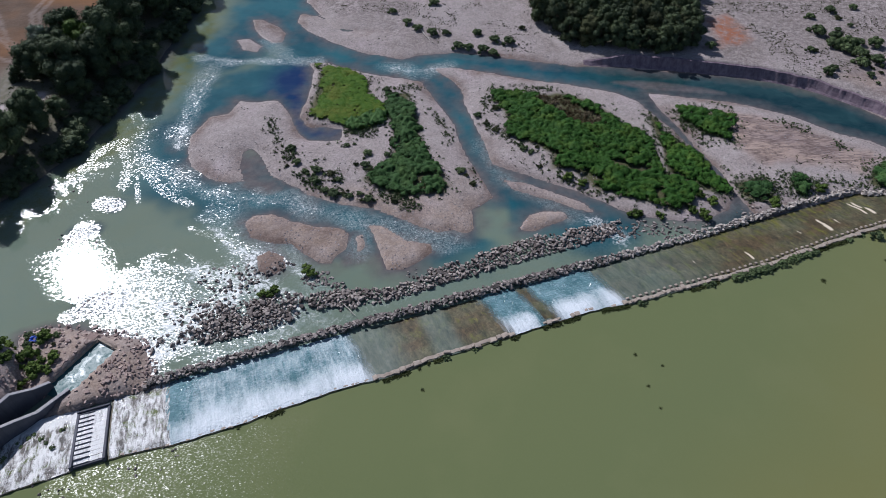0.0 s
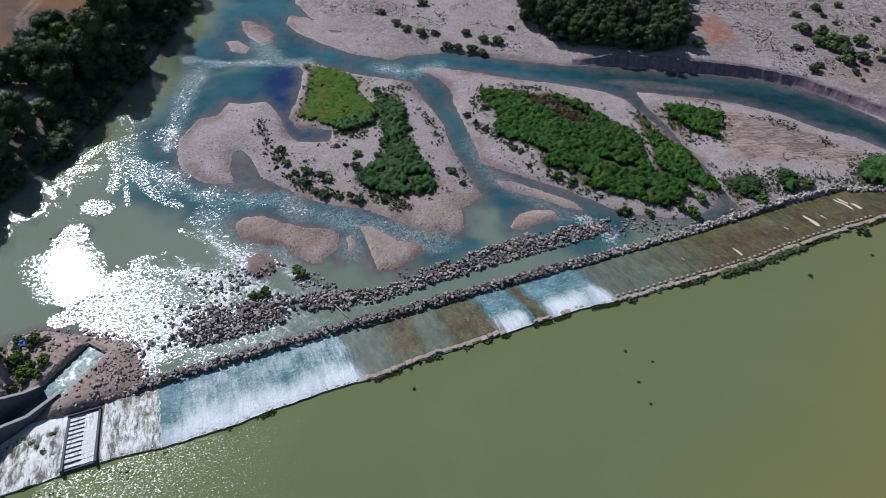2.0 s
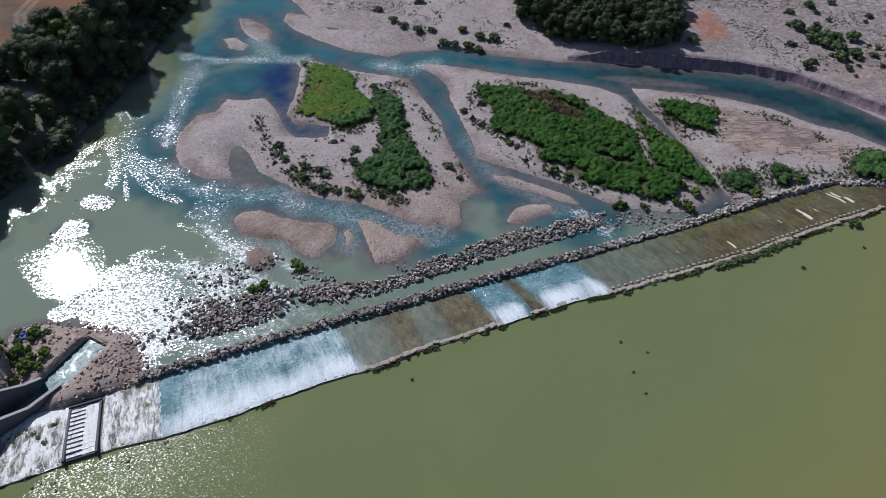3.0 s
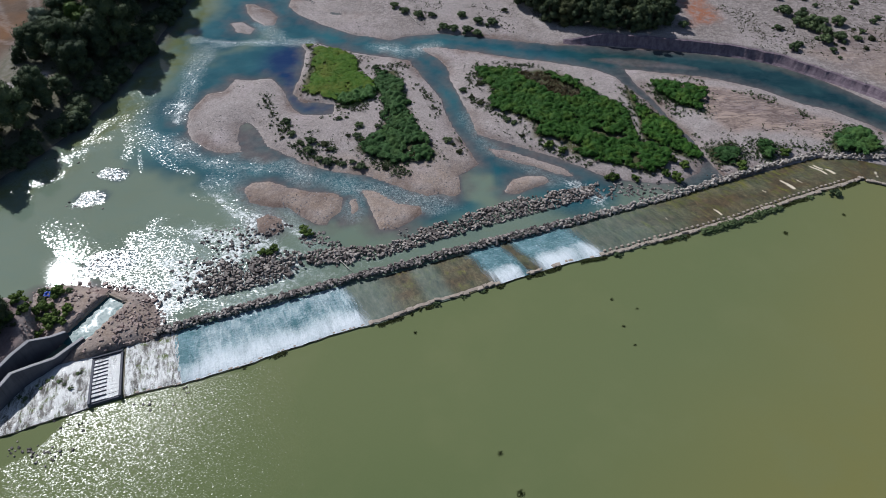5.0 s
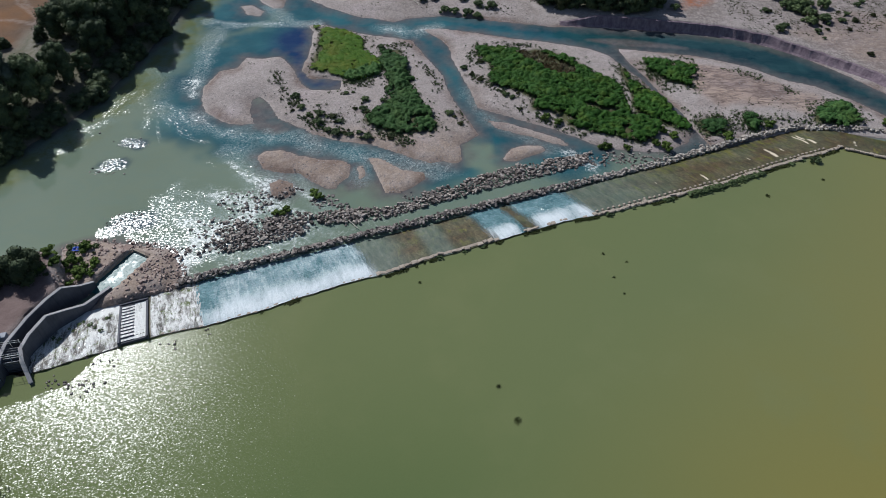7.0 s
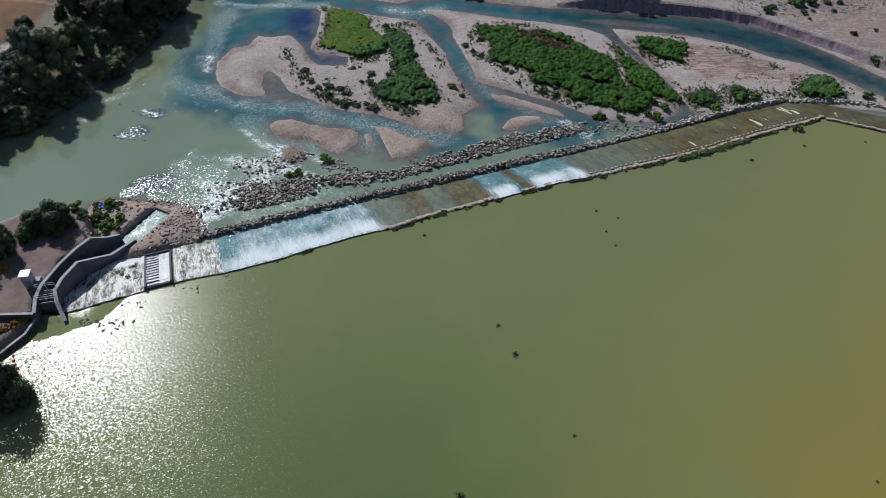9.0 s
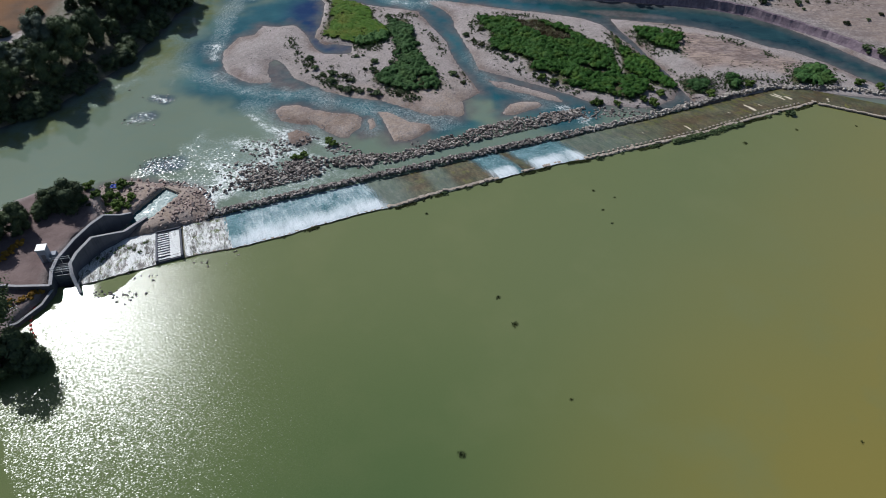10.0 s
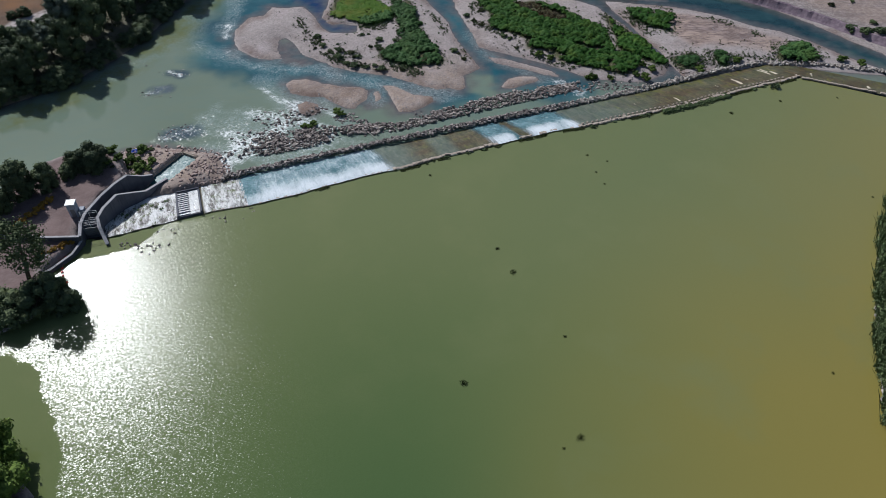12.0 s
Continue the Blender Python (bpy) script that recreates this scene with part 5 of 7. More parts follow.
def quad_mesh(name, quads, material):
    co = quads.reshape(-1, 3).astype(np.float32)
    n = len(quads)
    me = bpy.data.meshes.new(name)
    me.vertices.add(4 * n)
    me.vertices.foreach_set("co", co.ravel())
    me.loops.add(4 * n)
    me.loops.foreach_set("vertex_index", np.arange(4 * n, dtype=np.int32))
    me.polygons.add(n)
    me.polygons.foreach_set("loop_start", np.arange(0, 4 * n, 4, dtype=np.int32))
    me.polygons.foreach_set("loop_total", np.full(n, 4, np.int32))
    me.materials.append(material)
    me.update(calc_edges=True)
    return me


def ball_quads(n=3):
    """A ball of square patches."""
    out = []
    for axis in range(3):
        for sign in (-1, 1):
            for i in range(n):
                for j in range(n):
                    quad = []
                    for a, b in ((0, 0), (1, 0), (1, 1), (0, 1))[::sign]:
                        v = [0, 0, 0]
                        v[axis], v[(axis + 1) % 3], v[(axis + 2) % 3] = sign, 2 * (i + a) / n - 1, 2 * (j + b) / n - 1
                        quad.append(v)
                    out.append(quad)
    q = np.array(out, float)
    return q / np.linalg.norm(q, axis=-1, keepdims=True)


BALL = ball_quads()


def crown_mesh(name, rng, centres, leaves, flat, fill, material):
    """Leaves over dense inner clumps of twigs and foliage, through which no light passes."""
    c = np.array(centres, float)
    lump = 1 + 0.22 * np.sin(BALL[..., 0] * 5 + 1) * np.sin(BALL[..., 1] * 6) * np.cos(BALL[..., 2] * 4)
    core = c[:, None, None, :3] + BALL[None] * lump[None, ..., None] * (fill * c[:, None, None, 3:4]) * np.array([1, 1, flat])
    return quad_mesh(name, np.concatenate([core.reshape(-1, 4, 3), leaves]), material)


def make_tree(name, label, category, seed, height, spread, leaf, size=0.25, clumps=30, per=210, low=0.28, group="", fill=0.68):
    """A tapered trunk with limbs and an uneven crown of leaf clumps."""
    rng = np.random.default_rng(seed)
    tree = thing(name, label, category, Matrix.Identity(4), group)
    bm = bmesh.new()
    bend = Vector((rng.uniform(-0.3, 0.3), rng.uniform(-0.3, 0.3), 0))
    mid = Vector((0, 0, height * 0.4)) + bend
    tube(bm, (0, 0, -0.4), mid, 0.028 * height, 0.018 * height, 7)
    tube(bm, mid, mid + bend + Vector((0, 0, height * 0.4)), 0.018 * height, 0.006 * height, 6)
    centres, limbs = [], []
    for k in range(clumps):
        a = k * 2.4 + rng.uniform(-0.5, 0.5)
        f = (k + 0.5) / clumps
        z = height * (low + (1 - low) * f ** 0.85) * rng.uniform(0.9, 1.03)
        u = (z / height - low) / (1 - low)
        reach = spread * (0.35 + 0.75 * math.sin(math.pi * min(max(0.18 + 0.78 * u, 0), 1))) * rng.uniform(0.45, 1.0)
        c = (math.cos(a) * reach * 0.8, math.sin(a) * reach * 0.8, z - 0.1 * height)
        centres.append((*c, spread * rng.uniform(0.2, 0.48)))
        if k % 5 == 0:
            limbs.append((mid * rng.uniform(0.7, 1.2), c[:3]))
    trunk = part("trunk", bm, BARK, tree)
    for a, b in limbs[:4]:
        part("limb", tube(bmesh.new(), a, b, 0.009 * height, 0.003 * height, 5), BARK, trunk)
    crown = new("crown", crown_mesh("crown", rng, centres, leaf_quads(rng, centres, per, size, 0.8, 1.1, 0.3, 0.6, 0.7), 0.8, fill, leaf))
    crown.parent = tree
    return tree


def make_bush(name, label, seed, radius, height, leaf, size=0.16, clumps=13, per=90, group=""):
    """Uneven scrub: clumps of several sizes along a few crooked stems."""
    rng = np.random.default_rng(seed)
    bush = thing(name, label, "bush", Matrix.Identity(4), group)
    bm = bmesh.new()
    centres = []
    for k in range(clumps):
        a, r = k * 2.4 + rng.uniform(-0.6, 0.6), radius * 0.95 * math.sqrt((k + 0.3) / clumps) * rng.uniform(0.6, 1.15)
        x, y = math.cos(a) * r * 1.25, math.sin(a) * r * 0.85
        z = height * (0.55 - 0.34 * (r / radius) ** 2) * rng.uniform(0.5, 1.25)
        centres.append((x, y, max(z, 0.1 * height), radius * rng.uniform(0.2, 0.44)))
        if k < 6:
            tube(bm, (0, 0, -0.2), (x, y, z), 0.05, 0.015, 5)
    part("stem", bm, BARK, bush)
    crown = new("foliage", crown_mesh("foliage", rng, centres, leaf_quads(rng, centres, per, size, 0.7, 1.1, 0.35, 0.55, 0.7), 0.7, 0.68, leaf))
    crown.parent = bush
    return bush


def plant(source, x, y, turn, scale, tall=1.0, z=None):
    z = ground_at(x, y) if z is None else z
    return copy_thing(source, Matrix.Translation((x, y, z)) @ Matrix.Rotation(turn, 4, "Z") @ Matrix.Diagonal((scale, scale * (0.88 + 0.24 * ((x * 7.3 + y * 3.1) % 1.0)), scale * tall, 1)))


def scatter(rng, x0, x1, y0, y1, gap, ok):
    """Random spots no nearer to each other than gap, where ok holds."""
    n = int(9 * (x1 - x0) * (y1 - y0) / (gap * gap))
    pick = np.random.default_rng(rng.randrange(10 ** 6))
    xs, ys = pick.uniform(x0, x1, n), pick.uniform(y0, y1, n)
    good = ok(xs, ys)
    out, cells = [], {}
    for x, y in zip(xs[good].tolist(), ys[good].tolist()):
        i, j = int(x // gap), int(y // gap)
        if any((x - p) ** 2 + (y - q) ** 2 < gap * gap for a in (-1, 0, 1) for b in (-1, 0, 1) for p, q in cells.get((i + a, j + b), ())):
            continue
        cells.setdefault((i, j), []).append((x, y))
        out.append((x, y))
    return out


def d_of(poly, x, y):
    return float(inside(poly, np.array([x]), np.array([y]))[0])


def woods():
    rng = random.Random(11)
    kinds = [make_tree("river_tree", "dense dark green broadleaf tree on the wooded bank", "tree", 1, 8.5, 3.4, TREE_LEAF, group="bank trees"),
             make_tree("river_tree", "dense dark green broadleaf tree on the wooded bank", "tree", 2, 7.2, 3.0, LUSH_LEAF, group="bank trees"),
             make_tree("river_tree", "tall grey-green poplar on the wooded bank", "tree", 3, 9.5, 3.0, POPLAR_LEAF, 0.22, group="bank trees"),
             make_tree("river_tree", "dark green spreading tree on the wooded bank", "tree", 4, 7.8, 3.8, TREE_LEAF, group="bank trees")]

    def clear_of(x, y):
        """Open ground on the sunny side of the lane and round the shed."""
        free = np.hypot(x + 86.8, y - 100.5) > 4.6
        for k in (3.5, 7):
            free = free & (along([(p + 0.53 * k, q - 0.85 * k) for p, q in LANE[1:]], x, y) > 3.3)
        return free

    def ok(x, y):
        d = inside(WEST_BANK, x, y)
        deep = np.where(y > 138, 15, np.where(y > 110, 20, np.where(y > 104, 16, 40)))
        return clear_of(x, y) & (d > np.where(y > 92, 4.6, 2.6)) & (d < deep) & (along(LANE, x, y) > 6.0) & (np.hypot(x + 81, y - 115.5) > 5) & (np.hypot(x + 90.3, y - 105.8) > 8.5)
    for x, y in scatter(rng, -128, -62, 52, 190, 4.6, ok):
        k = rng.choices(range(4), (4, 1.3, 1.8, 4))[0]
        small = 0.8 if y < 104 and x < -86 else (1.36 if d_of(WEST_BANK, x, y) < 10 else 1.05)
        if any(abs(x - p) < 9 and 0 < q - y < 11 for p, q in LANE[1:]):
            small *= 0.55
        plant(kinds[k], x, y, rng.uniform(0, 6.28), small * rng.uniform(0.75, 1.35), rng.uniform(0.9, 1.25))
    low = make_tree("bank_thicket", "low dark bushy growth overhanging the river bank", "tree", 5, 3.6, 2.8, TREE_LEAF, 0.3, 20, 120, 0.05, "bank trees")
    for (ax, ay), (bx, by) in zip(WEST_BANK[1:9], WEST_BANK[2:10]):
        n = max(1, int(math.hypot(bx - ax, by - ay) / 2.2))
        for k in range(n):
            t = (k + rng.uniform(0.2, 0.8)) / n
            plant(low, ax + (bx - ax) * t + rng.uniform(-4.5, 0.3), ay + (by - ay) * t + rng.uniform(-0.5, 0.8), rng.uniform(0, 6.28), rng.uniform(0.7, 1.15), 0.8, LOW + 0.4)
    for (ax, ay), (bx, by) in zip(LANE[:-1], LANE[1:]):
        for k in range(int(math.hypot(bx - ax, by - ay) / 0.9)):
            t, off = rng.random(), rng.choice((-1, -1, -1, 1)) * rng.uniform(3.4, 13)
            px, py = ax + (bx - ax) * t, ay + (by - ay) * t + off
            size = rng.uniform(0.35, 0.85)
            if math.hypot(px + 89.1, py - 104.4) > 3.2 and math.hypot(px + 87.2, py - 101.2) > 2.6:
                plant(low, px, py, rng.uniform(0, 6.28), size, 0.9)
    kinds.append(low)
    far = [make_tree("far_tree", "dark olive-green riverside tree on the far plain", "tree", 21, 5.2, 2.3, TREE_LEAF, 0.27, 20, 130, 0.15, "far trees"),
           make_tree("far_tree", "dark olive-green riverside tree on the far plain", "tree", 22, 4.4, 2.5, SCRUB_LEAF, 0.27, 20, 130, 0.12, "far trees")]
    for x, y in scatter(rng, 20, 70, 134, 176, 2.6, lambda x, y: inside(FAR_WOOD, x, y) > 0.3):
        plant(far[rng.random() < 0.3], x, y, rng.uniform(0, 6.28), rng.uniform(0.85, 1.25), rng.uniform(0.9, 1.3))
    for ob in kinds + far:
        ob.matrix_basis = Matrix.Translation((-100 - rng.uniform(0, 8), 170 + 6 * (kinds + far).index(ob), ground_at(-100, 172)))


def canopy(centres, step, noise_seed, dome=0.6):
    """The closed surface of overlapping leaf domes as a fine lumpy sheet: grid of heights and where it exists."""
    c = np.array(centres)
    x0, y0 = c[:, 0].min() - 2.2, c[:, 1].min() - 2.2
    nx, ny = int((c[:, 0].max() + 2.2 - x0) / step) + 1, int((c[:, 1].max() + 2.2 - y0) / step) + 1
    xs, ys = x0 + step * np.arange(nx), y0 + step * np.arange(ny)
    gx, gy = np.meshgrid(xs, ys)
    z = np.full(gx.shape, -99.0)
    warp_x, warp_y = 0.3 * fractal(gx, gy, 1.1, noise_seed), 0.3 * fractal(gx, gy, 1.1, noise_seed + 5)
    for x, y, zc, r in centres:
        i0, i1 = max(int((y - r - y0) / step) - 1, 0), min(int((y + r - y0) / step) + 3, ny)
        j0, j1 = max(int((x - r - x0) / step) - 1, 0), min(int((x + r - x0) / step) + 3, nx)
        d2 = (gx[i0:i1, j0:j1] + warp_x[i0:i1, j0:j1] - x) ** 2 + (gy[i0:i1, j0:j1] + warp_y[i0:i1, j0:j1] - y) ** 2
        cap = np.where(d2 < r * r, zc - 0.1 + dome * np.sqrt(np.maximum(r * r - d2, 0)), -99)
        z[i0:i1, j0:j1] = np.maximum(z[i0:i1, j0:j1], cap)
    z = np.where(z > -90, z + 0.55 * dome * fractal(gx, gy, 0.62, noise_seed + 9, 2), z)
    keep = z > -90
    i = np.arange(nx * ny).reshape(ny, nx)
    ok = keep[:-1, :-1] & keep[1:, :-1] & keep[:-1, 1:] & keep[1:, 1:]
    f = np.stack([i[:-1, :-1], i[:-1, 1:], i[1:, 1:], i[1:, :-1]], -1)[ok]
    co = np.stack([gx, gy, np.where(keep, z, 0)], -1).reshape(-1, 3)
    used = np.unique(f)
    remap = np.full(nx * ny, -1)
    remap[used] = np.arange(len(used))
    return co[used], remap[f]


def mass_mesh(name, co, faces, quads, material):
    """A canopy sheet and loose leaves as one mesh."""
    n, q = len(co), len(quads)
    allco = np.concatenate([co, quads.reshape(-1, 3)]).astype(np.float32)
    f = np.concatenate([faces, n + np.arange(4 * q).reshape(-1, 4)]).astype(np.int32)
    me = bpy.data.meshes.new(name)
    me.vertices.add(len(allco))
    me.vertices.foreach_set("co", allco.ravel())
    me.loops.add(f.size)
    me.loops.foreach_set("vertex_index", f.ravel())
    me.polygons.add(len(f))
    me.polygons.foreach_set("loop_start", np.arange(0, f.size, 4, dtype=np.int32))
    me.polygons.foreach_set("loop_total", np.full(len(f), 4, np.int32))
    me.polygons.foreach_set("use_smooth", np.arange(len(f)) < len(faces))
    me.materials.append(material)
    me.update(calc_edges=True)
    return me


WITHERED = [(21, 120.3), (27.5, 119.2), (31.6, 115.6), (33.8, 111.4), (31.3, 108.5), (28.1, 110.3), (24.0, 115.0), (20.5, 117.5)]


def thickets():
    """Low willow scrub that covers the bars, each patch one mass."""
    looks = {"reed_patch": (REED_LEAF, 0.9, 0.9, 0.22, "bright green reed patch on the gravel bar"),
             "middle_thicket": (DEEP_LEAF, 0.78, 1.2, 0.22, "dark green willow scrub on the gravel bar"),
             "island_thicket": (GREEN_LEAF, 0.82, 1.4, 0.24, "dense green willow scrub covering the island")}
    for k, (name, poly) in enumerate(PLANTS.items()):
        leaf, radius, height, size, label = looks.get(name, (GREEN_LEAF, 0.8, 1.3, 0.23, "dense green willow scrub beside the water"))
        if name in ("toe_thicket", "toe_bushes", "end_thicket", "reed_mound"):
            leaf, height = DEEP_LEAF, 1.6
        rng, prng = np.random.default_rng(100 + k), random.Random(200 + k)
        p = np.array(poly)
        x0, y0, x1, y1 = *p.min(0), *p.max(0)
        gap = radius * 0.85
        gx, gy = np.meshgrid(np.arange(x0 - 1, x1 + 1, gap), np.arange(y0 - 1, y1 + 1, gap))
        gx, gy = gx.ravel() + rng.uniform(-0.5, 0.5, gx.size), gy.ravel() + rng.uniform(-0.5, 0.5, gx.size)
        d = inside(poly, gx, gy) - 0.2 + 1.5 * fractal(gx, gy, 5, 41) + 0.9 * fractal(gx, gy, 2.0, 42, 2)
        hole = 0.75 * fractal(gx + gy, gx - gy, 8, 300 + k) + 0.5 * fractal(gx, gy, 2.5, 310 + k, 2)
        limit = {"middle_thicket": 0.45, "island_thicket": 0.42, "reed_patch": 2.0}.get(name, 0.55)
        withered = inside(WITHERED, gx, gy) + 1.5 * fractal(gx, gy, 3, 320)
        keep = (d > 0.1) & (hole < limit) & (withered < 0)
        gx, gy, d = gx[keep], gy[keep], d[keep]
        lump = 0.8 + 1.1 * fractal(gx + 0.6 * gy, gx - gy, 7, 400 + k) + 0.7 * fractal(gx, gy, 2.2, 401 + k)
        centres = []
        for x, y, e, q in zip(gx, gy, d, lump):
            r = radius * prng.uniform(0.5, 1.0) ** 0.8 * (0.6 + 0.4 * min(max(e, 0), 1)) * (1.25 if prng.random() < 0.12 else 1.0)
            flat = 0.15 if name == "reed_patch" else 1.0
            centres.append((x, y, ground_at(x, y) + height * (0.42 + 0.4 * flat * (q - 0.9)), r))
        if not centres:
            continue
        if name == "reed_patch":
            q = leaf_quads(rng, centres, 60, size * 0.5, 0.4, 0.5, 1.6, 0.3)
            feet = np.array([(c[0], c[1], c[2] - 0.35) for c in centres for _ in range(14)])
            feet[:, :2] += rng.uniform(-0.8, 0.8, (len(feet), 2))
            q = np.concatenate([q, blade_quads(rng, feet, 0.42, 0.05)])
        else:
            q = leaf_quads(rng, centres, 95, size * 0.55, 0.66, 1.2, 0.4, 0.55, 0.9)
        ob = new("willow_scrub" if name != "reed_patch" else "reed_bed", mass_mesh(name, *canopy(centres, 0.2, 800 + k, 0.2 if name == "reed_patch" else 0.6), q, leaf))
        tagged(ob, label, "shrubs", kind="stuff")
    # the withered stand in the middle of the island
    rng = np.random.default_rng(150)
    x, y = rng.uniform(20, 36, 900), rng.uniform(105, 122, 900)
    keep = inside(WITHERED, x, y) + 1.5 * fractal(x, y, 3, 320) > -0.6
    c = [(a, b, ground_at(a, b) + 0.2, 0.2 + 0.4 * rng.random()) for a, b in zip(x[keep], y[keep])]
    tagged(new("withered_scrub", quad_mesh("withered_scrub", leaf_quads(rng, c, 40, 0.15, 0.8, 0.8, 0.3, 0.8, 0.3), DEAD_LEAF)), "brown withered scrub among the green willows", "shrubs", kind="stuff")
    # loose low scrub that frays the edges of the thickets and runs in lines over the gravel
    c = []
    lines = [[(-34.4, 111.1), (-32.8, 105.3), (-30.4, 100.8), (-27.4, 98), (-26.8, 95.6), (-24.4, 93.2), (-22, 90.8), (-18.1, 88.5)], [(-30, 101), (-28, 96), (-25, 91.8), (-22, 89.4), (-16, 87.4)], [(-24, 96.4), (-20, 93.3), (-17.5, 91.6)], [(-13, 94), (-10, 90), (-6, 86.2), (-3.5, 84.6)],
             [(-11.8, 121), (-7, 124), (-4.5, 123)], [(-12.2, 86.8), (-9, 87.5), (-4, 85)], [(6.2, 97), (7.6, 93)], [(-2, 116), (1, 108), (2, 103)], [(9.6, 110), (13, 106), (17, 101.6), (20, 96.2)],
             [(9, 114), (11, 121), (16, 123.5), (24, 123)], [(49, 116), (52, 107), (53, 104)], [(66, 92), (74, 92.5), (80, 91)], [(-21, 103.5), (-19.5, 102.5)], [(68, 113), (72, 110.6), (75, 108.8)], [(58, 118.3), (63, 116.8)], [(78.5, 105), (80, 102)], [(20.5, 95.5), (27, 89.4), (34, 86)]]
    for line in lines:
        for (ax, ay), (bx, by) in zip(line[:-1], line[1:]):
            for _ in range(int(9 * math.hypot(bx - ax, by - ay))):
                t = rng.random()
                x, y = ax + (bx - ax) * t + rng.normal() * 0.8, ay + (by - ay) * t + rng.normal() * 0.8
                r = 0.1 + 0.42 * rng.random() ** 2.2
                h = ground_at(x, y)
                if h > LOW + 0.1 and fractal(np.array(x), np.array(y), 3, 330) > -0.25:
                    c.append((x, y, h + 0.5 * r, r))
    for name, poly in PLANTS.items():
        p = np.array(poly)
        x, y = rng.uniform(p[:, 0].min() - 4, p[:, 0].max() + 4, 2500), rng.uniform(p[:, 1].min() - 4, p[:, 1].max() + 4, 2500)
        d = inside(poly, x, y)
        for a, b, e in zip(x, y, d):
            h = ground_at(a, b)
            if h > LOW + 0.1 and -2.6 < e < 0.8 and rng.random() < 0.5 * math.exp(min(e, 0) * 0.9):
                r = 0.1 + 0.4 * rng.random() ** 2
                c.append((a, b, h + 0.5 * r, r))
    tagged(new("low_scrub", quad_mesh("low_scrub", leaf_quads(rng, c, 34, 0.15, 0.75, 1.0, 0.35, 0.6, 0.5), BUSH_LEAF)), "low dark scrub fringing the thickets and the gravel", "shrubs", kind="stuff")


def d_any(x, y):
    """Ground heights at many spots, minus infinity on the works beside the sluice."""
    s, v = to_weir(x, y)
    h = np.array([ground_at(a, b) for a, b in zip(x, y)])
    return np.where((v > 15.5) & (s < -3.5) & (s > -18), h, -99)


def bushes():
    rng = random.Random(31)
    dark = make_bush("river_bush", "round dark green bush on the gravel", 41, 1.0, 1.25, BUSH_LEAF, group="bar bushes")
    grey = make_bush("river_bush", "low grey-green scrub bush on the gravel", 42, 0.85, 0.9, SCRUB_LEAF, group="bar bushes")
    lush = make_bush("river_bush", "lush green willow bush beside the water", 43, 1.3, 1.5, LUSH_LEAF, 0.22, 12, 60, "bar bushes")
    bar = [(-28.7, 100.9), (-26.9, 96.6), (-25, 94.1), (-22.9, 91.5), (-20.6, 89), (-20.1, 93.4), (-18.7, 91.8), (-18.9, 88), (-16.1, 87.5),
           (-22.9, 94.1), (-18.1, 102.2), (-14, 95.7), (-12.9, 94.3), (-13.8, 99.5), (-14.3, 88), (-12.6, 86.6), (-8.1, 86.3), (-6, 88.5),
           (-5.3, 103.2), (-4.1, 100.6), (-9.2, 104.1), (-10, 99.2), (-11.4, 121.9), (-9.5, 120.2), (-14.6, 109.3), (7.8, 113.2),
           (9.5, 110.2), (11.3, 108.1), (16.2, 101.5), (17.8, 100.8), (19, 96.3), (23.3, 96.4), (11.7, 115.4), (4, 94.7), (6.1, 91.1)]
    wet = [(34.5, 83.6), (38.8, 83.2), (44.7, 84.4), (46.6, 83.2), (46.9, 88.3), (49, 86.8), (23.9, 93.2), (26.3, 91.6), (60, 86.5), (70, 90.5), (95, 91), (99, 89.5)]
    made = []
    for x, y in bar:
        made.append(plant(rng.choice((dark, dark, grey)), x, y, rng.uniform(0, 6), rng.uniform(0.6, 1.1), 0.85))
        for _ in range(1):
            made.append(plant(rng.choice((dark, grey, grey)), x + rng.uniform(-2.0, 2.0), y + rng.uniform(-1.5, 1.5), rng.uniform(0, 6), rng.uniform(0.3, 0.65)))
    for x, y in wet:
        made.append(plant(lush, x, y, rng.uniform(0, 6), rng.uniform(0.7, 1.1)))
    for x, y, k in [(-21.0, 69.4, 0.95), (-20.2, 68.6, 0.6), (-27.2, 64.5, 0.7), (-25.6, 65, 0.8), (-26.4, 64.3, 0.5)]:
        made.append(plant(lush, x, y, rng.uniform(0, 6), k, 0.8, LOW + 0.25))
    far = [(-12.2, 157.9), (-8.3, 152), (-5.5, 149.2), (-2, 147), (4.1, 141.4), (6.7, 140.8), (9.9, 140), (12.5, 138.7), (-1.9, 162), (8.9, 147.3),
           (12.9, 144.1), (16.2, 143.4), (1.4, 147.1), (63.1, 139.3), (86.4, 128.8), (92.4, 155), (99.3, 158.8), (106, 160.9)]
    for x, y in far:
        made.append(plant(dark, x, y, rng.uniform(0, 6), rng.uniform(0.9, 1.6)))
    clump = [(94.5, 144.7), (96.5, 142), (94.3, 138.9), (97, 136.5), (95.4, 132.6), (98.7, 142), (102.8, 141.8), (92.5, 141), (99.5, 133.5), (91, 147)]
    for x, y in clump:
        made.append(plant(dark, x, y, rng.uniform(0, 6), rng.uniform(1.5, 2.2)))
    for x, y in [(-59, 50.4), (-55.6, 49.6), (-60.6, 52.3), (-57.8, 52.4), (-56.6, 55.2), (-60.5, 48.1), (-61.5, 54), (-62.5, 50)]:
        made.append(plant(lush, x, y, rng.uniform(0, 6), rng.uniform(0.8, 1.25)))
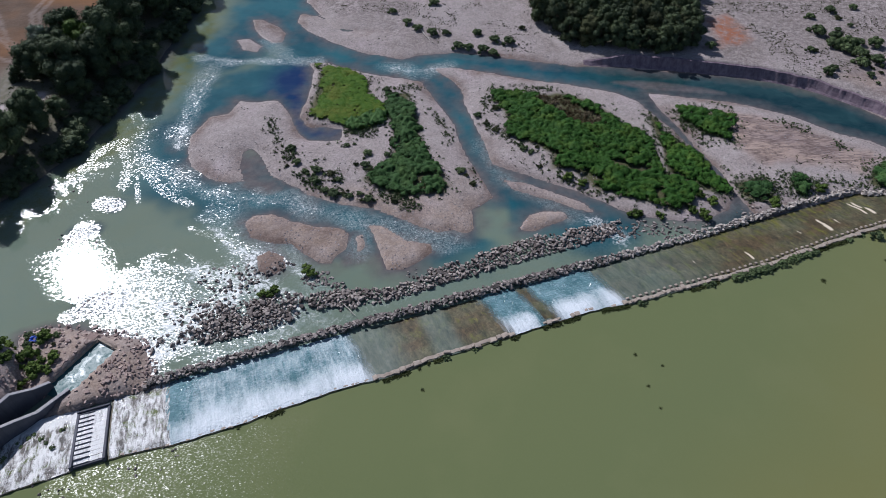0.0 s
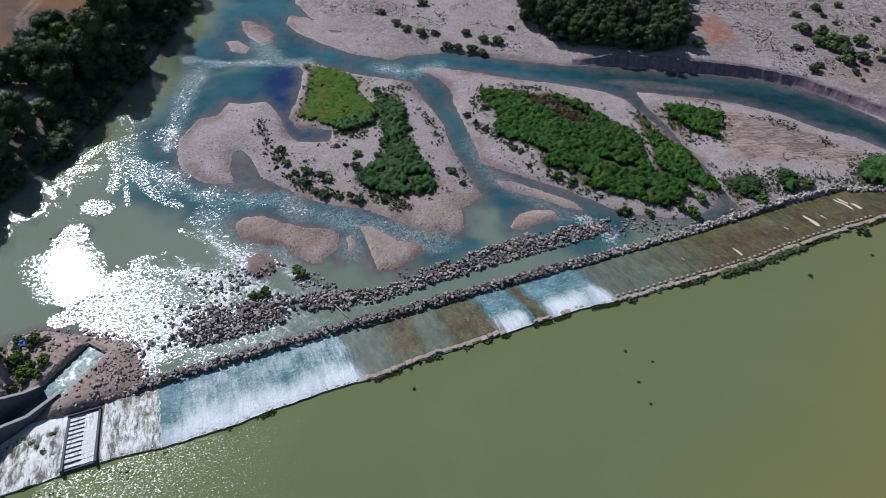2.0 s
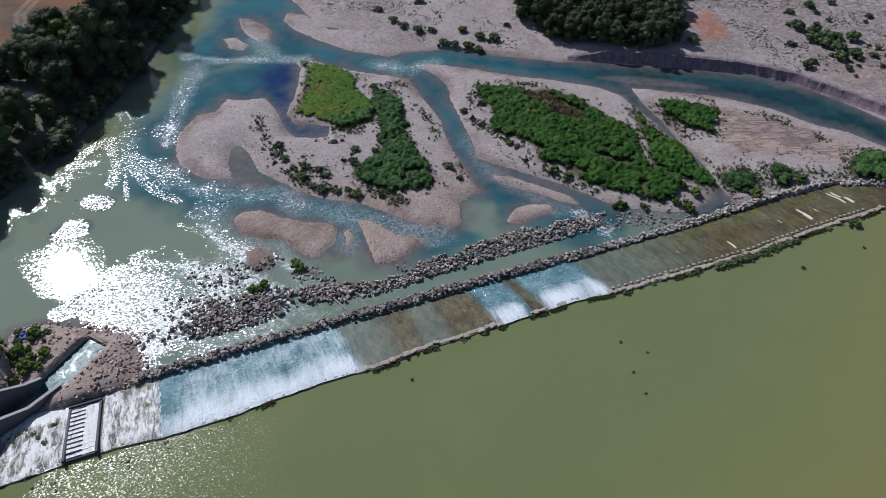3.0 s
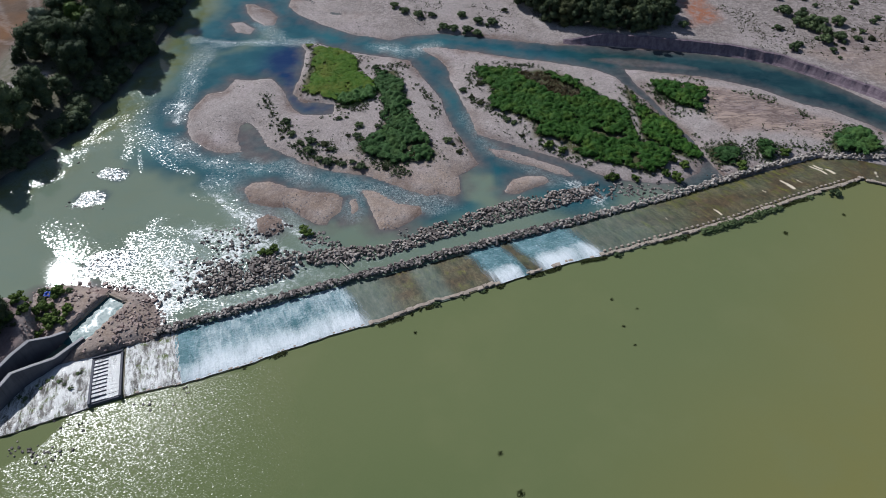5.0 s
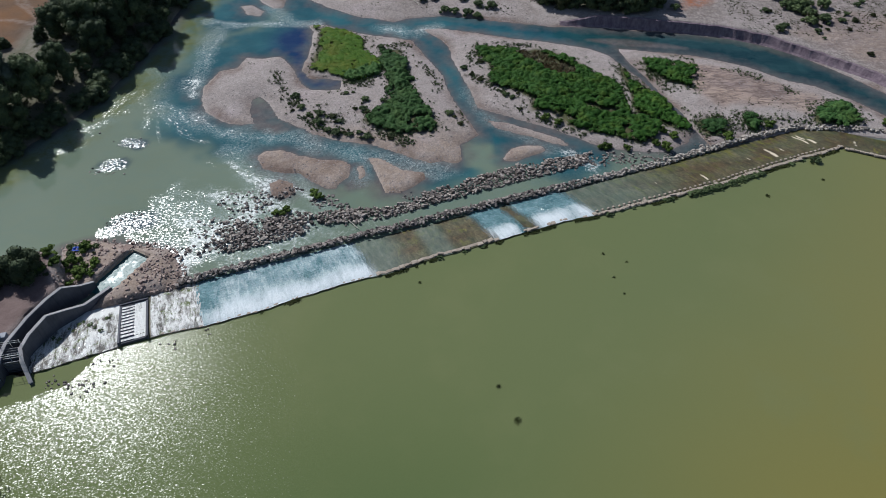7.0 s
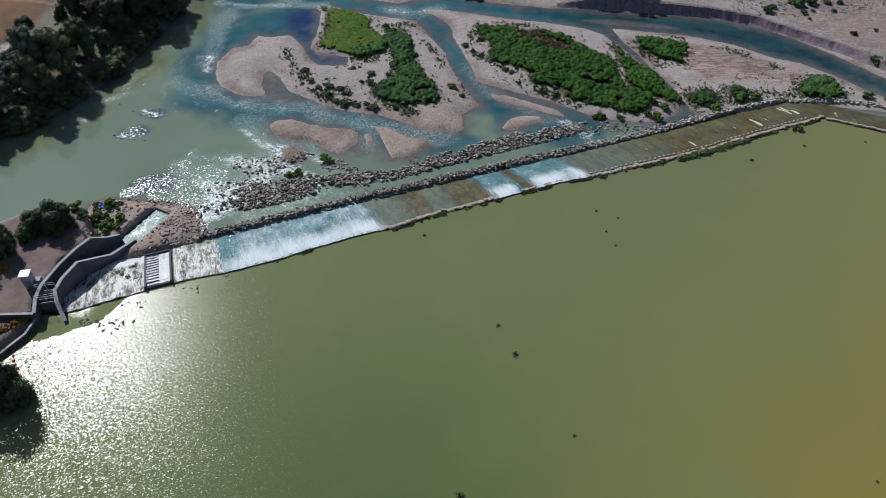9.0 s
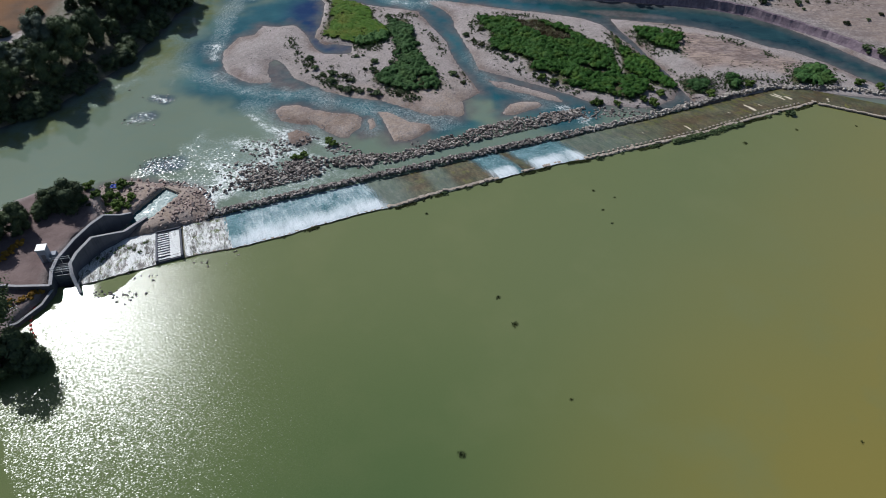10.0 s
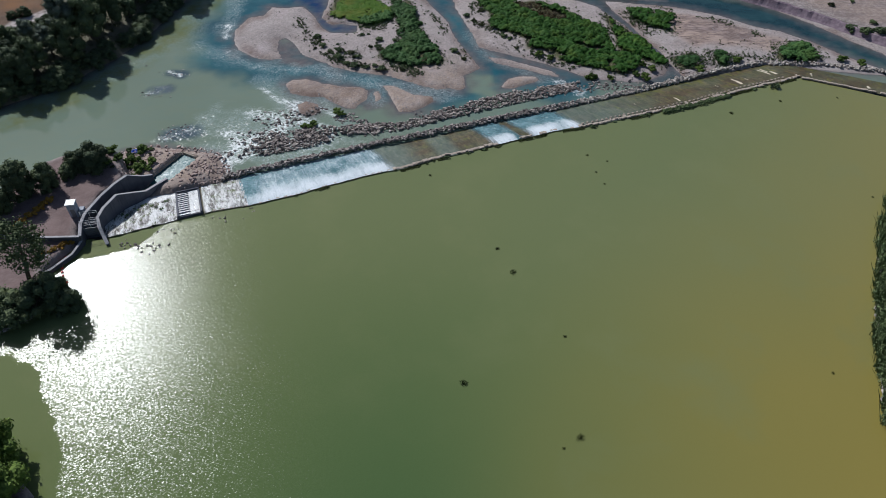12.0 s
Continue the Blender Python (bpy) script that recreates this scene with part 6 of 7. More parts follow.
    for x, y in scatter(rng, -63, -53.5, 44.5, 56, 1.5, lambda x, y: (d_any(x, y) > LOW + 0.4)):
        if rng.random() < 0.75:
            made.append(plant(rng.choice((lush, dark, grey)), x, y, rng.uniform(0, 6), rng.uniform(0.4, 0.85), 0.9))
    for x, y in [(106.3, 103.5), (109, 102.5), (111.5, 102.5), (114, 103), (117, 104), (104, 106)]:
        made.append(plant(dark, x, y, rng.uniform(0, 6), rng.uniform(1.2, 1.7)))
    for _ in range(46):
        x, y = rng.uniform(84, 130), rng.uniform(98, 158)
        if d_of(NORTH_BANK, x, y) > 5 and fractal(np.array(x), np.array(y), 14, 340) > -0.3:
            made.append(plant(rng.choice((dark, grey)), x, y, rng.uniform(0, 6), rng.uniform(0.5, 1.1)))
    rust = make_bush("rusty_bush", "low orange-yellow flowering bush along the yard", 44, 0.9, 0.8, RUST_LEAF, group="yard bushes")
    for x, y in [(-68.7, 32.8), (-68, 34.4), (-67.3, 35.8), (-67, 37), (-66.7, 38.1), (-58.5, 29.8), (-57.6, 29), (-60.2, 27.6), (-61.5, 26.6), (-59.4, 28.4), (-62.8, 26)]:
        made.append(plant(rust, x, y, rng.uniform(0, 6), rng.uniform(0.7, 1.1)))
    for ob, spot in ((dark, (88.5, 130.5)), (grey, (20, 150)), (lush, (-64, 51)), (rust, (-69.3, 31.5))):
        ob.matrix_basis = Matrix.Translation((*spot, ground_at(*spot)))
    # crest plants on the pond side
    tuft = make_bush("crest_bush", "dark green plant tuft growing on the weir crest", 45, 0.7, 0.7, BUSH_LEAF, 0.16, 7, 50, "crest plants")
    tuft.matrix_basis = Matrix.Translation((73, 76.4, 0)) @ Matrix.Diagonal((1.9, 1.6, 1.4, 1))
    for k in range(26):
        s = 96 + k * 0.62 + rng.uniform(-0.3, 0.3)
        plant(tuft, *on_weir(s, -1.25 + float(crest_shift(s))), rng.uniform(0, 6), rng.uniform(0.5, 0.9), 0.8, -0.05)
    for s, v in ((-6.1, 6.4), (-6.8, 5.2), (-3.8, 4.6), (-8.5, 3.9), (-5.5, 6.8), (-3.0, 3.5), (-7.4, 6.0), (-4.6, 5.6), (-2.2, 6.2), (-9.3, 4.6)):
        plant(tuft, *on_weir(s, v), rng.uniform(0, 6), rng.uniform(0.22, 0.42), 0.6, profile(v) + 0.1)
    # drifted weed caught along the pond side of the crest
    pick = np.random.default_rng(52)
    a = pick.uniform(4, 131, 5200)
    dense = fractal(a, a * 0, 5, 521) + 0.5 * fractal(a, a * 0, 1.3, 522)
    a = a[dense > -0.05 + 0.35 * (a < 37)]
    b = crest_shift(a) - 1.05 - 0.55 * pick.random(len(a)) ** 2
    x, y = on_weir(a, b)
    q = leaf_quads(pick, np.stack([x, y, 0.02 + 0.08 * pick.random(len(a)), 0.1 + 0.2 * pick.random(len(a))], 1), 5, 0.2, 0.35, 0.4, 0.8)
    tagged(new("drift_weed", quad_mesh("drift_weed", q, WEED)), "dark weed and drift caught along the crest", "water weed", kind="stuff")
    for s in (48, 52.4, 55.5, 79, 84, 90.5, 91.6, 119, 122):
        plant(tuft, *on_weir(s, -1.15 + float(crest_shift(s))), rng.uniform(0, 6), rng.uniform(0.4, 0.75), 0.7, -0.05)


def tufts():
    """Sparse dry tufts and drift over the gravel, too small to count."""
    rng = np.random.default_rng(77)
    x, y = np.concatenate([rng.uniform(-45, 112, 6500), rng.uniform(-25, 125, 9000)]), np.concatenate([rng.uniform(82, 168, 6500), rng.uniform(124, 176, 9000)])
    dens = fractal(x, y, 8, 501) + 0.25 * fractal(x, y, 2.0, 502)
    keep = []
    for i in range(len(x)):
        h = ground_at(x[i], y[i])
        if h > LOW + 0.3 and (dens[i] > 0.38 or (y[i] > 139 and dens[i] > 0.25) or (x[i] > 62 and y[i] > 126 and dens[i] > 0.12)):
            keep.append((x[i], y[i], h + 0.08, 0.1 + 0.4 * rng.random() ** 2.2 if x[i] > 60 and y[i] > 126 else 0.1 + 0.42 * rng.random() ** 3))
    q = leaf_quads(rng, keep, 11, 0.16, 0.7)
    tagged(new("gravel_tufts", quad_mesh("gravel_tufts", q, SCRUB_LEAF)), "sparse grey-green tufts over the gravel", "plants", kind="stuff")
    x, y = rng.uniform(-128, -70, 2600), rng.uniform(60, 185, 2600)
    d = inside(WEST_BANK, x, y)
    keep = [(a, b, ground_at(a, b) + 0.15, 0.3 + 0.5 * rng.random() ** 2) for a, b, e, f in zip(x, y, d, along(LANE, x, y)) if 0.5 < e < 22 and f > 1.6]
    q = leaf_quads(rng, keep, 22, 0.24, 0.7)
    tagged(new("undergrowth", quad_mesh("undergrowth", q, SCRUB_LEAF)), "dull green undergrowth below the bank trees", "plants", kind="stuff")


def yard_plants():
    big = make_tree("yard_tree", "tall dark broadleaf tree leaning over the pond", "tree", 61, 12.6, 3.9, TREE_LEAF, 0.3, 40, 80, 0.5, fill=0.3)
    big.matrix_basis = Matrix.Translation((-61.8, 19.3, ground_at(-61.8, 19.3))) @ Matrix.Rotation(radians(11), 4, "Y") @ Matrix.Rotation(radians(-4), 4, "X")
    wide = make_tree("yard_tree", "wide dark olive tree at the river's edge", "tree", 62, 5.2, 3.3, TREE_LEAF, 0.26, 28, 190, 0.1)
    wide.matrix_basis = Matrix.Translation((-62.2, 47.6, 0.4))
    plant(wide, -65.0, 47.0, 1.2, 0.8, 1.0, 0.3)
    tall = make_tree("yard_tree", "dark green feathery tree beside the yard", "tree", 63, 7.6, 2.8, TREE_LEAF, 0.28, 30, 170, 0.1)
    tall.matrix_basis = Matrix.Translation((-71.3, 39.6, 0.8))
    plant(tall, -67.6, 41.5, 2.0, 0.72, 1.0, 0.9)
    plant(tall, -68.9, 44.0, 0.4, 0.6, 0.9, 0.5)
    plant(tall, -65.6, 44.6, 1.4, 0.5, 0.8, 0.6)
    plant(wide, -73.5, 36.0, 0.6, 0.8, 1.1, 0.8)
    plant(wide, -72.3, 30.5, 2.6, 0.75, 1.0, 0.9)
    shore = make_tree("shore_thicket", "broad dark bushy thicket overhanging the pond", "tree", 64, 4.2, 3.6, TREE_LEAF, 0.3, 26, 130, 0.05)
    shore.matrix_basis = Matrix.Translation((-58.6, 16.6, 0.2))
    plant(shore, -55.9, 15.9, 2.6, 0.72, 0.9, 0.0)
    plant(shore, -62.5, 14.2, 1.0, 0.95, 0.9, 0.4)
    plant(shore, -67.0, 13.5, 2.2, 0.95, 1.0, 0.5)
    last = make_tree("bank_tree", "leafy green tree on the pond's bank", "tree", 65, 7.5, 3.6, LUSH_LEAF, 0.34, 26, 110, 0.12)
    last.matrix_basis = Matrix.Translation((-54.9, -8.2, ground_at(-54.9, -8.2)))
    plant(last, -62.5, -3.0, 2.0, 0.85)
    plant(last, -51.4, -13.2, 1.2, 0.9)
    # reeds on the right-hand shore
    rng = np.random.default_rng(66)
    x, y = rng.uniform(56, 92, 9000), rng.uniform(-30, 48, 9000)
    d = inside(RIGHT_BANK, x, y) + 0.9 * fractal(x, y, 2.5, 601)
    keep = (d > -0.1) & (d < 9)
    feet = np.stack([x, y, np.array([max(ground_at(a, b), -0.1) for a, b in zip(x, y)])], 1)[keep]
    feet = np.repeat(feet, 9, axis=0)
    feet[:, :2] += rng.uniform(-0.5, 0.5, (len(feet), 2))
    q = np.concatenate([blade_quads(rng, feet, 2.2, 0.09), leaf_quads(rng, [(*f[:2], f[2] + 1.2, 0.6) for f in feet[::9]], 16, 0.3)])
    tagged(new("reed_bed", quad_mesh("shore_reeds", q, BUSH_LEAF)), "tall dark green reeds along the pond's shore", "reeds", kind="stuff")
    # weed tufts that reach the surface of the pond
    rng2 = random.Random(67)
    weeds = [(8.6, 27.5, 0.55), (10.6, 22.3, 0.8), (2.1, 2.1, 0.75), (16.4, -6.1, 0.75), (16.9, 9.7, 0.4), (31.1, 50.5, 0.35), (29.3, 43.8, 0.35), (27.7, 52.3, 0.45),
             (28.4, 47.2, 0.4), (-2.1, 46.3, 0.45), (52.9, 3.1, 0.35), (84.8, 72.3, 0.4), (76.6, 40, 0.35), (14.1, -7.6, 0.35), (60, 66.5, 0.7), (72, 71, 0.5)]
    weed = None
    for x, y, r in weeds:
        if weed is None:
            weed = thing("pond_weed", "dark clump of weed just breaking the pond's surface", "water weed", Matrix.Identity(4), "pond weeds")
            c = [(0.5 * math.cos(k * 2.4) * math.sqrt(k / 9), 0.5 * math.sin(k * 2.4) * math.sqrt(k / 9), -0.02, 0.42) for k in range(9)]
            ob = new("fronds", quad_mesh("fronds", leaf_quads(np.random.default_rng(68), c, 34, 0.16, 0.08, 0.2), WEED))
            ob.parent = weed
            weed.matrix_basis = Matrix.Translation((x, y, 0)) @ Matrix.Diagonal((r, r, 1, 1))
        else:
            plant(weed, x, y, rng2.uniform(0, 6), r / 0.55, 1.0, 0.0)


woods()
thickets()
bushes()
tufts()
yard_plants()


# ---- small things ----
def shed():
    z = ground_at(-89.1, 104.4)
    ob = thing("shed", "small white-roofed shed beside a sandy lane", "shed", Matrix.Translation((-89.1, 104.4, z)) @ Matrix.Rotation(0.35, 4, "Z"))
    bm = bmesh.new()
    box(bm, (3.0, 2.4, 2.3), pose(0, 0, 1.1), 0.03)
    part("wall", bm, SHADED_STUCCO, ob)
    bm = bmesh.new()
    box(bm, (3.5, 1.6, 0.1), pose(0, 0.68, 2.55, -16), 0.02)
    part("roof", bm, WHITE, ob, "white sheet roof slope")
    bm = bmesh.new()
    box(bm, (3.5, 1.6, 0.1), pose(0, -0.68, 2.55, 16), 0.02)
    part("roof", bm, WHITE, ob, "white sheet roof slope")
    bm = bmesh.new()
    box(bm, (0.8, 0.06, 1.9), pose(-0.6, -1.22, 0.95), 0.01)
    door = part("door", bm, STEEL, ob)
    part("handle", tube(bmesh.new(), (-0.3, -1.28, 0.9), (-0.3, -1.28, 1.1), 0.025, 0.025), WHITE, door)


def railing(a, b, name, label):
    a, b = Vector(a), Vector(b)
    ob = thing(name, label, "railing", Matrix.Translation(a))
    d = b - a
    n = max(2, int(d.length / 1.1) + 1)
    for i in range(n):
        p = d * (i / (n - 1))
        part("post", tube(bmesh.new(), p + Vector((0, 0, -0.1)), p + Vector((0, 0, 1.1)), 0.05, 0.05), WHITE, ob)
    for z in (0.5, 1.05):
        part("rail", tube(bmesh.new(), (0, 0, z), d + Vector((0, 0, z)), 0.04, 0.04), WHITE, ob)


def driftwood(name, x, y, z, length, turn, seed, label):
    rng = random.Random(seed)
    ob = thing(name, label, "driftwood", Matrix.Translation((x, y, z)) @ Matrix.Rotation(turn, 4, "Z"))
    bm = bmesh.new()
    p, r = Vector((0, 0, 0.12)), 0.02 * length + 0.04
    for k in range(5):
        q = p + Vector((length / 5, rng.uniform(-0.12, 0.12) * length / 3, rng.uniform(-0.02, 0.08)))
        tube(bm, p, q, r, r * 0.8, 6)
        if k > 1:
            tube(bm, q, q + Vector((rng.uniform(0, 0.5), rng.choice((-1, 1)) * rng.uniform(0.4, 0.8), rng.uniform(0.1, 0.5))), r * 0.5, r * 0.15, 5)
        p, r = q, r * 0.8
    part("stem", bm, DRIFT, ob)


def extras():
    shed()
    railing((-63.2, 14.0, 1.1), (-61.6, 17.2, 1.1), "railing", "white railing on the yard's edge")
    railing((-62.2, 23.3, 1.1), (-60.9, 24.8, 1.0), "railing", "white railing by the intake bank")
    driftwood("dead_tree", -4.7, 149.0, ground_at(-4.7, 149), 6.0, -1.2, 3, "bleached dead tree lying on the far gravel")
    driftwood("branch", -14.5, 62.6, LOW + 0.15, 3.0, -0.75, 4, "bleached branch washed up on the boulders")
    driftwood("branch", -6.3, 65.0, LOW + 0.5, 1.8, 0.6, 5, "short bleached branch among the boulders")
    # blue sheet, crumpled on the bank
    sheet_ob = thing("tarpaulin", "crumpled blue tarpaulin lying on the bank", "tarpaulin", Matrix.Translation((-57.8, 55.0, ground_at(-57.8, 55) + 0.25)))
    bm = bmesh.new()
    bmesh.ops.create_grid(bm, x_segments=10, y_segments=8, size=0.5, matrix=Matrix.Diagonal((1.5, 1.0, 1, 1)))
    for v in bm.verts:
        v.co.z += 0.35 * noise.noise(v.co * 2.1) + 0.12 * noise.noise(v.co * 5)
    bmesh.ops.solidify(bm, geom=bm.faces[:], thickness=0.02)
    part("cloth", bm, BLUE, sheet_ob)
    # red float line in front of the intake
    boom = thing("float_line", "curved line of red floats across the intake", "float line")
    spots_xy = [(-59.6, 26.0), (-59.5, 25.2), (-59.4, 24.4), (-59.2, 23.6), (-58.9, 22.8), (-58.5, 22.0), (-58.0, 21.3), (-57.4, 20.7)]
    for x, y in spots_xy:
        bm = bmesh.new()
        bmesh.ops.create_uvsphere(bm, u_segments=10, v_segments=6, radius=0.2, matrix=pose(x, y, 0.05) @ Matrix.Diagonal((1, 1.2, 0.8, 1)))
        part("float", bm, RED, boom, "", True)
    for (x0, y0), (x1, y1) in zip(spots_xy[:-1], spots_xy[1:]):
        part("rope", tube(bmesh.new(), (x0, y0, 0.06), (x1, y1, 0.06), 0.03, 0.03), DRIFT, boom)


extras()


# ---- loose stone, last ----
def rock_shapes(material, seed, count=9):
    rng = random.Random(seed)
    out = []
    for _ in range(count):
        bm = bmesh.new()
        for k in range(8):
            corner = Vector(((k & 1) - 0.5, ((k >> 1) & 1) - 0.5, ((k >> 2) - 0.5) * 0.8))
            bm.verts.new(corner + Vector([rng.uniform(-0.2, 0.2) for _ in range(3)]))
        for _ in range(2):
            bm.verts.new(Vector((rng.uniform(-0.45, 0.45), rng.uniform(-0.45, 0.45), rng.choice((-0.5, 0.5)))))
        bmesh.ops.convex_hull(bm, input=bm.verts[:])
        bmesh.ops.delete(bm, geom=[v for v in bm.verts if not v.link_faces], context="VERTS")
        bmesh.ops.recalc_face_normals(bm, faces=bm.faces[:])
        me = bpy.data.meshes.new("rock")
        bm.to_mesh(me)
        bm.free()
        me.materials.append(material)
        out.append(me)
    return out


def lay_stones(name, label, spots_list, material, seed, limit=300):
    """spots_list: (x, y, z, size), the nearest first. The first ones are stones of their own, the rest one mass."""
    rng = random.Random(seed)
    owner = thing(name, label, "riprap")
    shapes = rock_shapes(material, seed)
    verts, faces = [], []
    for k, (x, y, z, size) in enumerate(spots_list):
        me = shapes[rng.randrange(len(shapes))]
        m = pose(x, y, z, rng.uniform(-25, 25), rng.uniform(-25, 25), rng.uniform(0, 360)) @ Matrix.Diagonal((size * rng.uniform(0.55, 0.9), size * rng.uniform(0.48, 0.75), size * rng.uniform(0.5, 0.8), 1))
        if k < limit:
            ob = new("rock", me)
            ob.matrix_basis = m
            ob.parent = owner
        else:
            base = len(verts)
            verts += [m @ v.co for v in me.vertices]
            faces += [[base + i for i in p.vertices] for p in me.polygons]
    if faces:
        ob = new("rubble", raw_mesh("rubble", verts, faces, material))
        ob.parent = owner
        tagged(ob, label, kind="stuff")


def riprap():
    rng = random.Random(91)
    row, pale, field, upper, heap = [], [], [], [], []
    s = 8.2
    while s < 132.5:
        for _ in range(4 if s < 80 else 3):
            v = 10.1 + 0.55 * math.sin(s * 0.045) + 0.8 * math.exp(-((s - 118) / 14) ** 2) + rng.uniform(-0.75, 0.75) * (1.0 if s < 80 else 0.75)
            x, y = on_weir(s + rng.uniform(-0.3, 0.3), v)
            z = LOW + 0.25 + 0.35 * (1 - abs(v - 10.2) / 1.2) + rng.uniform(-0.12, 0.15)
            (pale if s > 80 + rng.uniform(-8, 8) else row).append((x, y, z, rng.uniform(0.4, 0.8)))
        s += 0.36
    lower = [(7.8, 16.3), (11.8, 18.2), (14.5, 21), (20.5, 21.5), (27.2, 21), (36.6, 18.5), (45.5, 15.9), (51.7, 17.3), (61.1, 18.6), (70.5, 18.9), (76.9, 18.8), (82.7, 17.6), (87.6, 17.9),
             (84.7, 15.1), (78.8, 14.3), (70.6, 14.4), (62.2, 14), (54.5, 14.1), (44.8, 13.5), (37.9, 13.9), (27.6, 14.4), (20.9, 14.2), (14.7, 14.9), (9.2, 14.2)]
    for s, v in scatter(rng, 7, 90, 13, 23, 0.4, lambda s, v: inside(lower, s, v) > 0.1):
        thin = fractal(np.array([s]), np.array([v]), 4.5, 701)[0]
        core = 0.2 if s < 36 else 0.7
        if thin + core + 0.25 * d_of(lower, s, v) < 0.45 + rng.uniform(-0.3, 0.3):
            continue
        x, y = on_weir(s, v)
        z = max(ground_at(x, y), LOW - 0.1) + rng.uniform(0.05, 0.4) + 0.12 * min(d_of(lower, s, v), 2)
        field.append((x, y, z, rng.uniform(0.32, 0.8) * (1.0 if rng.random() < 0.9 else 1.35)))
    for c_x, c_y, rad, n in ((-29.5, 68.6, 2.2, 26), (-25.2, 70.3, 1.6, 16), (-19.5, 68.2, 2.0, 34), (-17.5, 66.5, 2.0, 24), (-33, 68, 4.0, 46), (-36.5, 60.5, 4.0, 60), (-31, 62.5, 4.5, 70), (-24, 62.5, 3.5, 40), (-38.5, 55.5, 2.5, 30), (40, 79.5, 3.0, 40), (36, 80.5, 2.2, 26),
                             (45, 81.2, 2.4, 18), (56, 84.5, 2.5, 14), (62, 90.2, 2.0, 16), (-2, 68.8, 2.6, 24), (28.5, 78.5, 2.5, 30), (32.5, 79.5, 2.2, 26)):
        for _ in range(int(n * 1.6)):
            a, r = rng.uniform(0, 6.28), rad * math.sqrt(rng.random())
            x, y = c_x + math.cos(a) * r * 1.3, c_y + math.sin(a) * r * 0.8
            upper.append((x, y, max(ground_at(x, y), LOW - 0.15) + rng.uniform(0.0, 0.2), rng.uniform(0.25, 0.7)))
    pool_clear = lambda s, v: (abs((s - 0.2) * 0.74 + (v - 16) * 0.67) < 5.4) & (abs(-(s - 0.2) * 0.67 + (v - 16) * 0.74) < 2.4)
    poly = [to_weir(*p) for p in POOL_LAND]
    for s, v in scatter(rng, -9, 11, 9.5, 26, 0.4, lambda s, v: (inside(poly, s, v) > -0.7) & ~pool_clear(s, v) & (v > 9.6 - 0.1 * s) & ~((s < -1.5) & (v < 14))):
        if rng.random() < (0.85 if s > 3 else 0.5):
            x, y = on_weir(s, v)
            heap.append((x, y, max(ground_at(x, y), LOW) + rng.uniform(-0.12, 0.08), 0.26 + 0.5 * rng.random() ** 1.6))
    arm = [(77.5, 89.9), (85.2, 89.9), (92.8, 88.9), (103.3, 86.4), (118, 80)]
    for (ax, ay), (bx, by) in zip(arm[:-1], arm[1:]):
        n = int(math.hypot(bx - ax, by - ay) * 7)
        for k in range(n):
            t = k / n
            pale.append((ax + (bx - ax) * t, ay + (by - ay) * t + rng.uniform(-0.65, 0.65), LOW + 0.4 + rng.uniform(-0.1, 0.25), rng.uniform(0.4, 0.8)))
    lay_stones("riprap_row", "dark angular boulders lined along the weir's toe", row, ROCK, 92)
    lay_stones("pale_riprap_row", "pale dry angular boulders lined along the weir's toe", pale, PALEROCK, 93)
    lay_stones("boulder_field", "brown boulders heaped in the white water", field, REDROCK, 94)
    lay_stones("shallow_boulders", "scattered dark boulders in the shallows", upper, ROCK, 95)
    lay_stones("basin_riprap", "reddish stones heaped round the basin", heap, rock_material("basin_stone", (0.3, 0.22, 0.195), (0.56, 0.44, 0.39)), 96)
    # stones in the slack river, where white glint is painted on the water
    snags = []
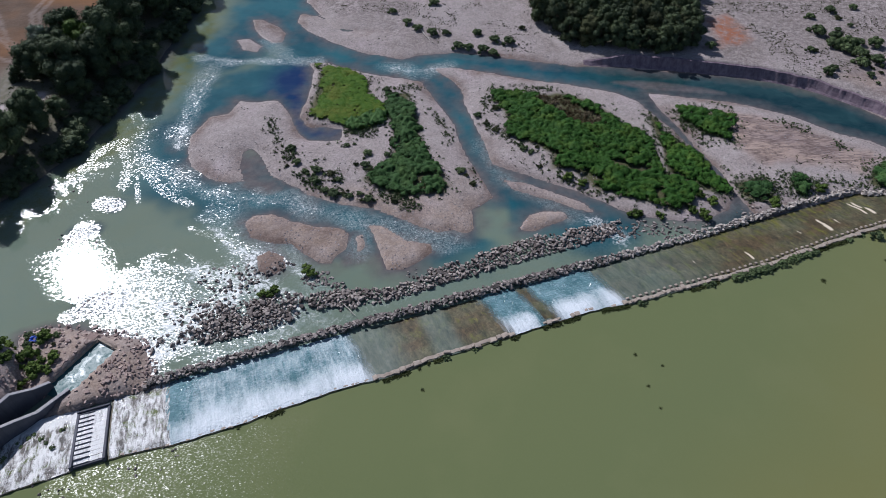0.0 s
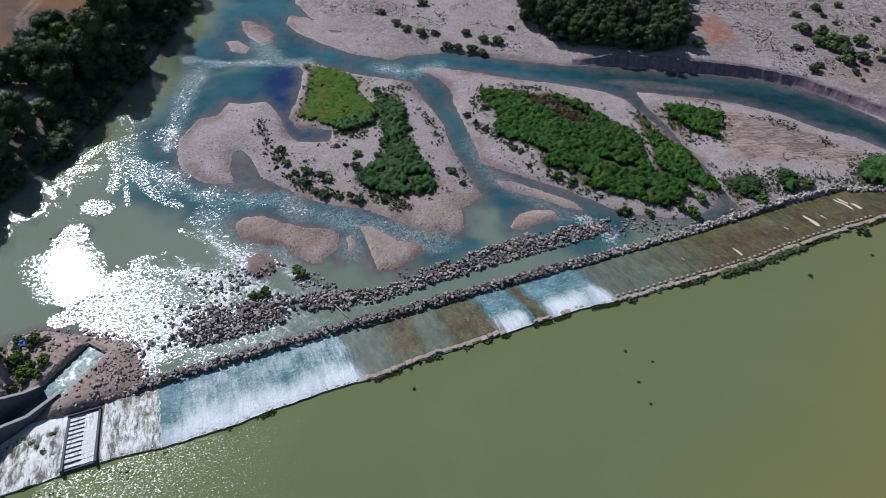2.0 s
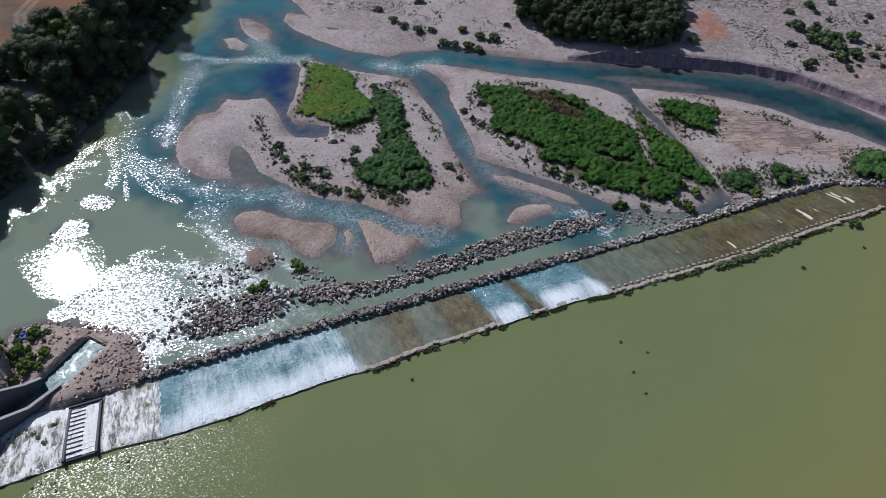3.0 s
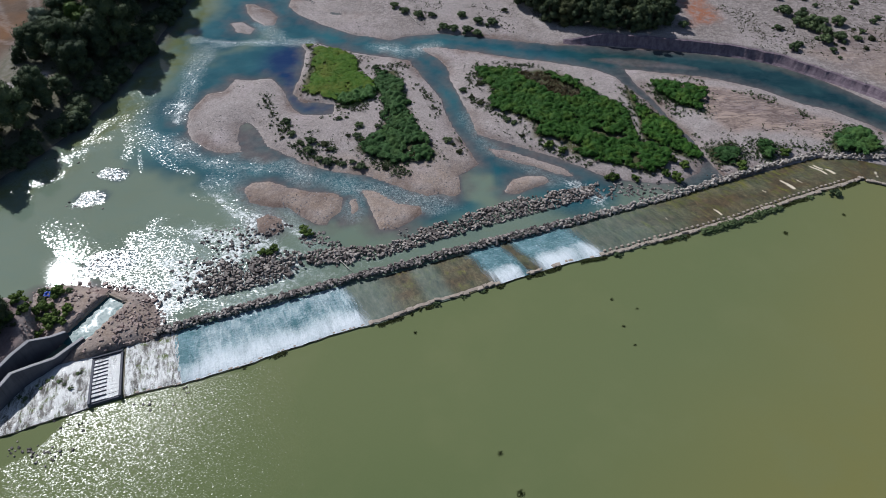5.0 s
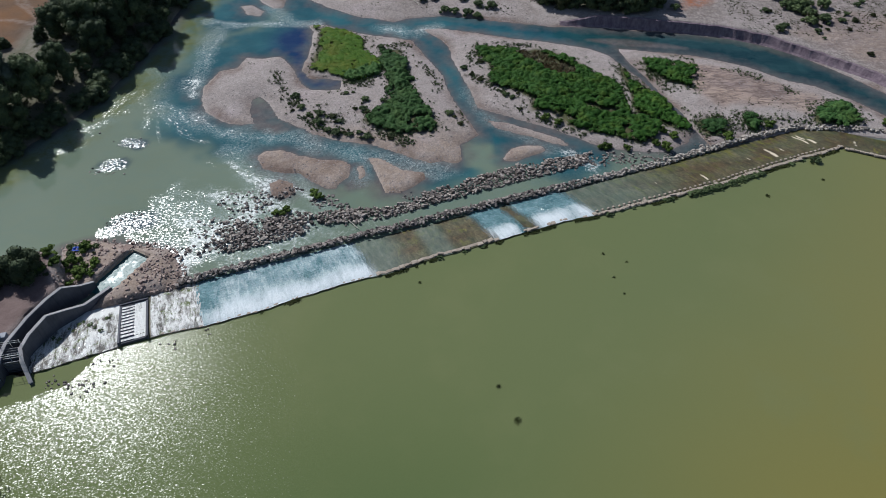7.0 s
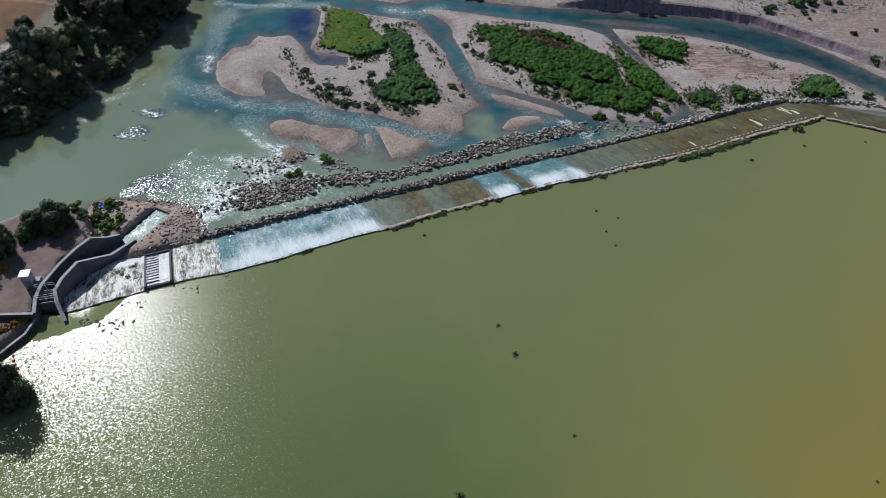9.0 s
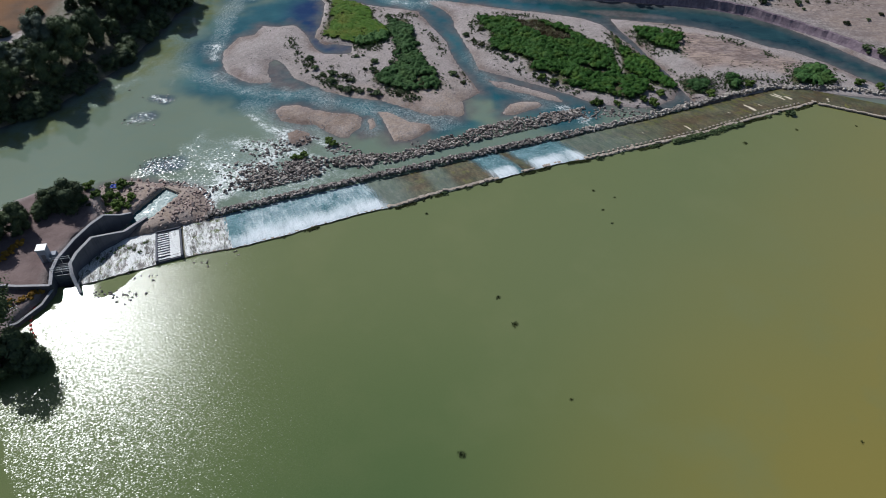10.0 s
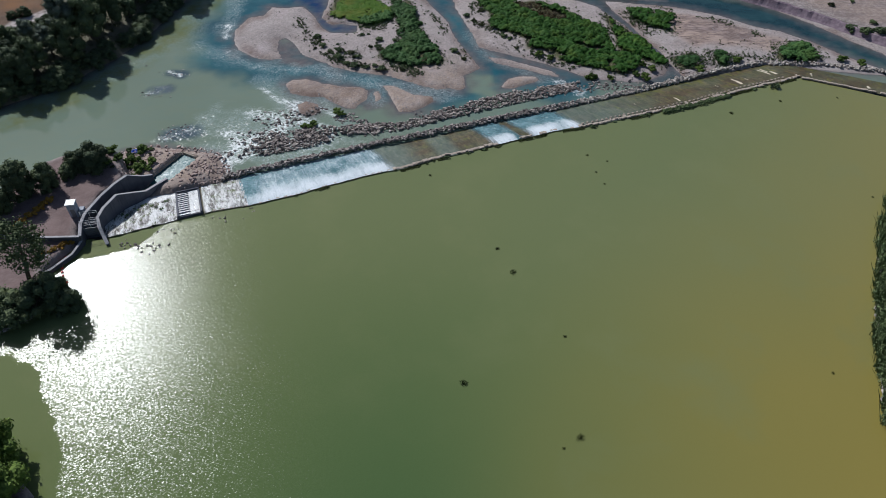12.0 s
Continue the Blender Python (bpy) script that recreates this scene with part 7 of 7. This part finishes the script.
    for c_x, c_y, n in ((-61.1, 76.4, 30), (-58.6, 85, 22), (-52.5, 64, 26), (-54.4, 61.4, 30), (-70.1, 89.8, 8)):
        for _ in range(n):
            snags.append((c_x + rng.gauss(0, 1.5), c_y + rng.gauss(0, 1.0), LOW - 0.1 + rng.uniform(-0.06, 0.06), rng.uniform(0.25, 0.5)))
    lay_stones("river_snags", "half-drowned stones in the slack river", snags, ROCK, 97)
    snags = [(x + rng.gauss(0, 1.2), y + rng.gauss(0, 0.7), 0.0, rng.uniform(0.2, 0.5)) for x, y, n in [(*on_weir(-8, -4.5), 16), (*on_weir(-5, -6.5), 14), (*on_weir(-2, -3.5), 8), (*on_weir(6, -3), 6), (*on_weir(11, -2.6), 6)] for _ in range(n)]
    lay_stones("pond_stones", "half-drowned stones in the pond above the weir", snags, ROCK, 98)


def cobbles():
    """Loose stones strewn over the bars, too many to count, in one mesh."""
    rng = np.random.default_rng(121)
    x, y = rng.uniform(-50, 112, 42000), rng.uniform(66, 160, 42000)
    patch = fractal(x, y, 10, 901) + 0.6 * fractal(x, y, 2.5, 902, 2)
    verts, faces = [], []
    ring = [(1, 0), (0.3, 0.9), (-0.8, 0.6), (-0.85, -0.5), (0.2, -1.0)]
    for a, b, q in zip(x[patch > -0.15].tolist(), y[patch > -0.15].tolist(), patch[patch > -0.15].tolist()):
        h = ground_at(a, b)
        if h < LOW + 0.02 or len(verts) > 90000:
            continue
        r = 0.08 + 0.16 * rng.random() ** 2.5 + 0.03 * q
        t, base = rng.uniform(0, 6.28), len(verts)
        c, d = math.cos(t) * r, math.sin(t) * r
        verts += [(a + c * p - d * w, b + d * p + c * w, h - 0.03) for p, w in ring]
        verts.append((a + 0.2 * c, b + 0.2 * d, h + r * rng.uniform(0.3, 0.6)))
        faces += [(base + k, base + (k + 1) % 5, base + 5) for k in range(5)]
    tagged(new("cobbles", raw_mesh("cobbles", verts, faces, rock_material("cobble_stone", (0.22, 0.19, 0.182), (0.48, 0.42, 0.41)))), "loose pinkish cobbles strewn over the gravel bars", "stones", kind="stuff")


REDROCK = rock_material("red_brown_rock", (0.12, 0.098, 0.09), (0.62, 0.54, 0.48))
riprap()
cobbles()
build_crest(WEIR_THING)
